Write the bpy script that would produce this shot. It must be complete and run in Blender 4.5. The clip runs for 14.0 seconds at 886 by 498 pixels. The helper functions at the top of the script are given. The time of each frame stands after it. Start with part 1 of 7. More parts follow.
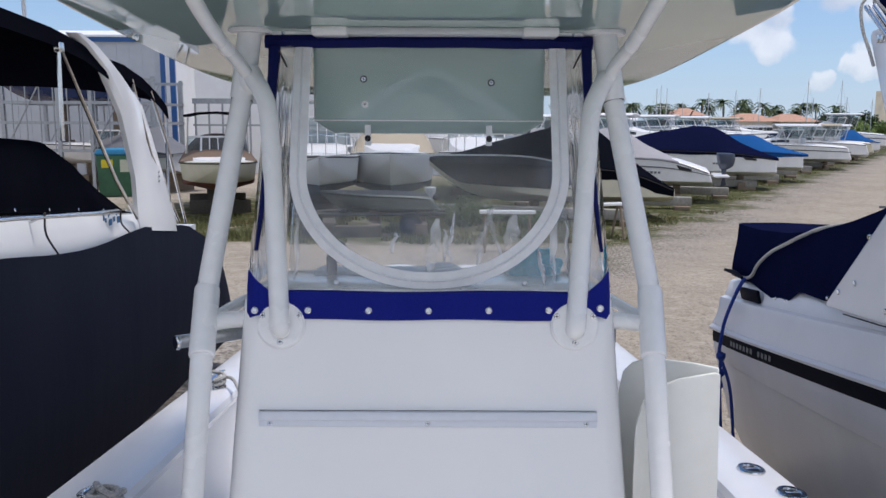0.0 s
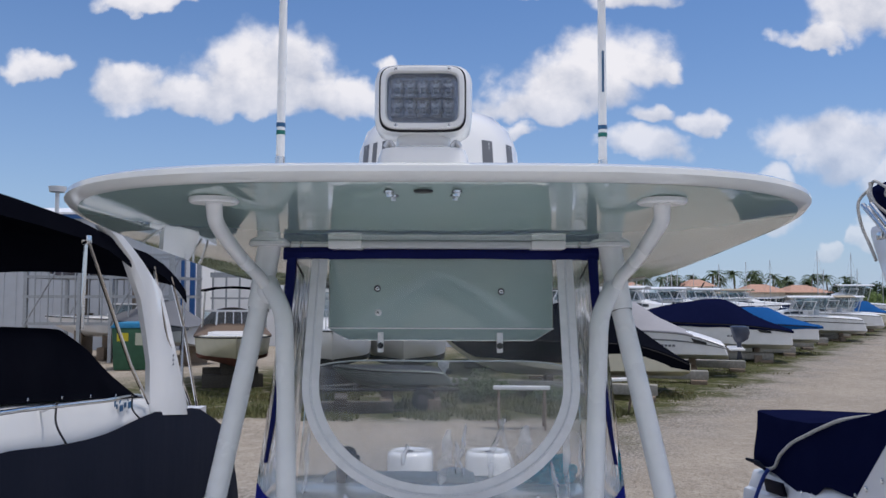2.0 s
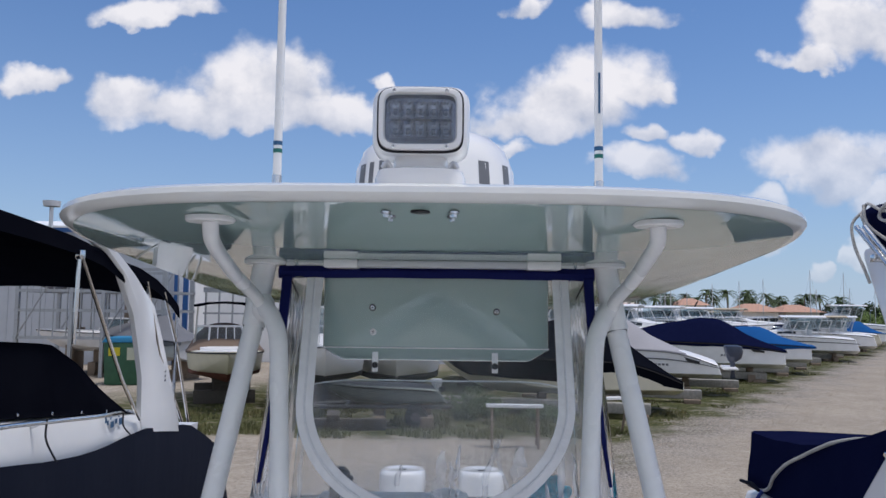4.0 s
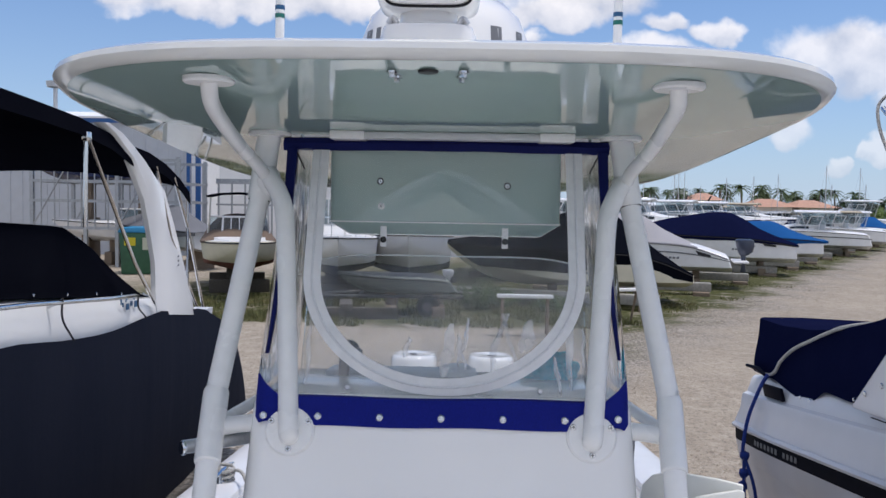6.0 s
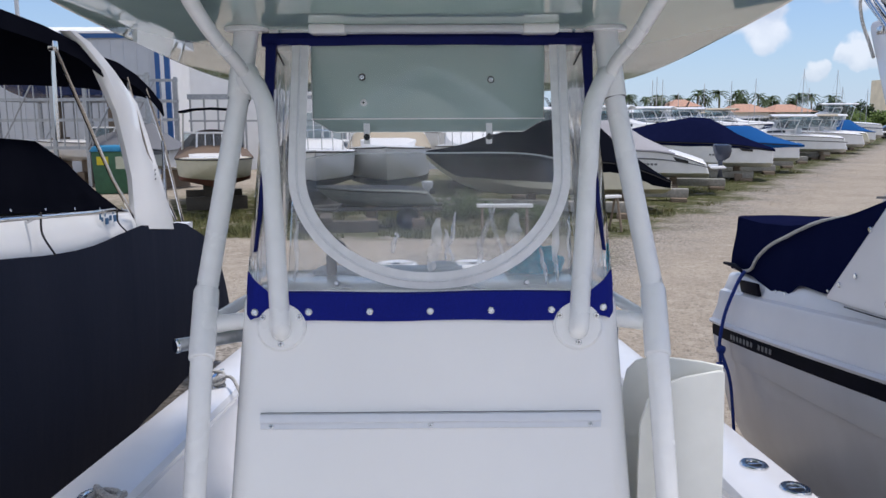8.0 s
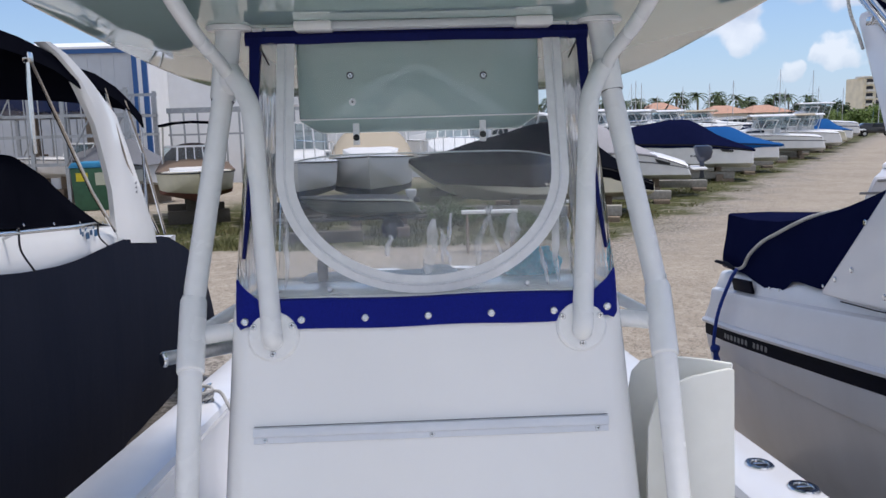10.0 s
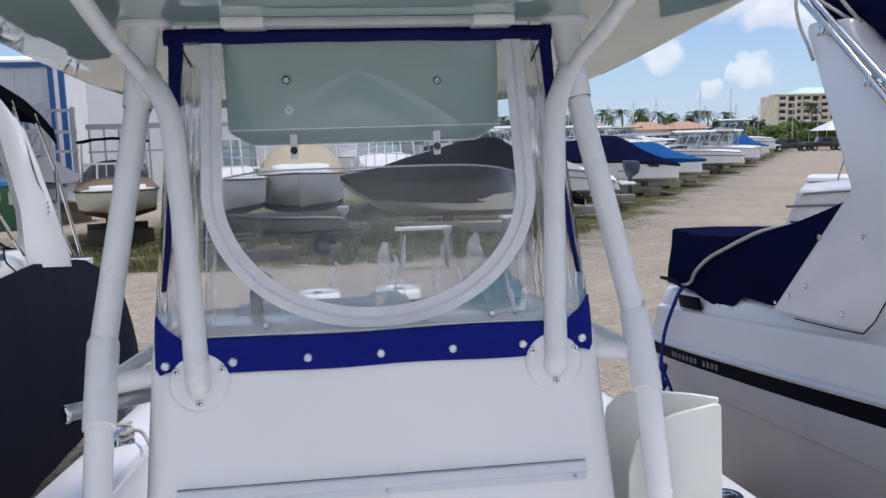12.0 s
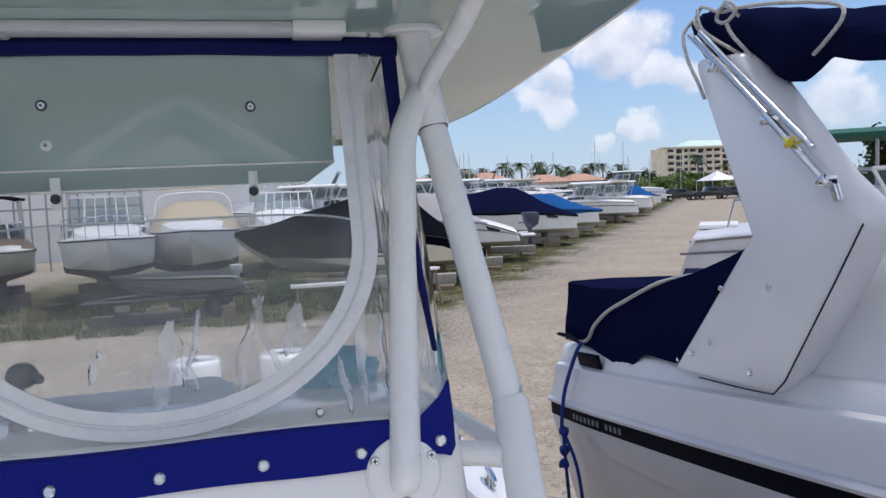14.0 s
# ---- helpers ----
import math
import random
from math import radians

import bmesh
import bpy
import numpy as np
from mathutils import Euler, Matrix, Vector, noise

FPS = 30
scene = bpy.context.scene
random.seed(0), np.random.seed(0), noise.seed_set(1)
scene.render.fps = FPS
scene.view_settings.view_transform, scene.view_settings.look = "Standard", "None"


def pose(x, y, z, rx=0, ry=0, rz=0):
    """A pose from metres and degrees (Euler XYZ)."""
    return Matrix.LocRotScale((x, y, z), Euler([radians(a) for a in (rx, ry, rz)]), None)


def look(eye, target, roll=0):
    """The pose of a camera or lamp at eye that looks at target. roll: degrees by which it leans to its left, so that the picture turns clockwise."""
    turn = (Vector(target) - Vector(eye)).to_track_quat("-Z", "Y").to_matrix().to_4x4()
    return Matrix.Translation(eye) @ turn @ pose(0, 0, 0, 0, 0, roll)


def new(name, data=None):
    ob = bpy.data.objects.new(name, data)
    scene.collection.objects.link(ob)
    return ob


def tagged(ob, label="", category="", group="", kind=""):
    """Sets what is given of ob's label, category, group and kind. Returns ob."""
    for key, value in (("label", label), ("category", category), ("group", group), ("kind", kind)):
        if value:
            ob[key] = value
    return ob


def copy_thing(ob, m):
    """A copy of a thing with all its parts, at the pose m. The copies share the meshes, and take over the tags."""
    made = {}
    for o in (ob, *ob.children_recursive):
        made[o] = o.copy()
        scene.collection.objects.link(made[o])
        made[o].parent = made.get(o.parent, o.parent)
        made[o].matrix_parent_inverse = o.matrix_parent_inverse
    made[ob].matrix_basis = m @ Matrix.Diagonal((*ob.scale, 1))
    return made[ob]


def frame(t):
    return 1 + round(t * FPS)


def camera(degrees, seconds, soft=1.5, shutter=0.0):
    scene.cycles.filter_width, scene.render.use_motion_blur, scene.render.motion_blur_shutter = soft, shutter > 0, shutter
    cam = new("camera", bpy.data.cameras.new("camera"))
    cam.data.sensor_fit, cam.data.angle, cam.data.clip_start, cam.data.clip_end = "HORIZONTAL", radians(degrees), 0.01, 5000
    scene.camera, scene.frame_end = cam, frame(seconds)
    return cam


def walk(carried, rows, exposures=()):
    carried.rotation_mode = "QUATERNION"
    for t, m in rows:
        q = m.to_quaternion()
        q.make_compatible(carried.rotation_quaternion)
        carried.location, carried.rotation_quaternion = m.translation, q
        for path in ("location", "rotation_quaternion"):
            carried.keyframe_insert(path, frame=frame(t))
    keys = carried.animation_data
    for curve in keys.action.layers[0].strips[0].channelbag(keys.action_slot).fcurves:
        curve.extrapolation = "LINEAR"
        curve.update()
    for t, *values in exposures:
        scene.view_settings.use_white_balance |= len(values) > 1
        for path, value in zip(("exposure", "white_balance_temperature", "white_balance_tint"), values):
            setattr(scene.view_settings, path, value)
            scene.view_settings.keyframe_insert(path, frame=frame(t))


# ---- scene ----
cam = camera(58.0, 14.0)
PATH = [
    (0, (-0.012, 0.094, 2.69), (-0.001, 2.07, 2.381), 0.3),
    (0.5, (-0.014, 0.108, 2.725), (-0.013, 2.098, 2.526), 0.6),
    (1, (-0.011, 0.101, 2.751), (-0.015, 2.101, 2.704), 0.4),
    (1.5, (-0.006, 0.089, 2.778), (-0.053, 2.088, 2.751), 0.5),
    (2, (-0.007, 0.07, 2.795), (-0.031, 2.067, 2.909), 0.2),
    (2.5, (-0.014, 0.059, 2.806), (-0.019, 2.052, 2.972), 0.2),
    (5, (-0.005, 0.094, 2.795), (-0.02, 2.089, 2.944), 0.9),
    (5.5, (-0.001, 0.111, 2.779), (-0.018, 2.108, 2.884), 1.0),
    (6, (-0.004, 0.126, 2.749), (-0.04, 2.122, 2.639), 1.0),
    (6.5, (-0.011, 0.129, 2.731), (-0.034, 2.114, 2.49), 1.1),
    (7, (-0.021, 0.12, 2.721), (-0.028, 2.102, 2.456), 0.9),
    (7.5, (-0.019, 0.115, 2.712), (-0.012, 2.089, 2.387), 0.3),
    (10, (-0.052, 0.188, 2.674), (0.006, 2.164, 2.369), -1.6),
    (10.5, (-0.032, 0.246, 2.677), (0.044, 2.224, 2.395), -1.9),
    (11, (-0.001, 0.304, 2.661), (0.075, 2.282, 2.37), -2.6),
    (11.5, (-0.029, 0.361, 2.658), (0.058, 2.339, 2.373), -2.4),
    (12, (-0.091, 0.428, 2.663), (0.139, 2.396, 2.393), -1.7),
    (12.5, (-0.062, 0.534, 2.637), (0.198, 2.497, 2.355), -1.5),
    (13, (-0.013, 0.664, 2.629), (0.305, 2.618, 2.346), -1.9),
    (13.5, (0.012, 0.781, 2.622), (0.484, 2.71, 2.383), -1.9),
    (14, (0.116, 0.829, 2.634), (0.584, 2.768, 2.489), -2.5),
]
walk(cam, [(t, look(eye, target, roll)) for t, eye, target, roll in PATH], exposures=[(0, 0.41, 6480, 15), (1.2, 0.38, 6480, 15), (2.0, 0.13, 6300, 15), (5.3, 0.13, 6300, 15), (6.3, 0.41, 6480, 15), (10, 0.47, 6480, 15), (14, 0.43, 6480, 15)])

# ---- world, sun ----
SUN_EL, SUN_AZ = 75.0, 82.0   # azimuth in degrees from +y towards +x
world = bpy.data.worlds.new("sky")
scene.world = world
world.use_nodes = True
wn, wl = world.node_tree.nodes, world.node_tree.links
wn.clear()


def wnode(kind):
    return wn.new(kind)


def wmath(op, a, b=None, c=None, clamp=False):
    n = wnode("ShaderNodeMath")
    n.operation, n.use_clamp = op, clamp
    for i, v in enumerate((a, b, c)):
        if v is None:
            continue
        if isinstance(v, (int, float)):
            n.inputs[i].default_value = v
        else:
            wl.new(v, n.inputs[i])
    return n.outputs[0]


sky = wnode("ShaderNodeTexSky")
sky.sky_type, sky.sun_disc = "NISHITA", False
sky.sun_elevation, sky.sun_rotation = radians(SUN_EL), radians(SUN_AZ)
sky.air_density, sky.dust_density, sky.ozone_density = 1.0, 0.5, 2.5
coord = wnode("ShaderNodeTexCoord")
sep = wnode("ShaderNodeSeparateXYZ")
wl.new(coord.outputs["Generated"], sep.inputs[0])
dx, dy, dz = sep.outputs
ahead = wmath("MAXIMUM", dy, 0.02)
u, v = wmath("DIVIDE", dx, ahead), wmath("DIVIDE", dz, ahead)
# cumulus heaps: place along and above the horizon, half width, half height
HEAPS = [
    (-0.241, 0.293, 0.09, 0.072), (-0.388, 0.26, 0.065, 0.035), (-0.272, 0.243, 0.17, 0.029), (-0.143, 0.246, 0.051, 0.03),
    (0.218, 0.308, 0.087, 0.051), (0.145, 0.272, 0.09, 0.049), (0.102, 0.249, 0.072, 0.03), (0.275, 0.293, 0.043, 0.019),
    (0.245, 0.229, 0.043, 0.017), (0.237, 0.187, 0.069, 0.026), (0.08, 0.208, 0.03, 0.014), (-0.093, 0.295, 0.019, 0.016),
    (0.317, 0.222, 0.04, 0.019), (0.481, 0.197, 0.101, 0.04), (0.537, 0.362, 0.101, 0.058), (0.456, 0.323, 0.047, 0.02),
    (0.4, 0.143, 0.032, 0.02), (0.469, 0.075, 0.017, 0.011), (0.512, 0.081, 0.02, 0.009), (-0.381, 0.39, 0.076, 0.022),
    (-0.534, 0.3, 0.061, 0.019), (0.241, 0.393, 0.061, 0.027), (0.088, 0.4, 0.036, 0.016), (0.492, 0.181, 0.065, 0.043),
    (0.389, 0.12, 0.047, 0.027), (0.566, 0.145, 0.065, 0.025), (0.539, 0.082, 0.043, 0.017), (0.464, 0.07, 0.017, 0.012),
    (0.856, 0.108, 0.087, 0.043), (0.837, 0.161, 0.051, 0.029),
]
bend = wnode("ShaderNodeCombineXYZ")
wl.new(u, bend.inputs[0]); wl.new(v, bend.inputs[1])
wu, wv = u, v
for scale_, amp in ((6.0, 0.15), (19.0, 0.055)):
    wn_ = wnode("ShaderNodeTexNoise")
    wn_.inputs["Scale"].default_value, wn_.inputs["Detail"].default_value, wn_.inputs["Roughness"].default_value = scale_, 4.0, 0.55
    wl.new(bend.outputs[0], wn_.inputs["Vector"])
    ws_ = wnode("ShaderNodeSeparateColor")
    wl.new(wn_.outputs["Color"], ws_.inputs[0])
    wu = wmath("ADD", wu, wmath("MULTIPLY", wmath("SUBTRACT", ws_.outputs[0], 0.5), amp))
    wv = wmath("ADD", wv, wmath("MULTIPLY", wmath("SUBTRACT", ws_.outputs[1], 0.5), amp * 0.75))
heap, weight, lift = None, None, None
for u0, v0, a, b in HEAPS:
    e1 = wmath("MULTIPLY", wmath("SUBTRACT", wu, u0), 1 / a)
    rise = wmath("MULTIPLY", wmath("SUBTRACT", wv, v0 - 0.35 * b), 1 / b)
    e2 = wmath("MAXIMUM", wmath("MULTIPLY", rise, 0.78), wmath("MULTIPLY", rise, -1.6))   # flat bases
    e = wmath("SUBTRACT", 1.0, wmath("ADD", wmath("MULTIPLY", e1, e1), wmath("MULTIPLY", e2, e2)))
    near = wmath("MAXIMUM", e, 0.0)
    high = wmath("MULTIPLY", near, rise)
    heap = e if heap is None else wmath("MAXIMUM", heap, e)
    weight = near if weight is None else wmath("ADD", weight, near)
    lift = high if lift is None else wmath("ADD", lift, high)
lift = wmath("DIVIDE", lift, wmath("ADD", weight, 0.05))
heap = wmath("MAXIMUM", heap, -1.5)
flat = wnode("ShaderNodeCombineXYZ")
wl.new(u, flat.inputs[0]); wl.new(v, flat.inputs[1])
puff = wnode("ShaderNodeTexNoise")
puff.inputs["Scale"].default_value, puff.inputs["Detail"].default_value, puff.inputs["Roughness"].default_value = 10.0, 9.0, 0.56
wl.new(flat.outputs[0], puff.inputs["Vector"])
front = wmath("ADD", wmath("MULTIPLY", heap, 0.85), wmath("MULTIPLY", wmath("SUBTRACT", puff.outputs["Fac"], 0.5), 1.9))
# scattered heaps in the unseen rest of the sky, thickened for whiter fill light
wide = wnode("ShaderNodeTexNoise")
wide.inputs["Scale"].default_value, wide.inputs["Detail"].default_value, wide.inputs["Roughness"].default_value = 3.2, 8.0, 0.6
wl.new(coord.outputs["Generated"], wide.inputs["Vector"])
rest = wmath("MULTIPLY", wmath("SUBTRACT", wide.outputs["Fac"], 0.42), 4.0)
inview = wmath("MULTIPLY", wmath("SUBTRACT", dy, 0.35), 4.0, clamp=True)
mixc = wnode("ShaderNodeMix")
mixc.data_type = "FLOAT"
wl.new(inview, mixc.inputs[0]); wl.new(rest, mixc.inputs[2]); wl.new(front, mixc.inputs[3])
cover = wnode("ShaderNodeMapRange")
cover.interpolation_type = "SMOOTHSTEP"
cover.inputs["From Min"].default_value, cover.inputs["From Max"].default_value = -0.18, 0.56
wl.new(mixc.outputs[0], cover.inputs["Value"])
up = wmath("MULTIPLY", wmath("SUBTRACT", dz, 0.005), 40.0, clamp=True)
low = wmath("ADD", 0.30, wmath("MULTIPLY", dz, 2.7), clamp=True)
amount = wmath("MULTIPLY", wmath("MULTIPLY", cover.outputs[0], up), low)
# billows: lit from above, greyer below
moved = wnode("ShaderNodeVectorMath")
moved.operation = "ADD"
moved.inputs[1].default_value = (0.012, 0.035, 0.0)
wl.new(flat.outputs[0], moved.inputs[0])
shade = wnode("ShaderNodeTexNoise")
shade.inputs["Scale"].default_value, shade.inputs["Detail"].default_value, shade.inputs["Roughness"].default_value = 10.0, 9.0, 0.56
wl.new(moved.outputs[0], shade.inputs["Vector"])
billow = wmath("ADD", wmath("ADD", 0.49, wmath("MULTIPLY", wmath("MINIMUM", lift, 0.9), 0.24)), wmath("MULTIPLY", wmath("SUBTRACT", puff.outputs["Fac"], shade.outputs["Fac"]), 1.1))
tone = wnode("ShaderNodeValToRGB")
tone.color_ramp.elements[0].position, tone.color_ramp.elements[0].color = 0.30, (0.60, 0.65, 0.74, 1)
tone.color_ramp.elements[1].position, tone.color_ramp.elements[1].color = 0.66, (1.0, 1.0, 1.0, 1)
wl.new(billow, tone.inputs[0])
skybg, cloudbg, both, wout = wnode("ShaderNodeBackground"), wnode("ShaderNodeBackground"), wnode("ShaderNodeMixShader"), wnode("ShaderNodeOutputWorld")
skybg.inputs["Strength"].default_value, cloudbg.inputs["Strength"].default_value = 0.075, 0.78
tintn = wnode("ShaderNodeMix")
tintn.data_type, tintn.blend_type = "RGBA", "MULTIPLY"
tintn.inputs["Factor"].default_value, tintn.inputs["B"].default_value = 1.0, (0.62, 0.98, 1.32, 1)
wl.new(sky.outputs[0], tintn.inputs["A"])
# pale haze low over the horizon
haze = wnode("ShaderNodeMix")
haze.data_type = "RGBA"
wl.new(wmath("MULTIPLY", wmath("POWER", 2.718, wmath("MULTIPLY", wmath("MAXIMUM", dz, 0.0), -5.8)), 0.9), haze.inputs["Factor"])
wl.new(tintn.outputs["Result"], haze.inputs["A"])
haze.inputs["B"].default_value = (5.6, 6.9, 8.4, 1)
wl.new(haze.outputs["Result"], skybg.inputs["Color"]); wl.new(tone.outputs[0], cloudbg.inputs["Color"])
wl.new(amount, both.inputs[0]); wl.new(skybg.outputs[0], both.inputs[1]); wl.new(cloudbg.outputs[0], both.inputs[2])
wl.new(both.outputs[0], wout.inputs[0])

sun_data = bpy.data.lights.new("sun", "SUN")
sun_data.energy, sun_data.angle, sun_data.color = 1.9, radians(11), (1.0, 0.965, 0.91)
sun = new("sun", sun_data)
sd = Vector((math.sin(radians(SUN_AZ)) * math.cos(radians(SUN_EL)), math.cos(radians(SUN_AZ)) * math.cos(radians(SUN_EL)), math.sin(radians(SUN_EL))))
sun.matrix_world = look(sd * 60, (0, 0, 0))


# ---- materials ----
def material(name, colour, rough=0.5, metal=0.0, grain=40.0, vary=0.08, bump=0.0, bump_scale=200.0, coat=0.0, stain=0.0, stain_scale=2.0, stain_colour=(0.3, 0.26, 0.2), stretch=(1, 1, 1), spec=0.5, spread=1.0, coat_rough=0.08):
    m = bpy.data.materials.new(name)
    m.use_nodes = True
    n, l = m.node_tree.nodes, m.node_tree.links
    p = n["Principled BSDF"]
    p.inputs["Roughness"].default_value, p.inputs["Metallic"].default_value = rough, metal
    p.inputs["Coat Weight"].default_value, p.inputs["Coat Roughness"].default_value = coat, coat_rough
    p.inputs["Specular IOR Level"].default_value = spec
    tc, mp = n.new("ShaderNodeTexCoord"), n.new("ShaderNodeMapping")
    mp.inputs["Scale"].default_value = stretch
    l.new(tc.outputs["Object"], mp.inputs[0])
    a, b = n.new("ShaderNodeTexNoise"), n.new("ShaderNodeTexNoise")
    a.inputs["Scale"].default_value, a.inputs["Detail"].default_value = grain, 6
    b.inputs["Scale"].default_value, b.inputs["Detail"].default_value = stain_scale, 8
    l.new(mp.outputs[0], a.inputs["Vector"]); l.new(mp.outputs[0], b.inputs["Vector"])
    r = n.new("ShaderNodeValToRGB")
    lo, hi = [max(0, c * (1 - vary)) for c in colour], [min(1, c * (1 + vary)) for c in colour]
    r.color_ramp.elements[0].position, r.color_ramp.elements[0].color = 0.3, (*lo, 1)
    r.color_ramp.elements[1].position, r.color_ramp.elements[1].color = 0.7, (*hi, 1)
    l.new(a.outputs["Fac"], r.inputs[0])
    mx = n.new("ShaderNodeMix"); mx.data_type = "RGBA"
    sr = n.new("ShaderNodeMapRange")
    sr.inputs["From Min"].default_value, sr.inputs["From Max"].default_value, sr.inputs["To Max"].default_value = 0.48, 0.78, stain
    l.new(b.outputs["Fac"], sr.inputs["Value"]); l.new(sr.outputs[0], mx.inputs["Factor"])
    l.new(r.outputs[0], mx.inputs["A"]); mx.inputs["B"].default_value = (*stain_colour, 1)
    l.new(mx.outputs["Result"], p.inputs["Base Color"])
    rr = n.new("ShaderNodeMapRange")
    rr.inputs["To Min"].default_value, rr.inputs["To Max"].default_value = max(0.01, rough - 0.06 * spread), min(1, rough + 0.08 * spread)
    l.new(b.outputs["Fac"], rr.inputs["Value"]); l.new(rr.outputs[0], p.inputs["Roughness"])
    if bump:
        c, bp = n.new("ShaderNodeTexNoise"), n.new("ShaderNodeBump")
        c.inputs["Scale"].default_value, c.inputs["Detail"].default_value = bump_scale, 4
        bp.inputs["Strength"].default_value, bp.inputs["Distance"].default_value = bump, 0.01
        l.new(mp.outputs[0], c.inputs["Vector"]); l.new(c.outputs["Fac"], bp.inputs["Height"]); l.new(bp.outputs[0], p.inputs["Normal"])
    return m


GEL = material("white_gelcoat", (0.90, 0.895, 0.88), 0.16, grain=6, vary=0.015, bump=0.02, bump_scale=5, coat=0.3, stain=0.10, stain_scale=3, stain_colour=(0.62, 0.60, 0.55))
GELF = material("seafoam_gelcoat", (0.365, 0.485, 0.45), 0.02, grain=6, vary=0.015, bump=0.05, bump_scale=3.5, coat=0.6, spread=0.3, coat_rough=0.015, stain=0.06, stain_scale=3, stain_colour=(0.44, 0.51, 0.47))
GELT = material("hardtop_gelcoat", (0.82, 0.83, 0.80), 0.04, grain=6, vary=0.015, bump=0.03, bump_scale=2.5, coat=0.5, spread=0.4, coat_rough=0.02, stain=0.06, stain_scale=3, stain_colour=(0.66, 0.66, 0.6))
PIPE = material("white_powder_coat", (0.90, 0.90, 0.885), 0.25, grain=30, vary=0.02, bump=0.03, bump_scale=150, stain=0.15, stain_scale=6, stain_colour=(0.6, 0.6, 0.57))
CREAM = material("cream_plastic", (0.86, 0.86, 0.80), 0.35, grain=20, vary=0.02, bump=0.02, bump_scale=60, stain=0.12, stain_scale=4, stain_colour=(0.62, 0.6, 0.5))
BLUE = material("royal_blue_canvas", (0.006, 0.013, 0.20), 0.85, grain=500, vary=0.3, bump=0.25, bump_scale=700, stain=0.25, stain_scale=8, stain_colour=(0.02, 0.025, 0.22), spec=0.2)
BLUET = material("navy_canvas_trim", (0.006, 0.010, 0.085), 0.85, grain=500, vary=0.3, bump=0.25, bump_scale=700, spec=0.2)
NAVY = material("navy_canvas", (0.0060, 0.0084, 0.0330), 0.88, grain=300, vary=0.3, bump=0.3, bump_scale=9, stain=0.3, stain_scale=4, stain_colour=(0.012, 0.014, 0.048), spec=0.0)
BLACK = material("black_canvas", (0.005, 0.0055, 0.009), 0.9, grain=300, vary=0.3, bump=0.35, bump_scale=7, stain=0.35, stain_scale=3, stain_colour=(0.009, 0.010, 0.014), spec=0.0)
WRAP = material("black_mesh_wrap", (0.0115, 0.0145, 0.0265), 0.8, grain=400, vary=0.35, bump=0.8, bump_scale=3, stain=0.7, stain_scale=1.3, stain_colour=(0.017, 0.020, 0.033), stretch=(1, 1.6, 0.35), spec=0.08)
GREYC = material("grey_canvas", (0.33, 0.325, 0.345), 0.9, grain=60, vary=0.1, bump=0.3, bump_scale=3, stain=0.3, stain_scale=1.2, stain_colour=(0.26, 0.26, 0.275))
SKYC = material("bright_blue_canvas", (0.008, 0.085, 0.27), 0.85, grain=60, vary=0.12, bump=0.3, bump_scale=3, stain=0.3, stain_scale=1.2, stain_colour=(0.008, 0.06, 0.2), spec=0.1)
SLATE = material("slate_grey_canvas", (0.15, 0.155, 0.17), 0.9, grain=60, vary=0.12, bump=0.3, bump_scale=3)
TANC = material("tan_canvas", (0.42, 0.36, 0.27), 0.9, grain=60, vary=0.1, bump=0.3, bump_scale=3)
BROWNC = material("brown_canvas", (0.16, 0.115, 0.085), 0.9, grain=60, vary=0.15, bump=0.3, bump_scale=4)
CHARC = material("charcoal_canvas", (0.0055, 0.0065, 0.0105), 0.9, grain=60, vary=0.15, bump=0.3, bump_scale=2, stain=0.4, stain_scale=1.0, stain_colour=(0.0095, 0.0105, 0.0150), spec=0.0)
STEEL = material("polished_steel", (0.72, 0.73, 0.74), 0.14, metal=1.0, grain=80, vary=0.05)
ALU = material("brushed_aluminium", (0.62, 0.63, 0.64), 0.35, metal=1.0, grain=90, vary=0.08)
GALV = material("galvanised_steel", (0.40, 0.42, 0.44), 0.5, metal=0.7, grain=14, vary=0.15, stain=0.3, stain_scale=3, stain_colour=(0.27, 0.26, 0.25))
RUB = material("black_rubber", (0.009, 0.009, 0.012), 0.6, grain=60, vary=0.2, stain=0.3, stain_scale=6, stain_colour=(0.025, 0.025, 0.03), spec=0.3)
BLK = material("black_plastic", (0.015, 0.015, 0.017), 0.4, grain=60, vary=0.1)
BAND = material("blue_black_band", (0.004, 0.0045, 0.011), 0.6, grain=40, vary=0.2, spec=0.06)
MOTG = material("blue_grey_cowl", (0.035, 0.045, 0.075), 0.3, grain=6, vary=0.1, coat=0.3)
DUSTY = material("dull_trailer_steel", (0.11, 0.11, 0.105), 0.7, metal=0.3, grain=10, vary=0.25, stain=0.5, stain_scale=3, stain_colour=(0.07, 0.05, 0.04))
GELO = material("old_white_gelcoat", (0.74, 0.75, 0.78), 0.24, grain=5, vary=0.02, bump=0.02, bump_scale=3, coat=0.2, stain=0.28, stain_scale=1.4, stain_colour=(0.56, 0.56, 0.57))
GELD = material("weathered_hull_gelcoat", (0.62, 0.63, 0.67), 0.3, grain=5, vary=0.03, bump=0.02, bump_scale=3, coat=0.15, stain=0.5, stain_scale=1.6, stain_colour=(0.46, 0.46, 0.48), stretch=(1, 1, 0.25))
FARW = material("white_boat_paint", (0.84, 0.84, 0.84), 0.3, grain=3, vary=0.04, stain=0.25, stain_scale=0.8, stain_colour=(0.6, 0.58, 0.53))
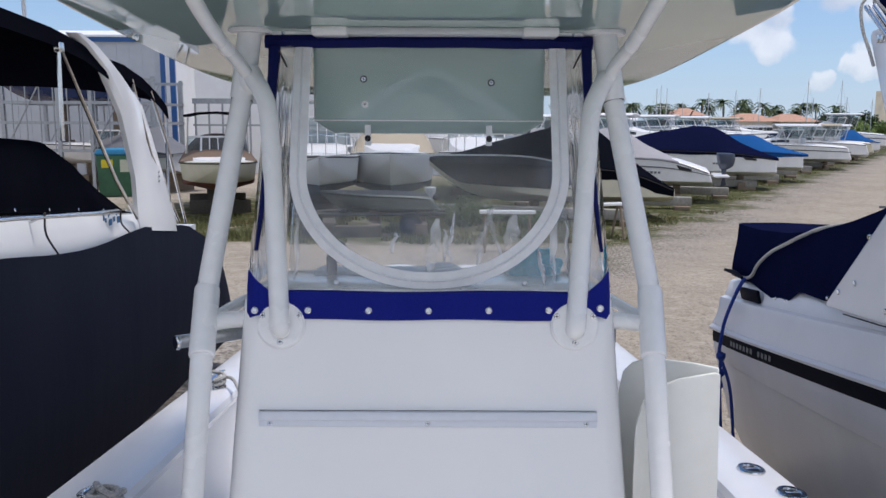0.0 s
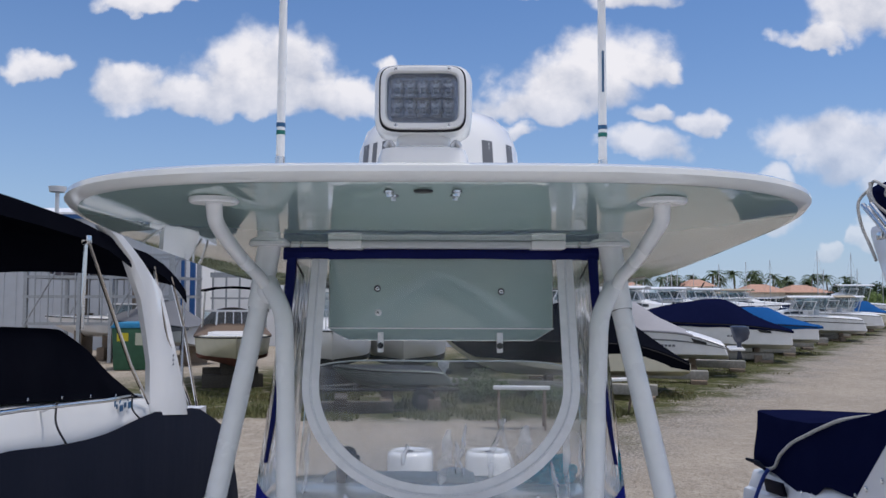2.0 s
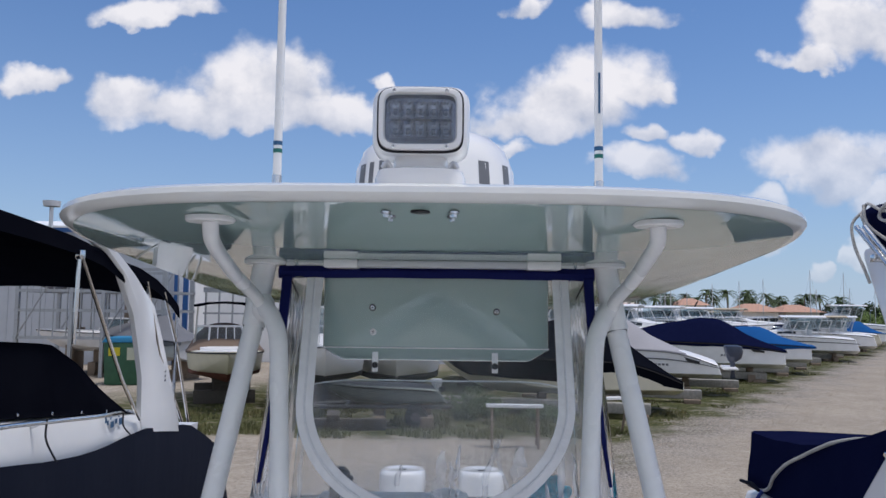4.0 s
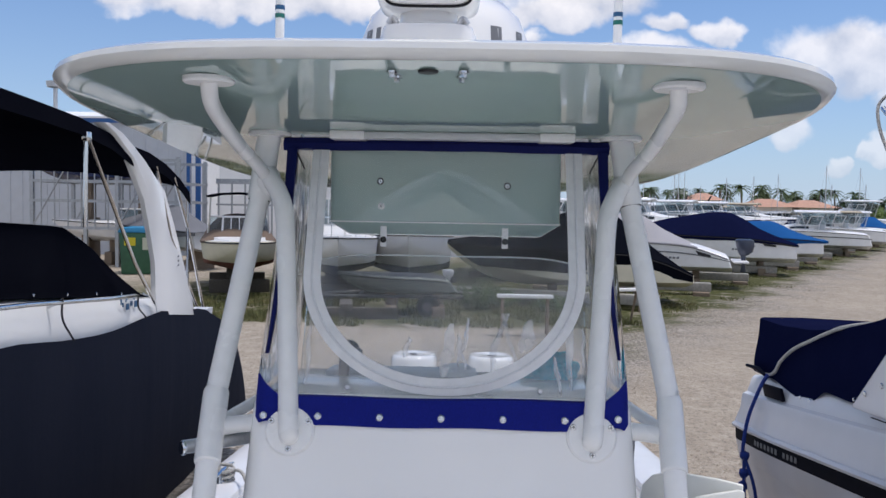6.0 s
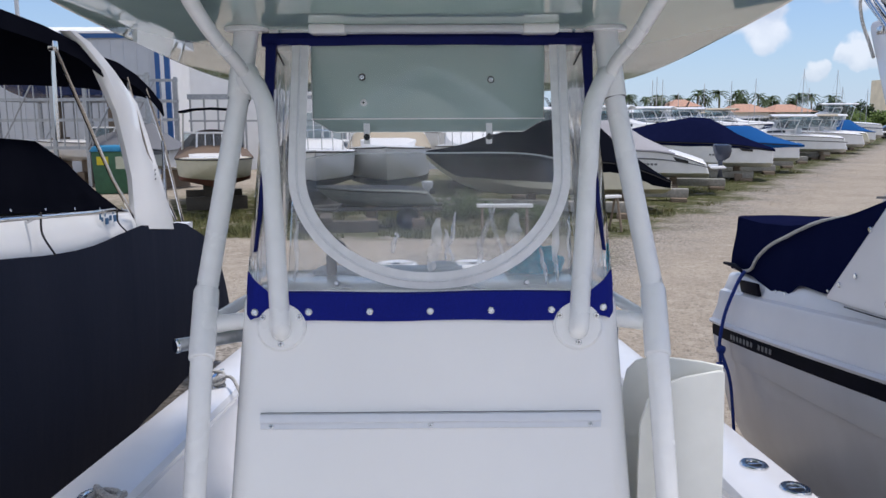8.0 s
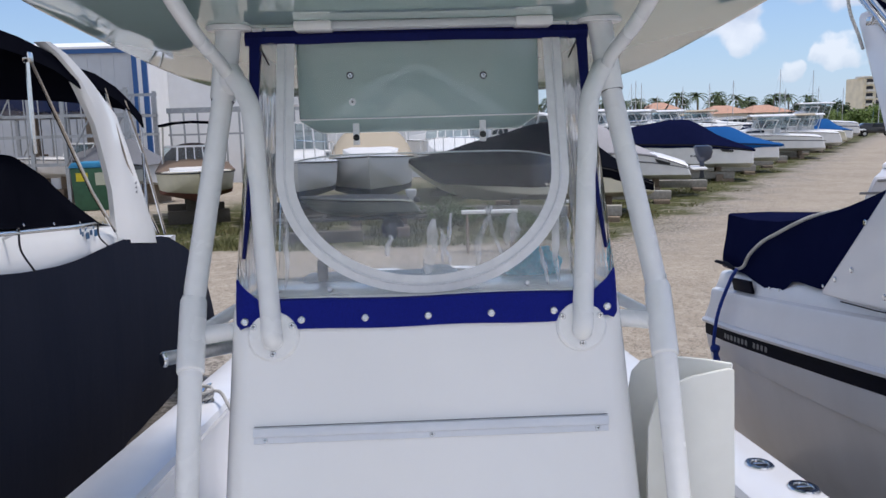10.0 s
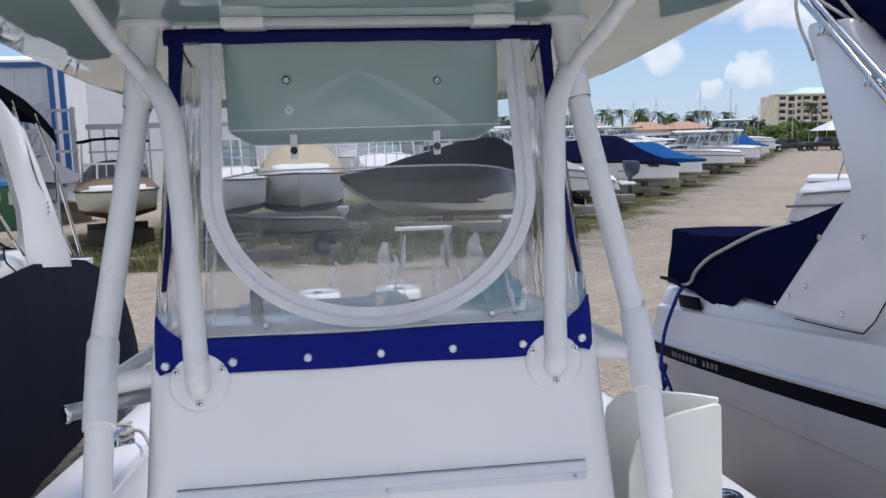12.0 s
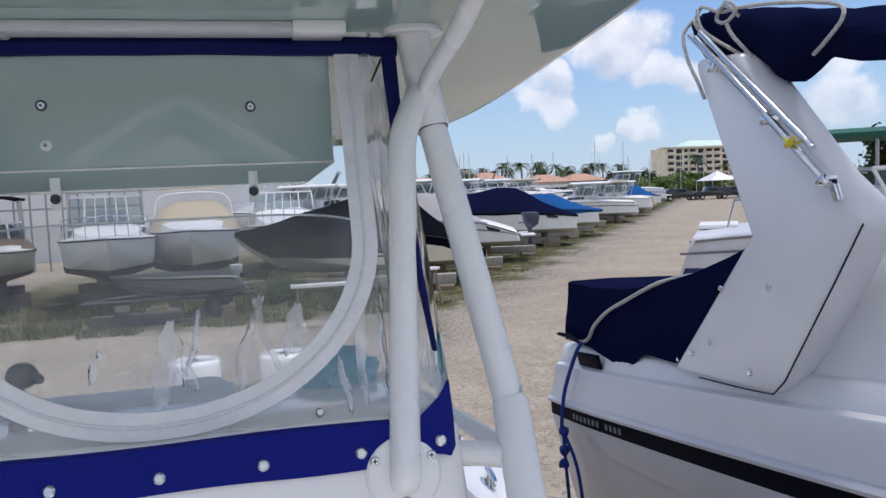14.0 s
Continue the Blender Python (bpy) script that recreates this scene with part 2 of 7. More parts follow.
FARG = material("pale_grey_boat_paint", (0.52, 0.53, 0.54), 0.35, grain=3, vary=0.05, stain=0.3, stain_scale=0.8, stain_colour=(0.42, 0.41, 0.39))
FARC = material("cream_boat_paint", (0.70, 0.66, 0.52), 0.35, grain=3, vary=0.05, stain=0.25, stain_scale=0.8, stain_colour=(0.55, 0.5, 0.38))
FARB = material("dark_blue_boat_paint", (0.015, 0.03, 0.10), 0.25, grain=3, vary=0.08)
ANTIF = material("red_antifouling_paint", (0.16, 0.05, 0.035), 0.8, grain=8, vary=0.2)
ANTIB = material("black_antifouling_paint", (0.02, 0.022, 0.026), 0.8, grain=8, vary=0.2)
TINT = material("tinted_window", (0.03, 0.04, 0.05), 0.08, grain=2, vary=0.2)
WOOD = material("weathered_timber", (0.22, 0.17, 0.125), 0.85, grain=18, vary=0.3, bump=0.5, bump_scale=25, stretch=(1, 1, 5))
CONC = material("old_concrete", (0.30, 0.29, 0.26), 0.9, grain=12, vary=0.18, bump=0.4, bump_scale=30, stain=0.5, stain_scale=2, stain_colour=(0.17, 0.16, 0.14))
ROPEG = material("grey_rope", (0.44, 0.43, 0.41), 0.9, grain=120, vary=0.3, bump=0.6, bump_scale=160)
ROPEB = material("blue_rope", (0.006, 0.03, 0.22), 0.8, grain=120, vary=0.4, bump=0.6, bump_scale=160)
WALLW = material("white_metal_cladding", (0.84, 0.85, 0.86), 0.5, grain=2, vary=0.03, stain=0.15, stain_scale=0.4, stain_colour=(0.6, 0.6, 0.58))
# the shed cladding again, with shade put into its grey
WALLG = material("shade_grey_cladding", (0.50, 0.53, 0.57), 0.5, grain=2, vary=0.04, stain=0.2, stain_scale=0.4, stain_colour=(0.42, 0.44, 0.46))
TRIMB = material("blue_metal_trim", (0.02, 0.10, 0.30), 0.45, grain=4, vary=0.08)
BINC = material("green_painted_steel", (0.025, 0.10, 0.05), 0.55, grain=6, vary=0.12, stain=0.4, stain_scale=2, stain_colour=(0.02, 0.06, 0.035))
BINL = material("blue_plastic_lid", (0.02, 0.22, 0.42), 0.5, grain=6, vary=0.1)
TEAL = material("teal_towel", (0.04, 0.58, 0.78), 0.95, grain=90, vary=0.25, bump=0.9, bump_scale=120)
DASH = material("pale_dash_plastic", (0.70, 0.73, 0.77), 0.45, grain=20, vary=0.04, stain=0.2, stain_scale=4, stain_colour=(0.56, 0.6, 0.65))
ROOFT = material("terracotta_tiles", (0.48, 0.28, 0.20), 0.85, grain=3, vary=0.2)
STUCCO = material("pale_stucco", (0.80, 0.77, 0.70), 0.9, grain=2, vary=0.08)
HOTELW = material("yellow_stucco", (0.82, 0.74, 0.56), 0.9, grain=0.3, vary=0.1)
HOTELR = material("green_metal_roof", (0.58, 0.76, 0.67), 0.5, grain=0.3, vary=0.08)
FROND = material("palm_leaf", (0.05, 0.085, 0.025), 0.7, grain=2, vary=0.35)
BARK = material("palm_bark", (0.20, 0.17, 0.13), 0.9, grain=5, vary=0.25)
LEAF = material("green_leaf", (0.12, 0.185, 0.035), 0.7, grain=0.7, vary=0.45)
LEAFD = material("dark_leaf", (0.03, 0.06, 0.018), 0.75, grain=0.7, vary=0.4)
WEED = material("weed_leaf", (0.055, 0.085, 0.025), 0.8, grain=3, vary=0.4)
DARKW = material("dark_old_timber", (0.085, 0.075, 0.062), 0.9, grain=18, vary=0.3, bump=0.5, bump_scale=25, stretch=(1, 1, 5))
GRASS = material("dry_grass", (0.13, 0.135, 0.05), 0.9, grain=1.5, vary=0.4, stain=0.7, stain_scale=0.8, stain_colour=(0.22, 0.17, 0.08))
STONE = material("pale_stone", (0.36, 0.31, 0.25), 0.9, grain=2, vary=0.25)
CARB = material("dark_car_paint", (0.015, 0.016, 0.02), 0.2, grain=3, vary=0.1, coat=0.6)
CARW = material("white_car_paint", (0.72, 0.73, 0.74), 0.2, grain=3, vary=0.02, coat=0.6)
INK = material("grey_lettering", (0.16, 0.165, 0.18), 0.5, grain=20, vary=0.05)
INKB = material("blue_lettering", (0.02, 0.10, 0.22), 0.4, grain=20, vary=0.05)
YEL = material("yellow_plastic", (0.60, 0.50, 0.02), 0.6, grain=20, vary=0.1)
GREENT = material("green_band", (0.01, 0.16, 0.13), 0.4, grain=20, vary=0.05)
PANEG = material("dark_far_panes", (0.018, 0.02, 0.026), 0.6, grain=1, vary=0.4)
BIMG = material("green_canvas", (0.01, 0.10, 0.07), 0.8, grain=20, vary=0.15)


def clear(name, tint, gloss, rough, haze, haze_scale, bump, bump_scale, streak=(1, 1, 1), foot_haze=None):
    m = bpy.data.materials.new(name)
    m.use_nodes = True
    n, l = m.node_tree.nodes, m.node_tree.links
    n.clear()
    out, tr, gl, df = n.new("ShaderNodeOutputMaterial"), n.new("ShaderNodeBsdfTransparent"), n.new("ShaderNodeBsdfGlossy"), n.new("ShaderNodeBsdfDiffuse")
    tr.inputs[0].default_value = (*tint, 1)
    gl.inputs["Roughness"].default_value = rough
    df.inputs[0].default_value = (0.92, 0.92, 0.92, 1)
    fr = n.new("ShaderNodeFresnel"); fr.inputs[0].default_value = 1.45
    fm = n.new("ShaderNodeMath"); fm.operation = "MULTIPLY"; fm.use_clamp = True; fm.inputs[1].default_value = gloss
    l.new(fr.outputs[0], fm.inputs[0])
    tc, mp, nz, mr, bp, nb = n.new("ShaderNodeTexCoord"), n.new("ShaderNodeMapping"), n.new("ShaderNodeTexNoise"), n.new("ShaderNodeMapRange"), n.new("ShaderNodeBump"), n.new("ShaderNodeTexNoise")
    mp.inputs["Scale"].default_value = streak
    l.new(tc.outputs["Object"], mp.inputs[0]); l.new(mp.outputs[0], nz.inputs["Vector"]); l.new(mp.outputs[0], nb.inputs["Vector"])
    nz.inputs["Scale"].default_value, nz.inputs["Detail"].default_value = haze_scale, 6
    nb.inputs["Scale"].default_value, nb.inputs["Detail"].default_value = bump_scale, 2
    bp.inputs["Strength"].default_value, bp.inputs["Distance"].default_value = bump, 0.02
    l.new(nb.outputs["Fac"], bp.inputs["Height"]); l.new(bp.outputs[0], gl.inputs["Normal"])
    mr.inputs["From Min"].default_value, mr.inputs["From Max"].default_value = 0.35, 0.8
    mr.inputs["To Min"].default_value, mr.inputs["To Max"].default_value = haze * 0.35, haze * 1.6
    l.new(nz.outputs["Fac"], mr.inputs["Value"])
    m1, m2 = n.new("ShaderNodeMixShader"), n.new("ShaderNodeMixShader")
    amount = mr.outputs[0]
    if foot_haze:
        zz, sm, ad, sn = n.new("ShaderNodeSeparateXYZ"), n.new("ShaderNodeMapRange"), n.new("ShaderNodeMath"), n.new("ShaderNodeMath")
        l.new(tc.outputs["Object"], zz.inputs[0])
        # milkier towards the foot of the pane, with an uneven upper edge
        sn.operation = "MULTIPLY_ADD"; sn.inputs[1].default_value = 0.35
        l.new(nz.outputs["Fac"], sn.inputs[0]); l.new(zz.outputs[2], sn.inputs[2])
        sm.interpolation_type = "SMOOTHSTEP"
        sm.inputs["From Min"].default_value, sm.inputs["From Max"].default_value = foot_haze[0] + 0.17, foot_haze[1] + 0.17
        sm.inputs["To Min"].default_value, sm.inputs["To Max"].default_value = foot_haze[2], 0.0
        l.new(sn.outputs[0], sm.inputs["Value"])
        ad.operation = "ADD"; ad.use_clamp = True
        l.new(amount, ad.inputs[0]); l.new(sm.outputs[0], ad.inputs[1])
        amount = ad.outputs[0]
    l.new(amount, m1.inputs[0]); l.new(tr.outputs[0], m1.inputs[1]); l.new(df.outputs[0], m1.inputs[2])
    l.new(fm.outputs[0], m2.inputs[0]); l.new(m1.outputs[0], m2.inputs[1]); l.new(gl.outputs[0], m2.inputs[2])
    l.new(m2.outputs[0], out.inputs[0])
    return m


VINYL = clear("clear_vinyl", (0.97, 0.975, 0.98), 0.8, 0.02, 0.060, 3.0, 0.25, 3.0, (1, 1, 0.35), (2.20, 2.48, 0.26))
VINYLW = clear("wrinkled_clear_vinyl", (0.93, 0.94, 0.95), 1.6, 0.06, 0.20, 8.0, 1.0, 14.0, (1, 1, 0.18))
ACRYL = clear("smoky_acrylic", (0.93, 0.945, 0.955), 0.8, 0.02, 0.03, 2.0, 0.05, 3.0)
# film for the glints painted onto the front window
GLINTF = clear("milky_glint_film", (0.90, 0.91, 0.92), 2.0, 0.10, 0.42, 10.0, 1.0, 18.0)
LENS = clear("lamp_lens", (0.80, 0.84, 0.90), 1.2, 0.03, 0.05, 20.0, 0.2, 40.0)
WIND = clear("boat_windscreen", (0.50, 0.60, 0.62), 1.2, 0.05, 0.08, 3.0, 0.1, 3.0)


# ---- builders ----
def thing(name, label, category, group="", kind="", at=(0, 0, 0), turn=0.0):
    ob = new(name)
    ob.empty_display_size = 0.1
    ob.matrix_world = pose(*at, 0, 0, turn)
    return tagged(ob, label, category, group, kind)


def part(name, bm, mat, parent=None, label="", smooth=True):
    me = bpy.data.meshes.new(name)
    bmesh.ops.recalc_face_normals(bm, faces=bm.faces)
    for f in bm.faces:
        f.smooth = smooth
    bm.to_mesh(me)
    bm.free()
    me.materials.append(mat)
    if smooth:
        me.set_sharp_from_angle(angle=radians(38))
    ob = new(name, me)
    if parent is not None:
        ob.parent = parent
    if label:
        ob["label"] = label
    return ob


def box(x0, x1, y0, y1, z0, z1, bevel=0.0, seg=2, bm=None):
    b = bmesh.new()
    vs = [b.verts.new(c) for c in ((x0, y0, z0), (x1, y0, z0), (x1, y1, z0), (x0, y1, z0), (x0, y0, z1), (x1, y0, z1), (x1, y1, z1), (x0, y1, z1))]
    for f in ((0, 3, 2, 1), (4, 5, 6, 7), (0, 1, 5, 4), (1, 2, 6, 5), (2, 3, 7, 6), (3, 0, 4, 7)):
        b.faces.new([vs[i] for i in f])
    if bevel:
        bmesh.ops.bevel(b, geom=list(b.edges), offset=bevel, segments=seg, affect="EDGES", profile=0.5)
    if bm is None:
        return b
    return join(bm, b)


def join(a, b):
    me = bpy.data.meshes.new("joined")
    b.to_mesh(me); b.free()
    a.from_mesh(me)
    bpy.data.meshes.remove(me)
    return a


def smooth_path(points, steps=6):
    """A Catmull-Rom line through the points."""
    p = [Vector(q) for q in points]
    p = [2 * p[0] - p[1]] + p + [2 * p[-1] - p[-2]]
    out = []
    for i in range(1, len(p) - 2):
        for k in range(steps):
            t = k / steps
            out.append(0.5 * ((2 * p[i]) + (p[i + 1] - p[i - 1]) * t + (2 * p[i - 1] - 5 * p[i] + 4 * p[i + 1] - p[i + 2]) * t * t + (3 * p[i] - p[i - 1] - 3 * p[i + 1] + p[i + 2]) * t ** 3))
    out.append(p[-2])
    return out


def tube(points, r, sides=12, curved=False, steps=6, bm=None, ends=True):
    path = smooth_path(points, steps) if curved else [Vector(q) for q in points]
    rs = r if isinstance(r, (list, tuple)) else [r] * len(path)
    b = bmesh.new() if bm is None else bm
    rings, side = [], None
    for i, c in enumerate(path):
        d = (path[min(i + 1, len(path) - 1)] - path[max(i - 1, 0)]).normalized()
        if side is None:
            side = d.cross(Vector((0, 0, 1)) if abs(d.z) < 0.9 else Vector((1, 0, 0))).normalized()
        side = (side - d * side.dot(d)).normalized()
        up_ = d.cross(side)
        rings.append([b.verts.new(c + rs[i] * (math.cos(2 * math.pi * k / sides) * side + math.sin(2 * math.pi * k / sides) * up_)) for k in range(sides)])
    for a, c in zip(rings, rings[1:]):
        for k in range(sides):
            b.faces.new((a[k], a[(k + 1) % sides], c[(k + 1) % sides], c[k]))
    if ends:
        b.faces.new(rings[0][::-1]); b.faces.new(rings[-1])
    return b


def disc(centre, normal, r, thick, sides=20, bevel=0.0):
    """A round plate or knob that stands on centre along normal."""
    n = Vector(normal).normalized()
    c = Vector(centre)
    return tube([c, c + n * (thick - bevel), c + n * thick] if bevel else [c, c + n * thick], [r, r, r - bevel] if bevel else r, sides)


def loft(rows, close=False, caps=False):
    b = bmesh.new()
    vs = [[b.verts.new(p) for p in row] for row in rows]
    for a, c in zip(vs, vs[1:]):
        m = len(a)
        for k in range(m if close else m - 1):
            b.faces.new((a[k], a[(k + 1) % m], c[(k + 1) % m], c[k]))
    if caps:
        b.faces.new(vs[0][::-1]); b.faces.new(vs[-1])
    return b


def thicken(b, t):
    bmesh.ops.recalc_face_normals(b, faces=b.faces)
    bmesh.ops.solidify(b, geom=list(b.faces), thickness=t)
    return b


def prism(outline, axis, a, b_, bevel=0.0):
    """A flat shape (pairs) pushed from a to b_ along an axis: pairs are (y, z) for x, (x, z) for y, (x, y) for z."""
    b = bmesh.new()
    put = {"x": lambda p, h: (h, p[0], p[1]), "y": lambda p, h: (p[0], h, p[1]), "z": lambda p, h: (p[0], p[1], h)}[axis]
    lo, hi = [b.verts.new(put(p, a)) for p in outline], [b.verts.new(put(p, b_)) for p in outline]
    b.faces.new(lo); b.faces.new(hi[::-1])
    n = len(outline)
    for k in range(n):
        b.faces.new((lo[k], lo[(k + 1) % n], hi[(k + 1) % n], hi[k]))
    if bevel:
        bmesh.ops.recalc_face_normals(b, faces=b.faces)
        bmesh.ops.bevel(b, geom=list(b.edges), offset=bevel, segments=2, affect="EDGES", profile=0.5)
    return b


def lerp(a, b, t):
    return a + (b - a) * t


def ramp(points, t):
    for (t0, v0), (t1, v1) in zip(points, points[1:]):
        if t <= t1:
            return lerp(v0, v1, max(0.0, (t - t0) / (t1 - t0)))
    return points[-1][1]


# ---- ground ----
# The row of stored boats: their sterns stand along this line beside the sandy road.
ROW_A, ROW_B = Vector((4.6, 21.0)), Vector((45.0, 83.0))
ROW_D = (ROW_B - ROW_A).normalized()
ROW_N = Vector((ROW_D.y, -ROW_D.x))          # towards the road


def ground_material():
    m = bpy.data.materials.new("sand_and_gravel")
    m.use_nodes = True
    n, l = m.node_tree.nodes, m.node_tree.links
    p = n["Principled BSDF"]
    p.inputs["Roughness"].default_value, p.inputs["Specular IOR Level"].default_value = 0.95, 0.15
    tc = n.new("ShaderNodeTexCoord")

    def noise_of(scale, detail=8.0, rough=0.6):
        t = n.new("ShaderNodeTexNoise")
        t.inputs["Scale"].default_value, t.inputs["Detail"].default_value, t.inputs["Roughness"].default_value = scale, detail, rough
        l.new(tc.outputs["Object"], t.inputs["Vector"])
        return t.outputs["Fac"]

    def mix(f, a, b):
        x = n.new("ShaderNodeMix"); x.data_type = "RGBA"
        l.new(f, x.inputs["Factor"])
        for s, c in (("A", a), ("B", b)):
            if isinstance(c, tuple):
                x.inputs[s].default_value = (*c, 1)
            else:
                l.new(c, x.inputs[s])
        return x.outputs["Result"]

    def span(v, a, b, hi=1.0):
        r = n.new("ShaderNodeMapRange"); r.interpolation_type = "SMOOTHSTEP"
        r.inputs["From Min"].default_value, r.inputs["From Max"].default_value, r.inputs["To Max"].default_value = a, b, hi
        l.new(v, r.inputs["Value"])
        return r.outputs[0]

    def sums(op, a, b):
        x = n.new("ShaderNodeMath"); x.operation = op
        for i, c in enumerate((a, b)):
            if isinstance(c, (int, float)):
                x.inputs[i].default_value = c
            else:
                l.new(c, x.inputs[i])
        return x.outputs[0]

    sand = mix(span(noise_of(0.35), 0.35, 0.7), (0.40, 0.345, 0.275), (0.31, 0.265, 0.21))
    sand = mix(span(noise_of(3.0), 0.45, 0.75), sand, (0.46, 0.40, 0.33))
    sand = mix(span(noise_of(9.0), 0.5, 0.72), sand, (0.225, 0.19, 0.15))
    sand = mix(span(noise_of(22.0), 0.50, 0.70), sand, (0.175, 0.15, 0.122))
    sand = mix(span(noise_of(70.0, 3), 0.54, 0.70, 0.85), sand, (0.56, 0.52, 0.46))
    # weeds along the foot of the stored boats
    xyz = n.new("ShaderNodeSeparateXYZ"); l.new(tc.outputs["Object"], xyz.inputs[0])
    side = sums("ADD", sums("MULTIPLY", sums("SUBTRACT", xyz.outputs[0], ROW_A.x), ROW_N.x), sums("MULTIPLY", sums("SUBTRACT", xyz.outputs[1], ROW_A.y), ROW_N.y))
    edge = sums("ADD", side, sums("MULTIPLY", sums("SUBTRACT", noise_of(0.5), 0.5), 4.5))
    reach = sums("ADD", edge, sums("SUBTRACT", 0.8, span(xyz.outputs[0], 0.5, 4.0, 0.8)))
    strip = sums("MULTIPLY", span(edge, -18.0, -12.0), sums("SUBTRACT", 1.0, span(reach, 0.6, 2.2)))
    # loose grey stones between the weeds and the wheel tracks
    stones = sums("MULTIPLY", span(reach, -2.0, 1.0), sums("SUBTRACT", 1.0, span(reach, 1.8, 3.6)))
    chips = mix(span(noise_of(16.0, 4), 0.42, 0.60), (0.15, 0.135, 0.118), (0.42, 0.385, 0.34))
    sand = mix(sums("MULTIPLY", stones, 0.75), sand, chips)
    beyond = span(sums("ADD", xyz.outputs[1], sums("MULTIPLY", sums("SUBTRACT", noise_of(0.4), 0.5), 2.4)), 17.6, 18.8)
    strip = sums("MULTIPLY", strip, sums("MAXIMUM", beyond, span(xyz.outputs[0], 1.5, 4.0)))
    weeds = sums("MULTIPLY", strip, span(noise_of(1.6), 0.28, 0.50))
    turf = mix(span(noise_of(7.0), 0.42, 0.66), (0.050, 0.060, 0.018), (0.12, 0.112, 0.05))
    l.new(mix(weeds, sand, turf), p.inputs["Base Color"])
    bp = n.new("ShaderNodeBump")
    bp.inputs["Strength"].default_value, bp.inputs["Distance"].default_value = 0.7, 0.04
    l.new(sums("ADD", sums("MULTIPLY", noise_of(4.0), 1.5), noise_of(30.0)), bp.inputs["Height"])
    l.new(bp.outputs[0], p.inputs["Normal"])
    return m


def ground_sheet():
    b = bmesh.new()
    near = [-60 + 2.0 * i for i in range(91)]
    xs = [-2500, -900, -300, -120] + near + [160, 250, 400, 900, 2500]
    ys = [-2500, -600, -150, -60] + [-30 + 2.0 * i for i in range(81)] + [170, 250, 400, 900, 2500]
    grid = []
    for y in ys:
        row = []
        for x in xs:
            z = 0.0
            if abs(x) < 100 and -20 < y < 120:
                z = 0.05 * noise.noise((x * 0.15, y * 0.15, 3)) + 0.03 * noise.noise((x * 0.5, y * 0.5, 7)) - 0.02
            row.append(b.verts.new((x, y, z)))
        grid.append(row)
    for r0, r1 in zip(grid, grid[1:]):
        for i in range(len(xs) - 1):
            b.faces.new((r0[i], r0[i + 1], r1[i + 1], r1[i]))
    return tagged(part("ground", b, ground_material()), "pale sandy gravel yard with tyre-worn patches and weedy edges", "ground", kind="structure")


ground_sheet()

# ---- our boat: it stands bow up, so that everything falls gently aft ----
CX = -0.037
hull_boat = thing("centre_console_boat", "white fibreglass centre console boat hull with open bow cockpit", "boat")


def gun_z(y):
    return 1.45 - 0.093 * (y - 2.6) + (0.012 * (2.0 - y) ** 2 if y < 2.0 else 0)


def gun_w(y):
    return 1.275 if y > 2.2 else 1.275 * max(0.02, 1 - ((2.2 - y) / 4.4) ** 2.2)


ys_ = [-2.1 + 0.35 * i for i in range(30)]
gun, liner, outer, deckp = [], [], [], []
for y in ys_:
    w, z = gun_w(y), gun_z(y)
    wi = max(0.01, w - 0.25)
    for s in (1,):
        prof = [(w + 0.02, z - 0.09), (w + 0.025, z - 0.03), (w, z + 0.005), (w - 0.05, z + 0.015), (wi + 0.05, z + 0.012), (wi + 0.012, z - 0.004), (wi, z - 0.03), (wi + 0.02, z - 0.075)]
    gun.append([(CX + a, y, b_) for a, b_ in prof])
    liner.append([(CX + max(0.01, wi + 0.018), y, z - 0.07), (CX + max(0.01, wi + 0.03), y, z - 0.3), (CX + max(0.01, wi - 0.02), y, 1.02 - 0.085 * (y - 2))])
    outer.append([(CX + w + 0.02, y, z - 0.09), (CX + w * 0.97, y, z - 0.35), (CX + w * 0.85, y, z - 0.85), (CX, y, 0.42 - 0.03 * y)])
    deckp.append([(CX + max(0.01, wi - 0.02), y, 1.021 - 0.085 * (y - 2)), (CX - max(0.01, wi - 0.02), y, 1.021 - 0.085 * (y - 2))])


def mirrored(rows):
    return [[(2 * CX - x, y, z) for x, y, z in r] for r in rows]


for rows in (gun, mirrored(gun)):
    part("gunwale", loft(rows), GELO, hull_boat)
for rows in (liner, mirrored(liner)):
    part("inner_liner", loft(rows), GELD, hull_boat, "dull grey-white inner liner")
for rows in (outer, mirrored(outer)):
    part("hull_side", loft(rows), GEL, hull_boat)
part("deck", loft(deckp), material("nonskid_deck", (0.83, 0.81, 0.76), 0.7, grain=60, vary=0.05, bump=0.5, bump_scale=250), hull_boat, "grey-white nonskid deck")
part("transom", prism([(CX - 1.27, 0.2), (CX + 1.27, 0.2), (CX + 1.29, 0.84), (CX - 1.29, 0.84)], "y", 7.98, 8.06), GEL, hull_boat)

# blocks and stands under our boat
for y in (-0.6, 3.0, 6.6):
    st = thing("keel_block", "stacked weathered timber blocks under the boat keel", "support", "keel blocks", at=(CX, y, 0))
    top = 0.40 - 0.03 * y
    h = top / 2
    part("timber", box(-0.35, 0.35, -0.12, 0.12, -0.04, h, 0.01), WOOD, st)
    part("timber", box(-0.12, 0.12, -0.3, 0.3, h, 2 * h + 0.02, 0.01), WOOD, st)

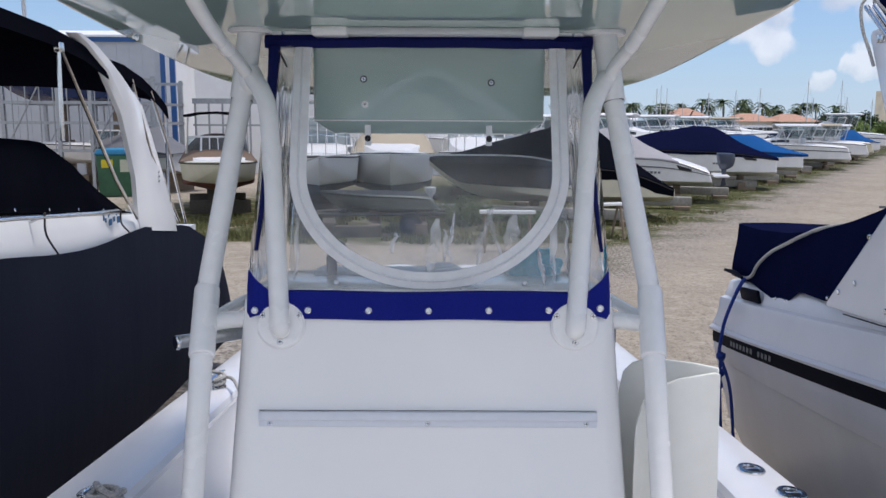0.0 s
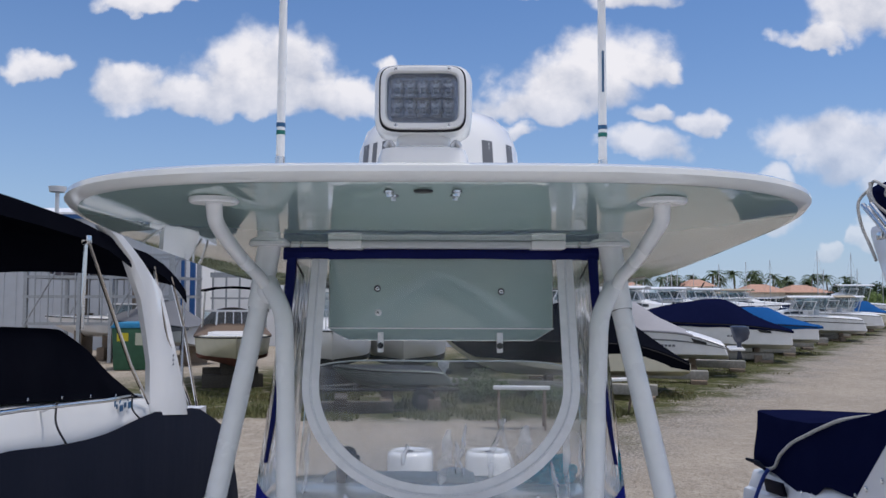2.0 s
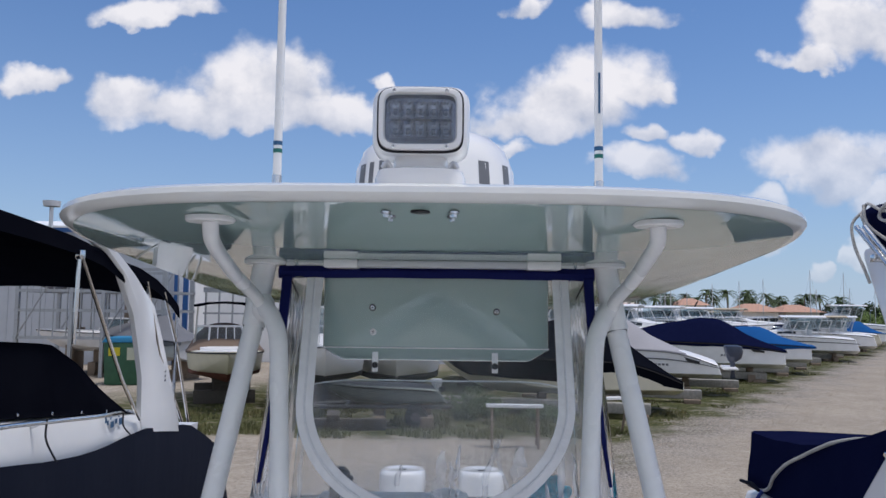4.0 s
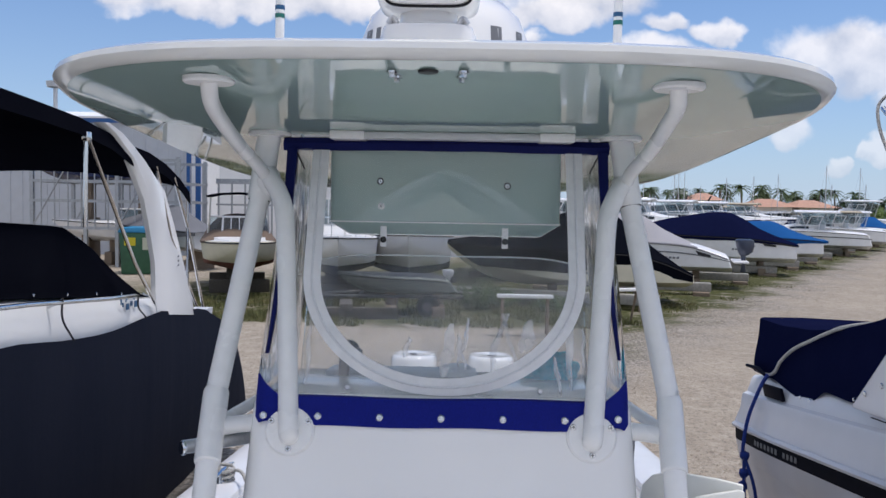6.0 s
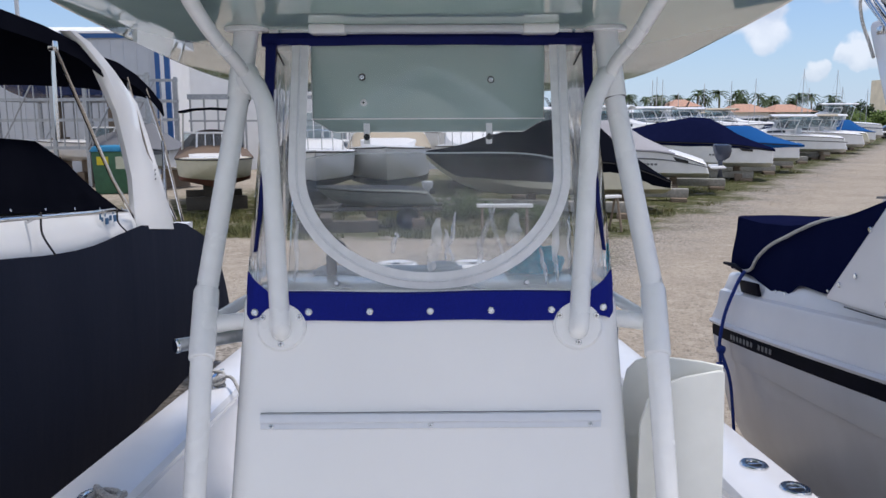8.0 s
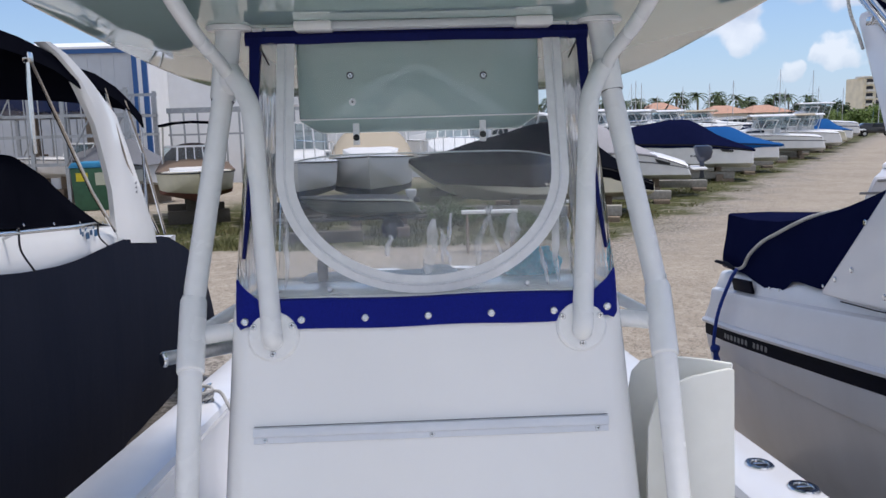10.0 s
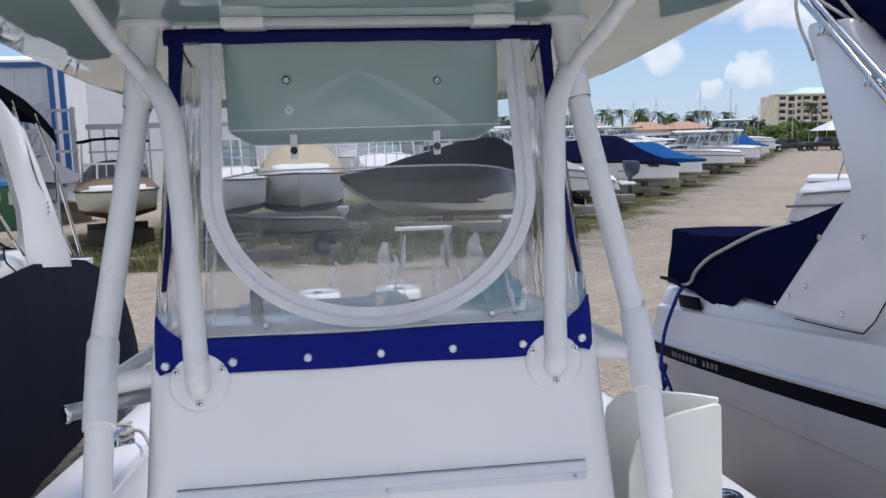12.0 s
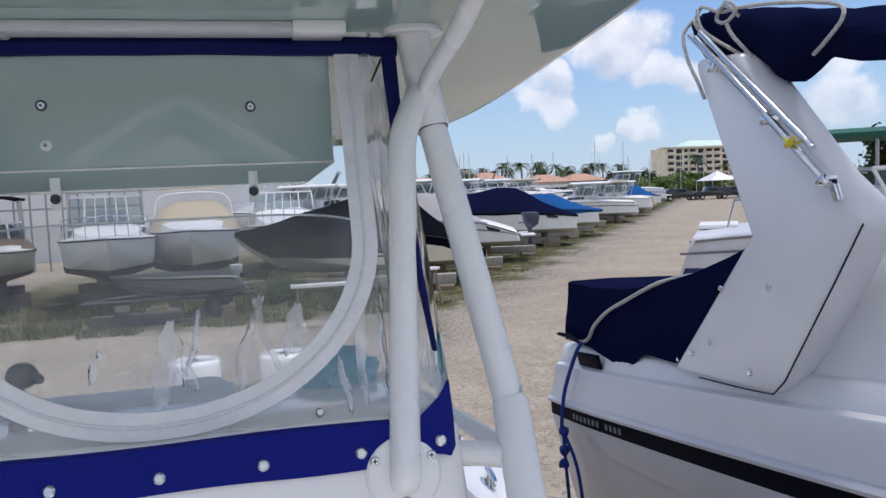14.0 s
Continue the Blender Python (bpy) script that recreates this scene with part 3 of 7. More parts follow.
# flush rod holders and cleats on the gunwales
def rod_holder(x, y):
    z = gun_z(y) + 0.017
    t = thing("rod_holder", "polished steel flush rod holder let into the gunwale", "rod holder", "rod holders", at=(x, y, z))
    oval = lambda a_, b_, z_: [(a_ * math.cos(q), b_ * math.sin(q), z_) for q in [2 * math.pi * k / 32 for k in range(32)]]
    part("plate", loft([oval(0.048, 0.062, -0.008), oval(0.048, 0.062, 0.002), oval(0.044, 0.058, 0.006), oval(0.030, 0.040, 0.006), oval(0.027, 0.036, 0.001)], close=True), STEEL, t)
    part("well", loft([oval(0.028, 0.037, 0.0015), oval(0.020, 0.027, 0.0015)], close=True, caps=True), BLK, t, "dark open well")
    part("cap_bar", box(-0.022, 0.022, -0.006, 0.006, 0.002, 0.006, 0.002), STEEL, t)
    t.rotation_euler = (radians(-5.3), 0, 0)
    return t


def cleat(x, y, turn):
    z = gun_z(y) + 0.008
    t = thing("mooring_cleat", "polished steel mooring cleat on the white gunwale", "cleat", "mooring cleats", at=(x, y, z), turn=turn)
    part("horn", tube([(-0.13, 0, 0.055), (-0.08, 0, 0.062), (0, 0, 0.058), (0.08, 0, 0.062), (0.13, 0, 0.055)], [0.008, 0.012, 0.016, 0.012, 0.008], 10), STEEL, t)
    for sx in (-0.045, 0.045):
        part("leg", tube([(sx * 1.2, 0, 0), (sx, 0, 0.055)], [0.018, 0.012], 10), STEEL, t)
    part("base", box(-0.08, 0.08, -0.028, 0.028, -0.002, 0.007, 0.003), STEEL, t)
    return t


rod_holder(1.140, 2.865)
rod_holder(1.184, 2.626)
rod_holder(CX - 1.13, 2.62)
cleat(CX - 1.14, 4.12, 85)
cleat(1.10, 4.2, 85)
rp = thing("mooring_rope", "thin grey mooring rope made fast on the cleat", "rope")
part("strand", tube([(CX - 1.14, 4.12, gun_z(4.1) + 0.05), (CX - 1.05, 4.1, gun_z(4.1) + 0.07), (CX - 0.95, 3.9, gun_z(3.9) + 0.03), (CX - 0.83, 3.7, gun_z(3.7) - 0.06)], 0.009, 8, True), ROPEG, rp)
part("coil", tube([(CX - 1.14 + 0.05 * math.cos(k * 0.9), 4.12 + 0.045 * math.sin(k * 0.9), gun_z(4.12) + 0.02 + 0.004 * k) for k in range(20)], 0.009, 7, True, 3), ROPEG, rp)
lr = thing("leaning_line", "grey rope bunched on the gunwale beside the rod holder", "rope")
part("strand", tube([(CX - 1.06 + 0.05 * math.cos(k * 1.3), 2.56 + 0.04 * math.sin(k * 1.7), gun_z(2.6) + 0.02 + 0.003 * k) for k in range(14)], 0.011, 7, True, 4), ROPEG, lr)

# ---- console ----
console = thing("console", "white moulded fibreglass helm console with sloping front", "console")


def front_y(z):
    return 2.08 + 0.27 * (z - 2.22)


def console_ring(z, y_back):
    hw = lerp(0.478, 0.50, (2.24 - z) / 0.45)
    yf, r = front_y(z), 0.05
    pts = []
    for cx, cy, a0 in ((CX + hw - r, yf + r, -90), (CX + hw - r, y_back - r, 0), (CX - hw + r, y_back - r, 90), (CX - hw + r, yf + r, 180)):
        for k in range(6):
            a = radians(a0 + 18 * k)
            pts.append((cx + r * math.cos(a), cy + r * math.sin(a), z))
    return pts


rings = [console_ring(z, 2.72) for z in (0.93, 1.3, 1.7, 2.0, 2.2, 2.24)]
top_ring = console_ring(2.262, 2.70)


def top_at(y):
    return 2.266 - 0.12 * max(0, y - 2.25)


inner = [(CX + (x - CX) * 0.955, 2.4 + (y - 2.4) * 0.93, top_at(y) + 0.002) for x, y, z in top_ring]
rings[-1] = [(x, y, min(z, top_at(y) - 0.022)) for x, y, z in rings[-1]]
rings[-2] = [(x, y, min(z, top_at(y) - 0.04)) for x, y, z in rings[-2]]
rings += [[(CX + (x - CX) * 0.985, 2.4 + (y - 2.4) * 0.98, top_at(y) - 0.004) for x, y, z in top_ring], inner]
cb = loft(rings, close=True, caps=True)
part("body", cb, GEL, console)
FN = Vector((0, -1, 0.27)).normalized()      # the way the console front faces


def on_front(x, z, out=0.0):
    return Vector((x, front_y(z), z)) + FN * out


# grab rail strip on the console front
strip_rows = []
for x in (-0.459, -0.45, 0.377, 0.386):
    inset = 0.0 if -0.455 < x < 0.38 else 0.002
    strip_rows.append([on_front(x, 1.940, 0.001), on_front(x, 1.941, 0.006 - inset), on_front(x, 1.954, 0.006 - inset), on_front(x, 1.957, 0.016 - inset), on_front(x, 1.966, 0.018 - inset), on_front(x, 1.975, 0.015 - inset), on_front(x, 1.977, 0.001)])
part("track", loft(strip_rows, caps=True), material("white_aluminium_track", (0.72, 0.75, 0.80), 0.3, grain=30, vary=0.02), console, "white aluminium track strip")


def screw(at, normal, r, parent, name="screw", mat=None):
    n = Vector(normal).normalized()
    s = part(name, disc(at, n, r, r * 0.45, 14, r * 0.25), mat or STEEL, parent)
    side = n.cross(Vector((0, 0, 1))).normalized()
    up_ = side.cross(n)
    c = Vector(at) + n * (r * 0.452)
    b = bmesh.new()
    for d, e in ((side, up_), (up_, side)):
        vs = [b.verts.new(c + d * r * 0.55 * i + e * r * 0.13 * j + n * 0.0004) for i, j in ((-1, -1), (1, -1), (1, 1), (-1, 1))]
        b.faces.new(vs)
    part("slot", b, BLK, s, smooth=False)
    return s


# thin dark tube that draws the shadow gap over the track
part("track_shadow_gap", tube([on_front(-0.459, 1.9785, 0.001), on_front(0.386, 1.9785, 0.001)], 0.0009, 6), INK, console, "dark line drawn for the shadow gap above the track")
for x in (-0.432, -0.037, 0.360):
    screw(on_front(x, 1.948, 0.006), FN, 0.006, console)
for x, z in ((-0.525, 2.0), (-0.535, 1.78), (0.452, 2.02)):
    screw((x, front_y(z) + 0.075, z), (-1 if x < 0 else 1, 0, 0), 0.006, console)

# ---- hardtop ----
def top_z(y):
    return 3.149 - 0.085 * y


hardtop = thing("hardtop", "glossy white fibreglass hardtop with rounded front corners", "boat roof")
HT_C, HT_W, Y0, Y1 = -0.045, 0.892, 1.57, 3.95


def rim(n=72):
    pts = []
    for k in range(n):
        a = 2 * math.pi * k / n
        c, s = math.cos(a), math.sin(a)
        ex = 2 / 3.6
        x = math.copysign(abs(c) ** ex, c)
        y = math.copysign(abs(s) ** (2 / 3.6 if s < 0 else 0.45), s)
        yy = 2.35 + (y * (2.35 - Y0) if s < 0 else y * (Y1 - 2.35))
        pts.append((HT_C + x * HT_W, yy))
    return pts


R = rim()
MID = (HT_C, 2.65)


def hring(f, dz):
    return [(MID[0] + (x - MID[0]) * f, MID[1] + (y - MID[1]) * f, top_z(MID[1] + (y - MID[1]) * f) + dz) for x, y in R]


part("shell", loft([hring(0.972, -0.001), hring(0.978, 0.000), hring(0.992, 0.003), hring(1.0, 0.013), hring(0.997, 0.025), hring(0.985, 0.033), hring(0.93, 0.040), hring(0.7, 0.062), hring(0.35, 0.075)], close=True, caps=True), GELT, hardtop)
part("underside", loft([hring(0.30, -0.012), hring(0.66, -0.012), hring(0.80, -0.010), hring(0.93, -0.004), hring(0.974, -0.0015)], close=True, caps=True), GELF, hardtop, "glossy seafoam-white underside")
for x, y in ((-0.135, 1.66), (-0.128, 1.70), (0.002, 1.655), (-0.002, 1.695)):
    z = top_z(y) - 0.006
    bolt = part("bolt", disc((x, y, z), (0, 0, -1), 0.011, 0.004, 12), STEEL, hardtop, "steel bolt with washer")
    part("nut", disc((x, y, z - 0.004), (0, 0, -1), 0.006, 0.008, 6), STEEL, bolt)
part("cable_grommet", disc((-0.066, 1.665, top_z(1.665) - 0.004), (0, 0, -1), 0.02, 0.004, 20, 0.002), BLK, hardtop, "black rubber cable grommet")

# light strip under the hardtop
strip = thing("strip_light", "white strip light housing fixed under the hardtop", "lamp")
part("lens", box(-0.262, 0.228, 2.275, 2.335, top_z(2.3) - 0.030, top_z(2.3) - 0.010, 0.006), material("frosted_lens", (0.62, 0.64, 0.65), 0.3, grain=20, vary=0.04), strip)
for x in (-0.352, 0.21):
    part("end_cap", box(x, x + 0.095, 2.265, 2.345, top_z(2.3) - 0.033, top_z(2.3) - 0.009, 0.005), GEL, strip)
part("mounting_rail", box(-0.47, 0.385, 2.346, 2.362, top_z(2.354) - 0.022, top_z(2.354) - 0.009, 0.003), PIPE, strip, "white mounting rail for the enclosure")
for x in (-0.44, 0.355):
    screw((x, 2.346, top_z(2.354) - 0.0155), (0, -1, 0), 0.005, strip)

# electronics box
ebox = thing("electronics_box", "seafoam-white fibreglass overhead electronics box with chamfered lower edge", "box", at=(0, -0.055, -0.003))
ebox.scale = (0.976, 1, 1)
def box_ring(z, ins, yf, yb):
    x0, x1, c = CX - 0.335 + ins, CX + 0.325 - ins, 0.014
    return [(x0 + c, yf, z), (x1 - c, yf, z), (x1 - 0.004, yf + 0.004, z), (x1, yf + c, z), (x1, yb, z), (x0, yb, z), (x0, yf + c, z), (x0 + 0.004, yf + 0.004, z)]


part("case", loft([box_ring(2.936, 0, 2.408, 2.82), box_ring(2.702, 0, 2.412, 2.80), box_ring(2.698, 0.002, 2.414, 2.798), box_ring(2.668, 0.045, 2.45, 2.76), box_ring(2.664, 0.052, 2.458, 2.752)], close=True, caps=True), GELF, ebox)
part("lip", box(CX - 0.335, CX + 0.325, 2.4085, 2.414, 2.700, 2.7035, 0.001), GEL, ebox)
for x, z, m in ((-0.227, 2.815, STEEL), (0.135, 2.807, STEEL), (-0.224, 2.746, PIPE)):
    part("washer", disc((x, 2.411, z), (0, -1, 0), 0.010, 0.003, 16, 0.001), BLK if m is STEEL else PIPE, ebox)
    screw((x, 2.408, z), (0, -1, 0), 0.007, ebox, mat=m)
for x in (-0.218, 0.132):
    br = part("bracket", box(x - 0.009, x + 0.009, 2.424, 2.428, 2.632, 2.69, 0.0015), PIPE, ebox, "small metal windscreen bracket")
    part("bolt", disc((x, 2.423, 2.652), (0, -1, 0), 0.009, 0.005, 14, 0.002), RUB, br)

# ---- pipework ----
frame_ = thing("roof_tubework", "white powder-coated tube frame that carries the hardtop", "tube frame")
PR = 0.0250
for s, foot_x, cap, joint, slv_hi, slv_lo, low in (
        (-1, -0.410, (-0.512, 1.747), (-0.556, 2.34, 2.757), (-0.612, 2.13, 2.262), (-0.594, 2.00, 2.124), (-0.660, 1.80, 1.03)),
        (1, 0.334, (0.433, 1.748), (0.464, 2.315, 2.755), (0.538, 2.13, 2.261), (0.523, 2.01, 2.123), (0.590, 1.80, 1.03))):
    up_z = top_z(cap[1])
    node = (-0.527, 2.325, 2.815) if s < 0 else (0.446, 2.325, 2.810)
    out_ = 0.021 if s < 0 else 0.016
    hook = part("front_tube", tube([(cap[0], cap[1], up_z - 0.006), (cap[0] + s * 0.003, cap[1] + 0.012, up_z - 0.022), (cap[0] + s * 0.012, cap[1] + 0.055, up_z - 0.045), (cap[0] + s * (out_ + 0.002), cap[1] + 0.15, up_z - 0.068), (cap[0] + s * (out_ + 0.008), 2.08, 2.886), (cap[0] + s * out_, 2.24, 2.842), (node[0] + s * 0.006, node[1], node[2])], 0.0175, 18, True, 8), PIPE, frame_)
    part("inner_tube", tube([(node[0], node[1] - 0.005, node[2] + 0.012), (lerp(node[0], CX + s * 0.463, 0.55), 2.300, 2.806), (CX + s * 0.452, 2.280, 2.775), (CX + s * 0.430, 2.255, 2.715), (CX + s * 0.416, 2.215, 2.56), (CX + s * 0.398, 2.150, 2.40), (lerp(CX + s * 0.398, foot_x, 0.75), 2.076, 2.255), (foot_x, 2.046, 2.196), (foot_x, 2.062, 2.172)], PR, 18, True, 8), PIPE, frame_)
    weld = bmesh.new()
    bmesh.ops.create_uvsphere(weld, u_segments=16, v_segments=10, radius=0.034, matrix=Matrix.Translation((node[0], node[1], node[2] - 0.006)) @ Matrix.Diagonal((1, 1, 1.25, 1)))
    part("weld", weld, PIPE, frame_)
    part("top_flange", disc((cap[0], cap[1], up_z - 0.003), (0, 0, -1), 0.052, 0.012, 28, 0.004), PIPE, hook)
    fl = part("foot_flange", disc(on_front(foot_x, 2.185), FN, 0.062, 0.012, 32, 0.006), PIPE, hook)
    for ax, az in ((0, -0.042), (-0.046, 0.022), (0.046, 0.022)):
        screw(on_front(foot_x + ax, 2.185 + az, 0.0118), FN, 0.0078, fl)
    capo = (-0.527, 2.335, top_z(2.335) - 0.012) if s < 0 else (0.438, 2.340, top_z(2.34) - 0.012)
    leg = part("rear_leg", tube([capo, joint, slv_hi, slv_lo, (low[0], low[1], 0.96)], [0.031, 0.0275, 0.0275, 0.0272, 0.0272], 18), PIPE, frame_)
    part("upper_collar", tube([Vector(capo), Vector(joint), Vector(joint) - (Vector(joint) - Vector(slv_hi)).normalized() * 0.004], [0.0325, 0.0325, 0.029], 20), PIPE, leg)
    part("collar_gap", tube([Vector(joint) - (Vector(joint) - Vector(slv_hi)).normalized() * f for f in (0.0045, 0.0062)], 0.0296, 20), BLK, leg)
    part("sleeve", tube([Vector(slv_hi) + (Vector(joint) - Vector(slv_hi)).normalized() * 0.012, slv_hi, slv_lo, Vector(slv_lo) - (Vector(slv_hi) - Vector(slv_lo)).normalized() * 0.004], [0.0280, 0.0322, 0.0318, 0.0285], 20), PIPE, leg)
    part("leg_flange", disc((capo[0], capo[1], capo[2] + 0.004), (0, 0, -1), 0.058, 0.012, 28, 0.004), PIPE, leg)
    part("deck_flange", disc((low[0], low[1], 1.035), (0, 0, -1), 0.06, 0.0145, 24), PIPE, leg)
    # arms from the leg to the console
    mid = Vector(slv_lo).lerp(Vector(slv_hi), 0.48)
    part("side_arm", tube([mid, (lerp(slv_lo[0], CX + s * 0.47, 0.5), 2.11, 2.187), (CX + s * 0.455, 2.14, 2.185)], 0.022, 14), PIPE, frame_)
    part("brace", tube([mid, (CX + s * 0.50, 2.40, 2.20), (CX + s * 0.46, 2.65, 2.19)], 0.016, 12), PIPE, frame_)
    for zz, dd in ((2.29, 0.0), (2.09, 0.005)):
        screw((slv_lo[0] + s * 0.030, slv_lo[1] + 0.02 + dd + (zz - 2.09) * 0.42, zz), (s, 0, 0), 0.006, leg)

# folding rod rests beside the console
for s, x, y in ((-1, -0.66, 2.02), (1, 0.60, 2.6)):
    rr_ = thing("tube_holder", "short polished aluminium tube clamped beside the frame leg", "rod holder", "tube holders")
    if s < 0:
        part("tube", tube([(-0.66, 2.02, 2.152), (-0.50, 2.20, 2.135)], 0.017, 16), ALU, rr_)
        part("end_plug", disc((-0.655, 2.015, 2.152), (-1, -0.9, 0), 0.018, 0.008, 16, 0.003), STEEL, rr_)
    else:
        part("tube", tube([(0.545, 2.12, 2.14), (0.685, 2.55, 2.07)], 0.017, 16), ALU, rr_)
        part("end_plug", disc((0.683, 2.545, 2.07), (0.6, -0.4, -0.1), 0.018, 0.010, 16, 0.003), BLK, rr_)
        part("strut", tube([(0.53, 2.5, 2.10), (0.52, 2.5, 1.72)], 0.011, 12), STEEL, rr_)
        part("base", disc((0.52, 2.5, 1.70), (0, 0, 1), 0.03, 0.02, 16, 0.006), STEEL, rr_)

# ---- clear enclosure ----
encl = thing("spray_enclosure", "clear vinyl spray enclosure with royal blue canvas edging", "enclosure")
E0, E1 = Vector((0, 2.115, 2.262)), Vector((0, 2.350, 2.905))     # foot and head of the front panel


def on_panel(x, f, out=0.0):
    p = E0.lerp(E1, f)
    bow = 0.02 * math.sin(math.pi * min(1, max(0, f))) * math.cos((x - CX) * 3.2)
    return Vector((x, p.y - out - bow, p.z))


def panel_half(f):
    return lerp(0.462, 0.43, f)


rows = []
for i in range(25):
    f = i / 24
    row = []
    for k in range(33):
        a = -1 + 2 * k / 32
        x = CX + a * (panel_half(f) - 0.01)
        rip = 0.004 * noise.noise((x * 7, f * 3, 1.5)) + 0.006 * abs(a) ** 3 * noise.noise((x * 26, f * 2.2, 4.0))
        row.append(on_panel(x, f, rip))
    rows.append(row)
pane = part("front_window", loft(rows), VINYL, encl, "slightly hazy clear vinyl window")
pane.visible_shadow = False

# the zip that follows a U round the window
def u_curve(n=60):
    pts = []
    top, w = 0.985, 0.347
    for k in range(n + 1):
        t = -1 + 2 * k / n
        a = abs(t)
        # straight sides above, a round bottom
        if a > 0.55:
            f, x = lerp(0.47, top, (a - 0.55) / 0.45), w
        else:
            th = a / 0.55 * math.pi / 2
            f, x = 0.47 - 0.425 * math.cos(th) ** 1.05, w * math.sin(th) ** 0.95 if th > 0 else 0
        pts.append((CX + 0.0 + math.copysign(x, t), f))
    return pts


U = u_curve()
def ribbon(pts, half, out, wave=0.0):
    rows = []
    for i, (x, f) in enumerate(pts):
        x0, f0 = pts[max(0, i - 1)]
        x1, f1 = pts[min(len(pts) - 1, i + 1)]
        d = Vector((x1 - x0, (f1 - f0) * 0.70)).normalized()
        nrm = Vector((-d.y, d.x))
        rows.append([on_panel(x + nrm.x * o, f + nrm.y * o / 0.70, out + h) for o, h in ((-half, 0), (-half, 0.003), (-half * 0.3, 0.0045), (half * 0.3, 0.0045), (half, 0.003), (half, 0))])
    return loft(rows, caps=True)


TAPE = material("white_vinyl_tape", (0.80, 0.80, 0.80), 0.45, grain=30, vary=0.05, bump=0.2, bump_scale=60, stain=0.3, stain_scale=9, stain_colour=(0.5, 0.5, 0.5))
zipt = part("zip_tape", ribbon(U, 0.0225, 0.006), TAPE, encl, "white vinyl zip tape")
part("zip_teeth", ribbon(U, 0.003, 0.0105), material("grey_zip", (0.70, 0.71, 0.72), 0.5, grain=300, vary=0.12), zipt)

# wrinkled clear margins and sides
for s in (-1, 1):
    rows = []
    for i in range(29):
        f = i / 28
        rows.append([])
        for k in range(13):
            a = k / 12
            x = CX + s * lerp(panel_half(f) - 0.085, panel_half(f) - 0.002, a)
            rip = 0.010 * noise.noise((x * 40, f * 1.6 + s, 9)) + 0.004 * noise.noise((x * 90, f * 5, 2))
            rows[-1].append(on_panel(x, f, 0.007 + rip))
    p = part("side_margin", loft(rows), VINYLW, encl, "wrinkled clear vinyl margin")
    p.visible_shadow = False
    rows = []
    for i in range(17):
        f = i / 16
        rows.append([])
        for k in range(15):
            a = k / 14
            q = on_panel(CX + s * (panel_half(f) + 0.012), f)
            rip = 0.007 * noise.noise((a * 9, f * 1.8 + 3 * s, 5))
            rows[-1].append((q.x + s * rip + s * 0.02 * a, q.y + 0.02 + a * 0.62, lerp(q.z, q.z - 0.03, a)))
    p = part("side_window", loft(rows), VINYLW, encl, "wrinkled clear vinyl side curtain")
    p.visible_shadow = False
    # canvas strip down the corner, wide above and narrow below
    pts, rows = [], []
    for i in range(15):
        f = lerp(0.16, 0.99, i / 14)
        h = lerp(0.004, 0.014, (i / 14))
        xc = CX + s * (panel_half(f) - 0.004 - 0.012 * math.sin(math.pi * f) )
        rows.append([on_panel(xc - h, f, 0.010), on_panel(xc - h, f, 0.018), on_panel(xc, f, 0.021), on_panel(xc + h, f, 0.018), on_panel(xc + h, f, 0.004)])
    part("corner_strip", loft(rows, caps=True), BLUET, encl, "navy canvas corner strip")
    part("tie_cord", tube([on_panel(CX + s * (panel_half(0.96) - 0.02), 0.97, 0.02), on_panel(CX + s * (panel_half(0.9) - 0.035), 0.93, 0.014), on_panel(CX + s * (panel_half(0.9) - 0.045), 0.90, 0.012)], 0.0022, 6, True), BLK, encl)
    # lower canvas wing that wraps round the console corner
    wing = []
    for i in range(9):
        a = i / 8
        x_ = CX + s * lerp(0.395, 0.466, min(1, a * 1.3))
        zt = lerp(2.262, 2.320, min(1, a * 1.25)) if a < 0.8 else lerp(2.320, 2.262, (a - 0.8) / 0.2)
        zb = lerp(2.215, 2.200, a) if a < 0.6 else lerp(2.200, 2.235, (a - 0.6) / 0.4)
        back = 0.10 * max(0, a - 0.55)
        wing.append([(x_, front_y(zb) - 0.010 + back, zb), (x_, front_y(lerp(zb, zt, 0.5)) - 0.014 + back, lerp(zb, zt, 0.5)), (x_, front_y(zt) - 0.008 + back, zt)])
    w_ = part("corner_flap", thicken(loft(wing), 0.004), BLUE, encl, "royal blue canvas corner flap")

# head band and foot band of canvas
rows = []
for k in range(25):
    a = k / 24
    x = CX + lerp(-0.452, 0.445, a)
    sag = 0.006 * math.sin(a * math.pi) + 0.002 * noise.noise((x * 8, 0, 0))
    zt, zb = 2.930 + sag, 2.893 + sag * 0.7
    rows.append([(x, 2.360, zt), (x, 2.343, zt - 0.003), (x, 2.333, (zt + zb) / 2), (x, 2.339, zb), (x, 2.355, zb)])
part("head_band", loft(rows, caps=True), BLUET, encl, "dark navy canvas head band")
rows = []
for k in range(41):
    a = k / 40
    x = CX + lerp(-0.375, 0.37, a)
    zb = 2.198 + 0.004 * math.sin(a * 13) * 0.4 + (0.020 * max(0, 1 - min(a, 1 - a) / 0.05))
    zt = 2.266 + 0.002 * math.sin(a * 9 + 1)
    rows.append([(x, front_y(zb) - 0.002, zb), (x, front_y(zb) - 0.007, zb + 0.001), (x, front_y(zb) - 0.006, zb + 0.006), (x, front_y(2.235) - 0.010 - 0.002 * noise.noise((x * 15, 1, 1)), 2.235), (x, front_y(zt) - 0.012, zt), (x, front_y(zt) + 0.004, zt + 0.002)])
fb = part("foot_band", loft(rows, caps=True), BLUE, encl, "royal blue canvas foot band")
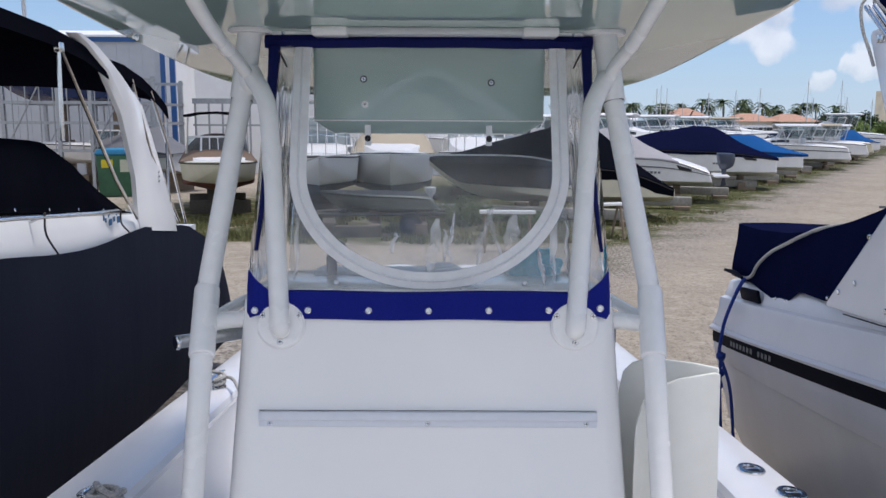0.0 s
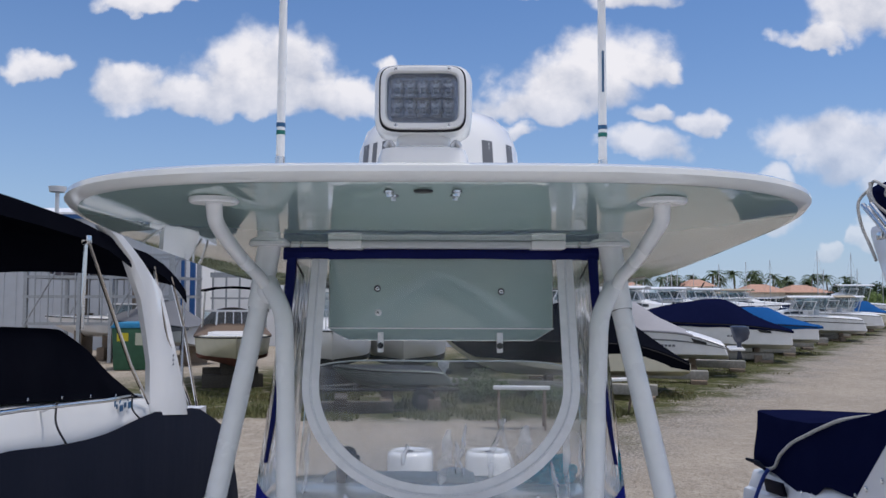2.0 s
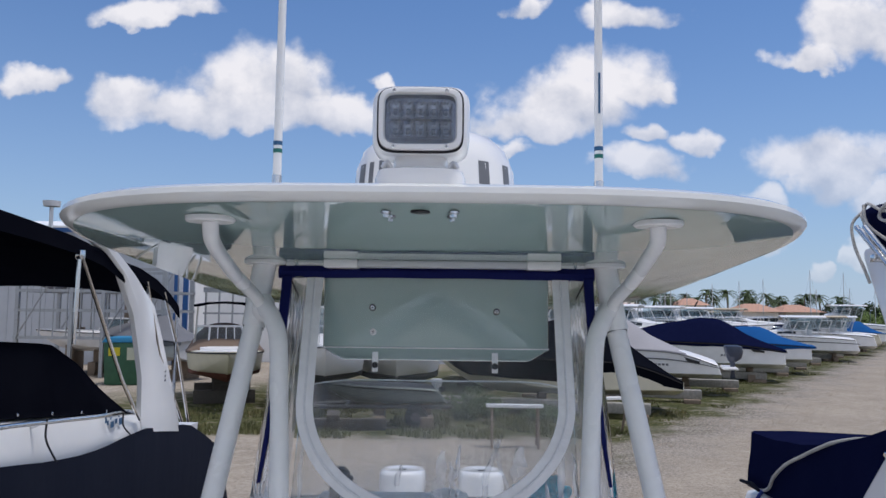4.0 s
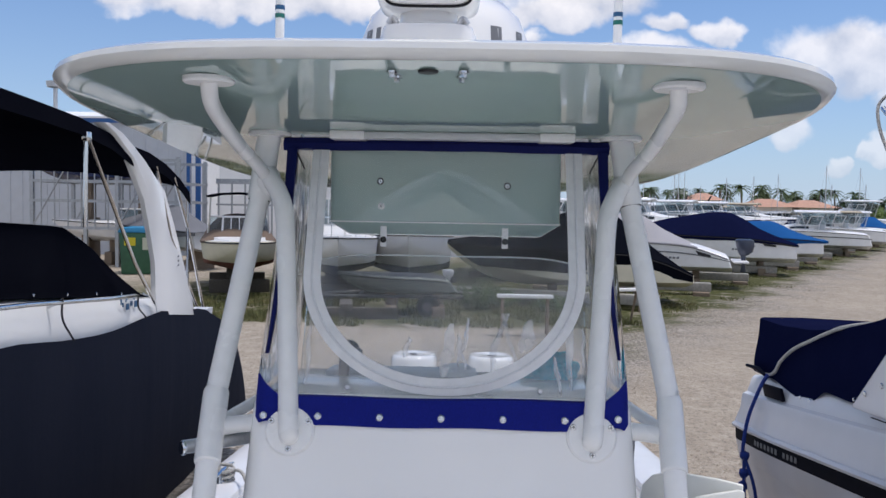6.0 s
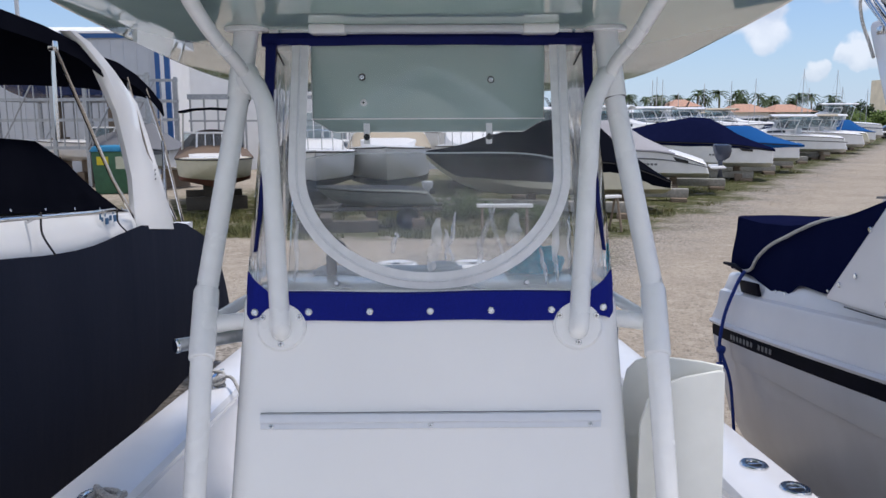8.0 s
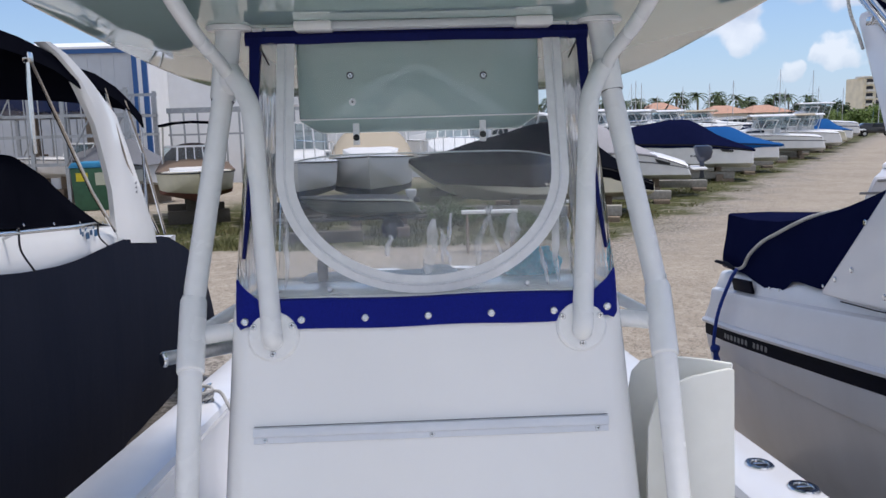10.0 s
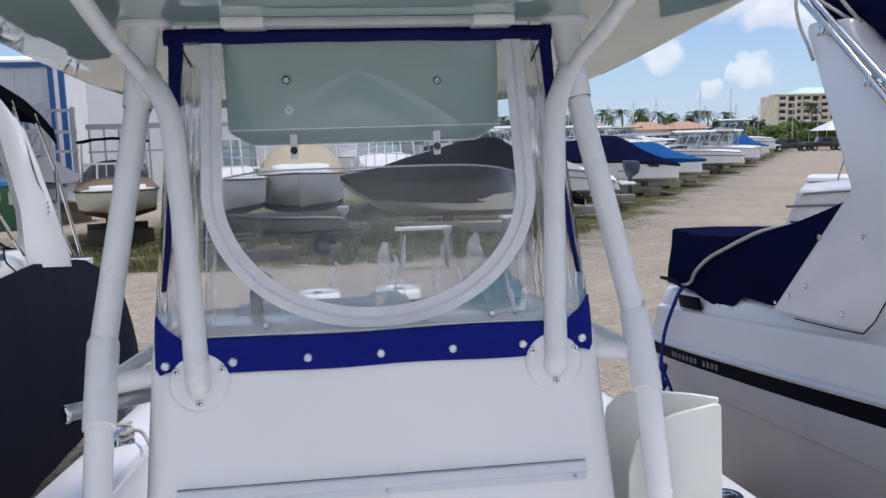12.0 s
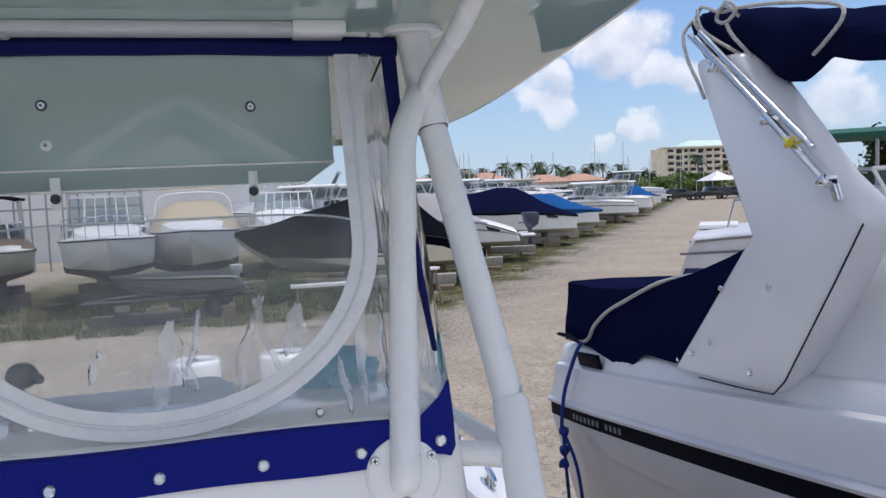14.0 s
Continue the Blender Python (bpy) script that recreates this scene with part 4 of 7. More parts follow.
SNAP = material("nickel_snap", (0.66, 0.68, 0.70), 0.22, metal=1.0, grain=60, vary=0.05)
for x, z in ((-0.342, 2.220), (-0.189, 2.220), (-0.037, 2.220), (0.116, 2.221), (0.268, 2.222)):
    sn = part("snap", disc(on_front(x, z, 0.009), FN, 0.0092, 0.0055, 18, 0.003), SNAP, fb)
    part("socket", disc(on_front(x, z, 0.014), FN, 0.004, 0.0016, 12, 0.0006), SNAP, sn)
for x, y, z in ((-0.476, front_y(2.222), 2.222), (0.398, front_y(2.230), 2.230)):
    part("snap", disc(Vector((x, y - 0.012, z)), FN, 0.0092, 0.0055, 18, 0.003), SNAP, encl)
for x in (-0.275, 0.21):
    part("turn_button", disc(on_panel(x, 0.035, 0.006), (0, -1, 0.4), 0.007, 0.006, 14, 0.002), ALU, encl)

# milky film streaks over the vinyl, painting the sky glints on its wrinkles
FZ = [(on_panel(0, k / 40, 0)[2], k / 40) for k in range(41)]
FZ.sort()
for x0, x1, za, zb, w in ((-0.035, -0.015, 2.315, 2.445, 0.020), (0.02, 0.0, 2.335, 2.42, 0.010), (0.085, 0.125, 2.33, 2.475, 0.013), (0.15, 0.115, 2.345, 2.47, 0.011), (0.17, 0.185, 2.38, 2.455, 0.022), (-0.13, -0.125, 2.36, 2.41, 0.010), (0.283, 0.292, 2.285, 2.50, 0.013), (0.262, 0.250, 2.275, 2.37, 0.008), (0.325, 0.318, 2.30, 2.44, 0.007), (-0.385, -0.378, 2.29, 2.47, 0.008), (0.005, 0.03, 2.34, 2.46, 0.007)):
    rows = []
    for i in range(15):
        f = i / 14
        z = lerp(za, zb, f)
        x = lerp(x0, x1, f) + 0.010 * noise.noise((x0 * 40, f * 3.0, 2.0))
        ww = 0.75 * w * (0.15 + 0.85 * math.sin(math.pi * min(1, 0.08 + 0.86 * f)) ** 0.7) * (1 + 0.5 * noise.noise((x0 * 31, f * 6, 7.0)))
        rows.append([on_panel(x + ww * a, ramp(FZ, z + 0.012 * noise.noise((a * 2, f * 4, x0 * 9))), 0.004 + 0.004 * (1 - a * a)) for a in (-1, -0.5, 0, 0.5, 1)])
    part("glint_streak", loft(rows), GLINTF, pane, "milky streak painted for the glint on a vinyl wrinkle")

# ---- behind the vinyl: windscreen and dash ----
wsc = thing("windscreen", "low curved smoke-clear acrylic windscreen on the console top", "windscreen")
rows = []
for i in range(9):
    f = i / 8
    row = []
    for k in range(25):
        a = -1 + 2 * k / 24
        x = CX + a * 0.405
        row.append((x, 2.27 + 0.14 * f + 0.10 * a * a, 2.265 + f * 0.335 * (1 - 0.10 * abs(a) ** 5)))
    rows.append(row)
p = part("pane", thicken(loft(rows), 0.004), ACRYL, wsc)
p.visible_shadow = False
part("top_edge", tube([(CX + a * 0.405, 2.41 + 0.10 * a * a, 2.602 - 0.0335 * abs(a) ** 5) for a in [-1 + k / 12 for k in range(25)]], 0.0025, 6), material("polished_acrylic_edge", (0.7, 0.75, 0.76), 0.15, grain=30, vary=0.05), wsc)
dash = thing("dash_pod", "pale blue-grey moulded instrument pod on the console top", "dashboard")
part("pod", prism([(2.50, 2.22), (2.52, 2.244), (2.66, 2.232), (2.68, 2.20)], "x", CX - 0.36, CX + 0.10, 0.006), DASH, dash)
comp = part("compass_base", disc((0.0, 2.62, 2.225), (0, 0, 1), 0.05, 0.02, 24, 0.008), DASH, dash)
mic = thing("marine_radio_mic", "black radio microphone standing on the dash", "microphone", at=(-0.33, 2.48, 2.236))
part("clip", box(-0.020, 0.010, -0.015, 0.015, 0, 0.065, 0.006), BLK, mic)
bmh = bmesh.new()
bmesh.ops.create_uvsphere(bmh, u_segments=16, v_segments=10, radius=0.027, matrix=Matrix.Translation((0.010, 0, 0.082)) @ Matrix.Diagonal((1.1, 0.7, 0.95, 1)))
part("head", bmh, BLK, mic)
part("button", disc((0.034, -0.01, 0.075), (1, -0.3, 0), 0.010, 0.016, 12, 0.004), BLK, mic)
tow = thing("towel", "crumpled teal cloth lying on the console top", "towel", at=(0.285, 2.55, 2.236))
bt = bmesh.new()
bmesh.ops.create_icosphere(bt, subdivisions=4, radius=1.0)
for q in bt.verts:
    d = 1 + 0.28 * noise.noise(q.co * 2.1) + 0.16 * noise.noise(q.co * 5.0)
    q.co = Vector((q.co.x * 0.082 * d, q.co.y * 0.06 * d, max(-0.02, q.co.z * 0.062 * d + 0.012)))
part("cloth", bt, TEAL, tow)
# outboards on our own transom
def outboard(name, at, turn, mat, scale=1.0, label="", group="outboard motors", tilt=0):
    t = thing(name, label, "outboard motor", group, at=at, turn=turn)
    def ring(z, w, l0, l1, n=20):
        out = []
        for k in range(n):
            a = 2 * math.pi * k / n
            c, s = math.cos(a), math.sin(a)
            x = w * math.copysign(abs(c) ** 0.8, c)
            y = lerp(l0, l1, 0.5 + 0.5 * math.copysign(abs(s) ** 0.8, s))
            out.append((x * scale, y * scale, z * scale))
        return out
    part("cowl", loft([ring(-0.45, 0.15, -0.05, 0.38), ring(-0.40, 0.19, -0.12, 0.46), ring(-0.15, 0.225, -0.16, 0.52), ring(-0.09, 0.225, -0.15, 0.53), ring(-0.045, 0.225, -0.15, 0.53), ring(-0.02, 0.215, -0.14, 0.52), ring(-0.004, 0.196, -0.12, 0.50), ring(0.0, 0.17, -0.09, 0.47), ring(-0.006, 0.155, -0.07, 0.45)], close=True, caps=True), mat, t)
    part("midsection", loft([ring(-1.15, 0.04, 0.05, 0.26), ring(-0.8, 0.07, 0.02, 0.30), ring(-0.45, 0.12, -0.03, 0.34)], close=True, caps=True), mat, t)
    part("gearcase", tube([(0, -0.02 * scale, -1.25 * scale), (0, 0.15 * scale, -1.25 * scale), (0, 0.42 * scale, -1.25 * scale)], [0.02 * scale, 0.06 * scale, 0.04 * scale], 12), mat, t)
    part("skeg", prism([(0.0, -1.25 * scale), (0.32 * scale, -1.25 * scale), (0.30 * scale, -1.5 * scale), (0.12 * scale, -1.5 * scale)], "x", -0.012, 0.012), mat, t)
    part("propeller", disc((0, 0.42 * scale, -1.25 * scale), (0, 1, 0), 0.16 * scale, 0.03, 12), STEEL, t)
    part("clamp", box(-0.14 * scale, 0.14 * scale, -0.30 * scale, 0.05 * scale, -0.78 * scale, -0.48 * scale, 0.02), BLK, t)
    return t


for x in (-0.43, 0.36):
    o = outboard("outboard_motor", (x, 8.10, 1.235), 0, GEL, 1.04, "white outboard motor hung on the transom", "our outboards")
    part("vent", disc((0, 0.13, -0.006), (0, 0, 1), 0.038, 0.010, 16, 0.003), BLK, o, "black air vent")
    o.rotation_euler = (radians(-5), 0, 0)

# folded white board beside the console
brd = thing("folded_board", "two cream-white plastic boards folded to a narrow V beside the console", "board")
fr_out = [(0.735, 0.99), (0.702, 2.068), (0.688, 2.072), (0.60, 2.056), (0.545, 2.035), (0.51, 1.995), (0.493, 1.93), (0.492, 1.80), (0.50, 0.99)]
part("front_leaf", prism(fr_out, "y", 2.035, 2.047, 0.003), CREAM, brd)
bk = part("back_leaf", prism([(0.0, 0.99), (0.0, 2.08), (-0.06, 2.083), (-0.17, 2.080), (-0.225, 2.06), (-0.25, 2.03), (-0.262, 1.96), (-0.262, 0.99)], "y", 0.0, 0.012, 0.003), CREAM, brd)
bk.matrix_basis = pose(0.700, 2.049, 0, 0, 0, -32)

# ---- spotlight, radar and aerials on the hardtop ----
sp = thing("spotlight", "white remote-controlled spotlight with rounded square lens", "spotlight", at=(-0.067, 1.64, 0))
def squircle(w, h, y, zc, n=40, e=0.35):
    return [(w * math.copysign(abs(math.cos(a)) ** e, math.cos(a)), y, zc + h * math.copysign(abs(math.sin(a)) ** e, math.sin(a))) for a in [2 * math.pi * k / n for k in range(n)]]
ZC = 3.182
part("housing", loft([squircle(0.086, 0.064, -0.010, ZC), squircle(0.094, 0.069, 0.0, ZC + 0.001), squircle(0.099, 0.072, 0.03, ZC + 0.002), squircle(0.098, 0.072, 0.075, ZC), squircle(0.085, 0.062, 0.12, ZC), squircle(0.05, 0.04, 0.14, ZC), squircle(0.005, 0.004, 0.142, ZC)], close=True), GEL, sp)
part("gasket", loft([squircle(0.083, 0.063, -0.0135, ZC - 0.001), squircle(0.0862, 0.0662, -0.0135, ZC - 0.001), squircle(0.0862, 0.0662, -0.006, ZC - 0.001)], close=True), RUB, sp, "black rubber gasket")
bz = squircle(0.0825, 0.0625, -0.021, ZC)
bez = part("bezel", loft([squircle(0.083, 0.063, -0.012, ZC), bz, squircle(0.080, 0.060, -0.023, ZC), squircle(0.073, 0.052, -0.023, ZC, e=0.28), squircle(0.070, 0.049, -0.014, ZC, e=0.28)], close=True), GEL, sp)
part("reflector", loft([squircle(0.072, 0.051, -0.0135, ZC, e=0.28), squircle(0.069, 0.047, 0.006, ZC, e=0.28), squircle(0.02, 0.01, 0.007, ZC, e=0.28)], close=True), material("lamp_back", (0.55, 0.57, 0.62), 0.25, metal=0.6, grain=60, vary=0.2), sp, "grey reflector tray")
for j in range(2):
    for i in range(5):
        x0, z0 = -0.063 + i * 0.0254, ZC - 0.041 + j * 0.040
        rows = []
        for w, y in ((0.0118, -0.010), (0.009, -0.001), (0.004, 0.003)):
            h = w * 1.5
            rows.append([(x0 + 0.0122 + w * c, y, z0 + 0.02 + h * s_) for c, s_ in ((-1, -1), (1, -1), (1, 1), (-1, 1))])
        cup = part("reflector_cup", loft(rows, close=True, caps=False), STEEL, sp, "bright square reflector cup", smooth=False)
        part("led", disc((x0 + 0.0122, 0.002, z0 + 0.02), (0, -1, 0), 0.004, 0.002, 8), FARG, cup)
lens = part("lens", loft([squircle(0.071, 0.050, -0.0165, ZC, e=0.28), squircle(0.071, 0.050, -0.0145, ZC, e=0.28)], close=True, caps=True), LENS, sp, "clear lens")
lens.visible_shadow = False
for x, z in ((-0.052, 0.056), (0.052, 0.056), (-0.052, -0.056), (0.052, -0.056)):
    screw((x, -0.0228, ZC + z), (0, -1, 0), 0.004, bez)
part("neck", loft([[(r_ * math.cos(a), 0.05 + r_ * 0.8 * math.sin(a), z) for a in [2 * math.pi * k / 28 for k in range(28)]] for r_, z in ((0.062, 3.125), (0.055, 3.11), (0.056, 3.095), (0.063, 3.088))], close=True, caps=True), GEL, sp)
part("base", loft([[((r_) * math.copysign(abs(math.cos(a)) ** 0.6, math.cos(a)), 0.05 + 0.8 * r_ * math.copysign(abs(math.sin(a)) ** 0.6, math.sin(a)), z) for a in [2 * math.pi * k / 36 for k in range(36)]] for r_, z in ((0.092, 3.035), (0.092, 3.068), (0.086, 3.084), (0.06, 3.09))], close=True, caps=True), GEL, sp)
for x in (-0.066, 0.066):
    part("hinge_knob", tube([(x - 0.008, 0.0, 3.086), (x, 0.0, 3.096), (x + 0.008, 0.0, 3.086)], 0.006, 8, True), ALU, sp)

rad = thing("radar_dome", "white round radar dome on the hardtop with grey lettering", "radar")
RC = (-0.05, 2.42)
part("dome", loft([[(RC[0] + r_ * math.cos(a), RC[1] + r_ * math.sin(a), z) for a in [2 * math.pi * k / 48 for k in range(48)]] for r_, z in ((0.22, 2.985), (0.238, 3.03), (0.240, 3.12), (0.232, 3.21), (0.212, 3.265), (0.17, 3.305), (0.10, 3.323), (0.02, 3.328))], close=True, caps=True), GEL, rad)
for i in range(3):
    for a1 in (radians(-54 + 12 * i), radians(-126 - 12 * i)):
        if i == 1 and a1 > -1.5:
            continue
        w = radians(9 if i != 1 else 5)
        rows = [[(RC[0] + (0.2375 - 0.006 * q) * math.cos(a1 + da), RC[1] + (0.2375 - 0.006 * q) * math.sin(a1 + da), 3.150 + 0.065 * q) for q in (0, 0.5, 1)] for da in [w * f for f in (-0.5, -0.25, 0, 0.25, 0.5)]]
        part("letter_bar", loft(rows), INK, rad)

for x0, y0, lean in ((-0.50, 2.33, 0.006), (0.425, 2.36, 0.0)):
    an = thing("whip_aerial", "tall white fibreglass whip aerial with blue and green bands", "antenna", "whip aerials")
    zb = top_z(y0) + 0.045
    whip = part("whip", tube([(x0, y0, zb + 0.18), (x0 + lean, y0, 4.3), (x0 + lean * 2, y0, 5.4)], [0.0125, 0.0105, 0.006], 12), PIPE, an)
    part("ferrule", tube([(x0, y0, zb), (x0, y0, zb + 0.19)], 0.0145, 14), STEEL, an, "steel ferrule")
    part("mount", disc((x0, y0, zb - 0.03), (0, 0, 1), 0.035, 0.04, 16, 0.01), STEEL, an)
    for z_, m in ((3.250, GREENT), (3.272, INKB)):
        part("band", tube([(x0 + 0.0002, y0, z_), (x0 + 0.0002, y0, z_ + 0.012)], 0.0132, 14), m, whip)
    if x0 > 0:
        part("lettering", box(x0 - 0.003, x0 + 0.003, y0 - 0.0135, y0 - 0.012, 3.38, 3.50), INKB, whip)


# ---- neighbour with the black wrap ----
lb = thing("wrapped_cruiser", "white sport cruiser wrapped in black mesh with black canvas covers", "boat")
LX = -2.25


def lb_top(y):
    return ramp([(-2.0, 2.15), (3.0, 2.06), (4.1, 2.0), (4.55, 1.93), (4.94, 1.895), (5.5, 1.90), (6.07, 1.915), (6.5, 1.84), (7.15, 1.80), (7.6, 1.66), (8.1, 1.45)], y)


rows, inner_rows = [], []
for i in range(47):
    y = -2.0 + 10.1 * i / 46
    zt = lb_top(y) + 0.012 * math.sin(y * 3.1)
    bow_in = 0.9 * max(0, (0.5 - y) / 2.5) ** 2
    row = []
    for k in range(11):
        f = k / 10
        z = lerp(zt, 0.35, f)
        fold = 0.02 * noise.noise((y * 2.2, z * 0.6, 3)) + 0.012 * noise.noise((y * 7, z * 0.9, 8)) * f
        row.append((LX - bow_in + 0.05 * math.sin(math.pi * f * 0.8) - 0.10 * f + fold, y + (0.80 * f * max(0, (y - 6.8) / 1.3)), z))
    rows.append(row)
end = rows[-1]
for j in range(1, 6):       # round the stern
    a = j / 5 * math.pi / 2
    rows.append([(p[0] - 0.35 * (1 - math.cos(a)) - (0.6 if j == 5 else 0), p[1] + 0.14 * math.sin(a), p[2]) for p in end])
part("hull_wrap", loft(rows), WRAP, lb, "sagging black mesh wrap round the hull")
rows = []
for i in range(35):
    y = -2.2 + 10.15 * i / 34
    w = max(0.03, 1.19 - 0.16 * max(0, 0.5 - y) ** 2)
    zt = ramp([(-2.2, 2.05), (3.0, 1.95), (5.0, 1.80), (6.6, 1.74), (7.9, 1.70)], y)
    rows.append([(LX - 1.355 + a * w, y, z) for a, z in ((-1, zt), (1, zt), (0.97, 1.1), (0, 0.5), (-0.97, 1.1))])
part("hull", loft(rows, close=True, caps=True), GELO, lb)
# white topsides between wrap and cover
rows = []
for i in range(24):
    y = 0.2 + 6.75 * i / 23
    zt = ramp([(-1, 2.36), (4.16, 2.216), (5.2, 2.11), (6.14, 2.02), (6.95, 1.93)], y)
    zb = lb_top(y) - 0.12
    rows.append([(LX - 0.03, y, zb), (LX - 0.035, y, lerp(zb, zt, 0.6)), (LX - 0.06, y, zt - 0.02), (LX - 0.12, y, zt), (LX - 0.5, y, zt + 0.01)])
tops = part("topside", loft(rows), GEL, lb, "glossy white topsides")
for k, (y, z, w) in enumerate(((5.50, 2.015, 0.02), (5.56, 2.0, 0.05), (5.63, 2.01, 0.035), (5.70, 2.005, 0.045), (5.47, 2.04, 0.02))):
    part("letter_bar", box(LX - 0.030, LX - 0.026, y, y + w, z - 0.012 * k % 0.02, z + 0.03), INKB, tops)
part("emblem", tube([(LX - 0.026, 5.62 + 0.07 * math.cos(a), 2.045 + 0.03 * math.sin(a)) for a in [math.pi * k / 10 for k in range(11)]], 0.004, 6), INKB, tops)
rail = part("grab_rail", tube([(LX + 0.03, 0.5, 2.351), (LX + 0.03, 3.0, 2.27), (LX + 0.03, 4.2, 2.195), (LX + 0.03, 5.2, 2.11), (LX + 0.02, 5.60, 2.085), (LX - 0.03, 5.66, 2.07)], 0.014, 10), STEEL, lb, "steel grab rail")
for y in (2.4, 4.55):
    part("bracket", tube([(LX + 0.03, y, lerp(2.27, 2.195, (y - 3) / 1.2)), (LX - 0.05, y, lerp(2.24, 2.16, (y - 3) / 1.2))], 0.010, 8), STEEL, rail)
part("lashing", tube([(LX + 0.045, 4.53, 2.19), (LX + 0.01, 4.60, 2.06), (LX + 0.045, 4.66, 1.93)], 0.006, 6, True), BLK, lb)
part("lashing", tube([(LX + 0.04, 5.60, 2.09), (LX + 0.01, 5.68, 1.99), (LX + 0.045, 5.72, 1.92)], 0.006, 6, True), BLK, lb)
# cockpit cover
rows = []
for i in range(40):
    y = 0.2 + 5.92 * i / 39
    zt = ramp([(-1, 2.75), (4.2, 2.625), (5.04, 2.575), (5.35, 2.45), (5.6, 2.30), (5.9, 2.14), (6.14, 2.02)], y)
    zb = ramp([(-1, 2.38), (4.16, 2.226), (5.2, 2.12), (6.14, 2.015)], y)
    zt = max(zt, zb + 0.004)
    row = [(LX - 0.085, y, zb)]
    for k in range(1, 9):
        f = k / 8
        dent = 0.03 * noise.noise((y * 1.6, f * 3, 1)) * math.sin(math.pi * f)
        row.append((LX - 0.085 - 0.13 * f ** 1.6, y, lerp(zb, zt, math.sin(f * math.pi / 2)) + dent))
    row.append((LX - 2.1, y, zt + 0.06))
    rows.append(row)
cov = part("cockpit_cover", loft(rows), BLACK, lb, "sagging black canvas cockpit cover")
for i in range(14):
    y = 1.0 + i * 0.385
    z = ramp([(-1, 2.38), (4.16, 2.226), (5.2, 2.12), (6.14, 2.015)], y) + 0.018
    part("snap", disc((LX - 0.086, y, z), (1, 0, 0.1), 0.010, 0.006, 10, 0.003), STEEL, cov)
# arch
ARCH = [((6.13, 1.88), (6.98, 1.76)), ((6.10, 2.05), (6.83, 2.02)), ((6.09, 2.28), (6.64, 2.30)), ((6.00, 2.50), (6.45, 2.58)), ((5.83, 2.75), (6.20, 2.82)), ((5.503, 3.026), (5.743, 3.016)), ((5.349, 3.105), (5.556, 3.102)), ((5.213, 3.174), (5.363, 3.178)), ((5.067, 3.224), (5.133, 3.230))]
for leg_x in (LX - 0.03, LX - 2.35):
    rows = []
    for ia, ((ya, za), (yb, zb)) in enumerate(ARCH):
        xa = leg_x + 0.045 * max(0, min(1, (ia - 3) / 2))
        rows.append([(xa, ya, za), (xa + 0.03, lerp(ya, yb, 0.15), lerp(za, zb, 0.15)), (xa + 0.036, lerp(ya, yb, 0.85), lerp(za, zb, 0.85)), (xa + 0.012, yb, zb), (xa - 0.035, yb, zb), (xa - 0.035, ya, za)])
    a_ = part("arch_leg", loft(rows, close=True, caps=True), GEL, lb, "white fibreglass radar arch leg")
    if leg_x > -3:
        xa = leg_x
        for k in range(3):
            part("emblem", prism([(6.47 + 0.02 * k * 0, 2.225 + 0.035 * k), (6.50, 2.24 + 0.035 * k), (6.50, 2.222 + 0.035 * k)], "x", xa + 0.034, xa + 0.040), INK, a_)
# bimini: two canvas panels over hoops
def canopy(profile, sag, name):
    rows = []
    for i in range(len(profile)):
        y, z = profile[i]
        row = []
        for k in range(17):
            f = k / 16
            x = LX + 0.02 - 2.5 * f
            row.append((x, y, z + 0.16 * math.sin(math.pi * f) ** 0.6 - sag * math.sin(math.pi * i / (len(profile) - 1)) * math.sin(math.pi * f)))
        rows.append([(LX + 0.03, y, z - 0.10)] + row + [(LX - 2.5, y, z - 0.10)])
    return part(name, thicken(loft(rows), 0.006), BLACK, lb, "black canvas bimini top")


canopy([(1.0, 3.28), (2.0, 3.31), (3.0, 3.31), (3.8, 3.285), (4.3, 3.26), (4.8, 3.225), (5.2, 3.17), (5.56, 3.075)], 0.03, "bimini_top")
canopy([(5.45, 3.12), (5.85, 3.09), (6.2, 3.02), (6.5, 2.92), (6.72, 2.82)], 0.02, "aft_bimini_top")
for pts in (((LX + 0.02, 4.88, 3.13), (LX + 0.01, 4.88, 2.58)), ((LX + 0.02, 4.90, 3.12), (LX + 0.0, 5.65, 2.30), (LX - 0.02, 6.05, 1.98)), ((LX + 0.02, 5.98, 3.00), (LX + 0.0, 6.35, 2.45), (LX - 0.05, 7.1, 1.83)), ((LX + 0.02, 6.35, 2.93), (LX + 0.0, 6.75, 2.5), (LX - 0.05, 7.28, 1.80)), ((LX + 0.01, 6.70, 2.80), (LX - 0.02, 6.78, 1.9))):
    part("strut", tube(pts, 0.013, 8), STEEL, lb)
    part("far_strut", tube([(x - 2.4, y, z) for x, y, z in pts], 0.013, 8), STEEL, lb)
part("strut_joint", box(LX - 0.0, LX + 0.04, 4.86, 4.92, 3.09, 3.15, 0.008), STEEL, lb)
part("anchor_light", tube([(-2.55, 5.153, 3.246), (-2.55, 5.153, 3.440), (-2.55, 5.153, 3.445), (-2.55, 5.153, 3.480)], [0.013, 0.013, 0.05, 0.056], 14), GEL, lb, "white mushroom aerial")
for y in (1.0, 4.5, 7.2):
    part("cradle_block", box(LX - 1.9, LX - 0.6, y - 0.15, y + 0.15, -0.03, 0.52, 0.02), WOOD, lb)

# ---- neighbour with the navy cockpit cover ----
rb = thing("express_cruiser", "older white express cruiser with navy cockpit cover and radar arch", "boat")
RX = 1.95


def rub_z(y):
    return 1.319 + 0.121 * (5.48 - y) + 0.004 * (5.48 - y) ** 2


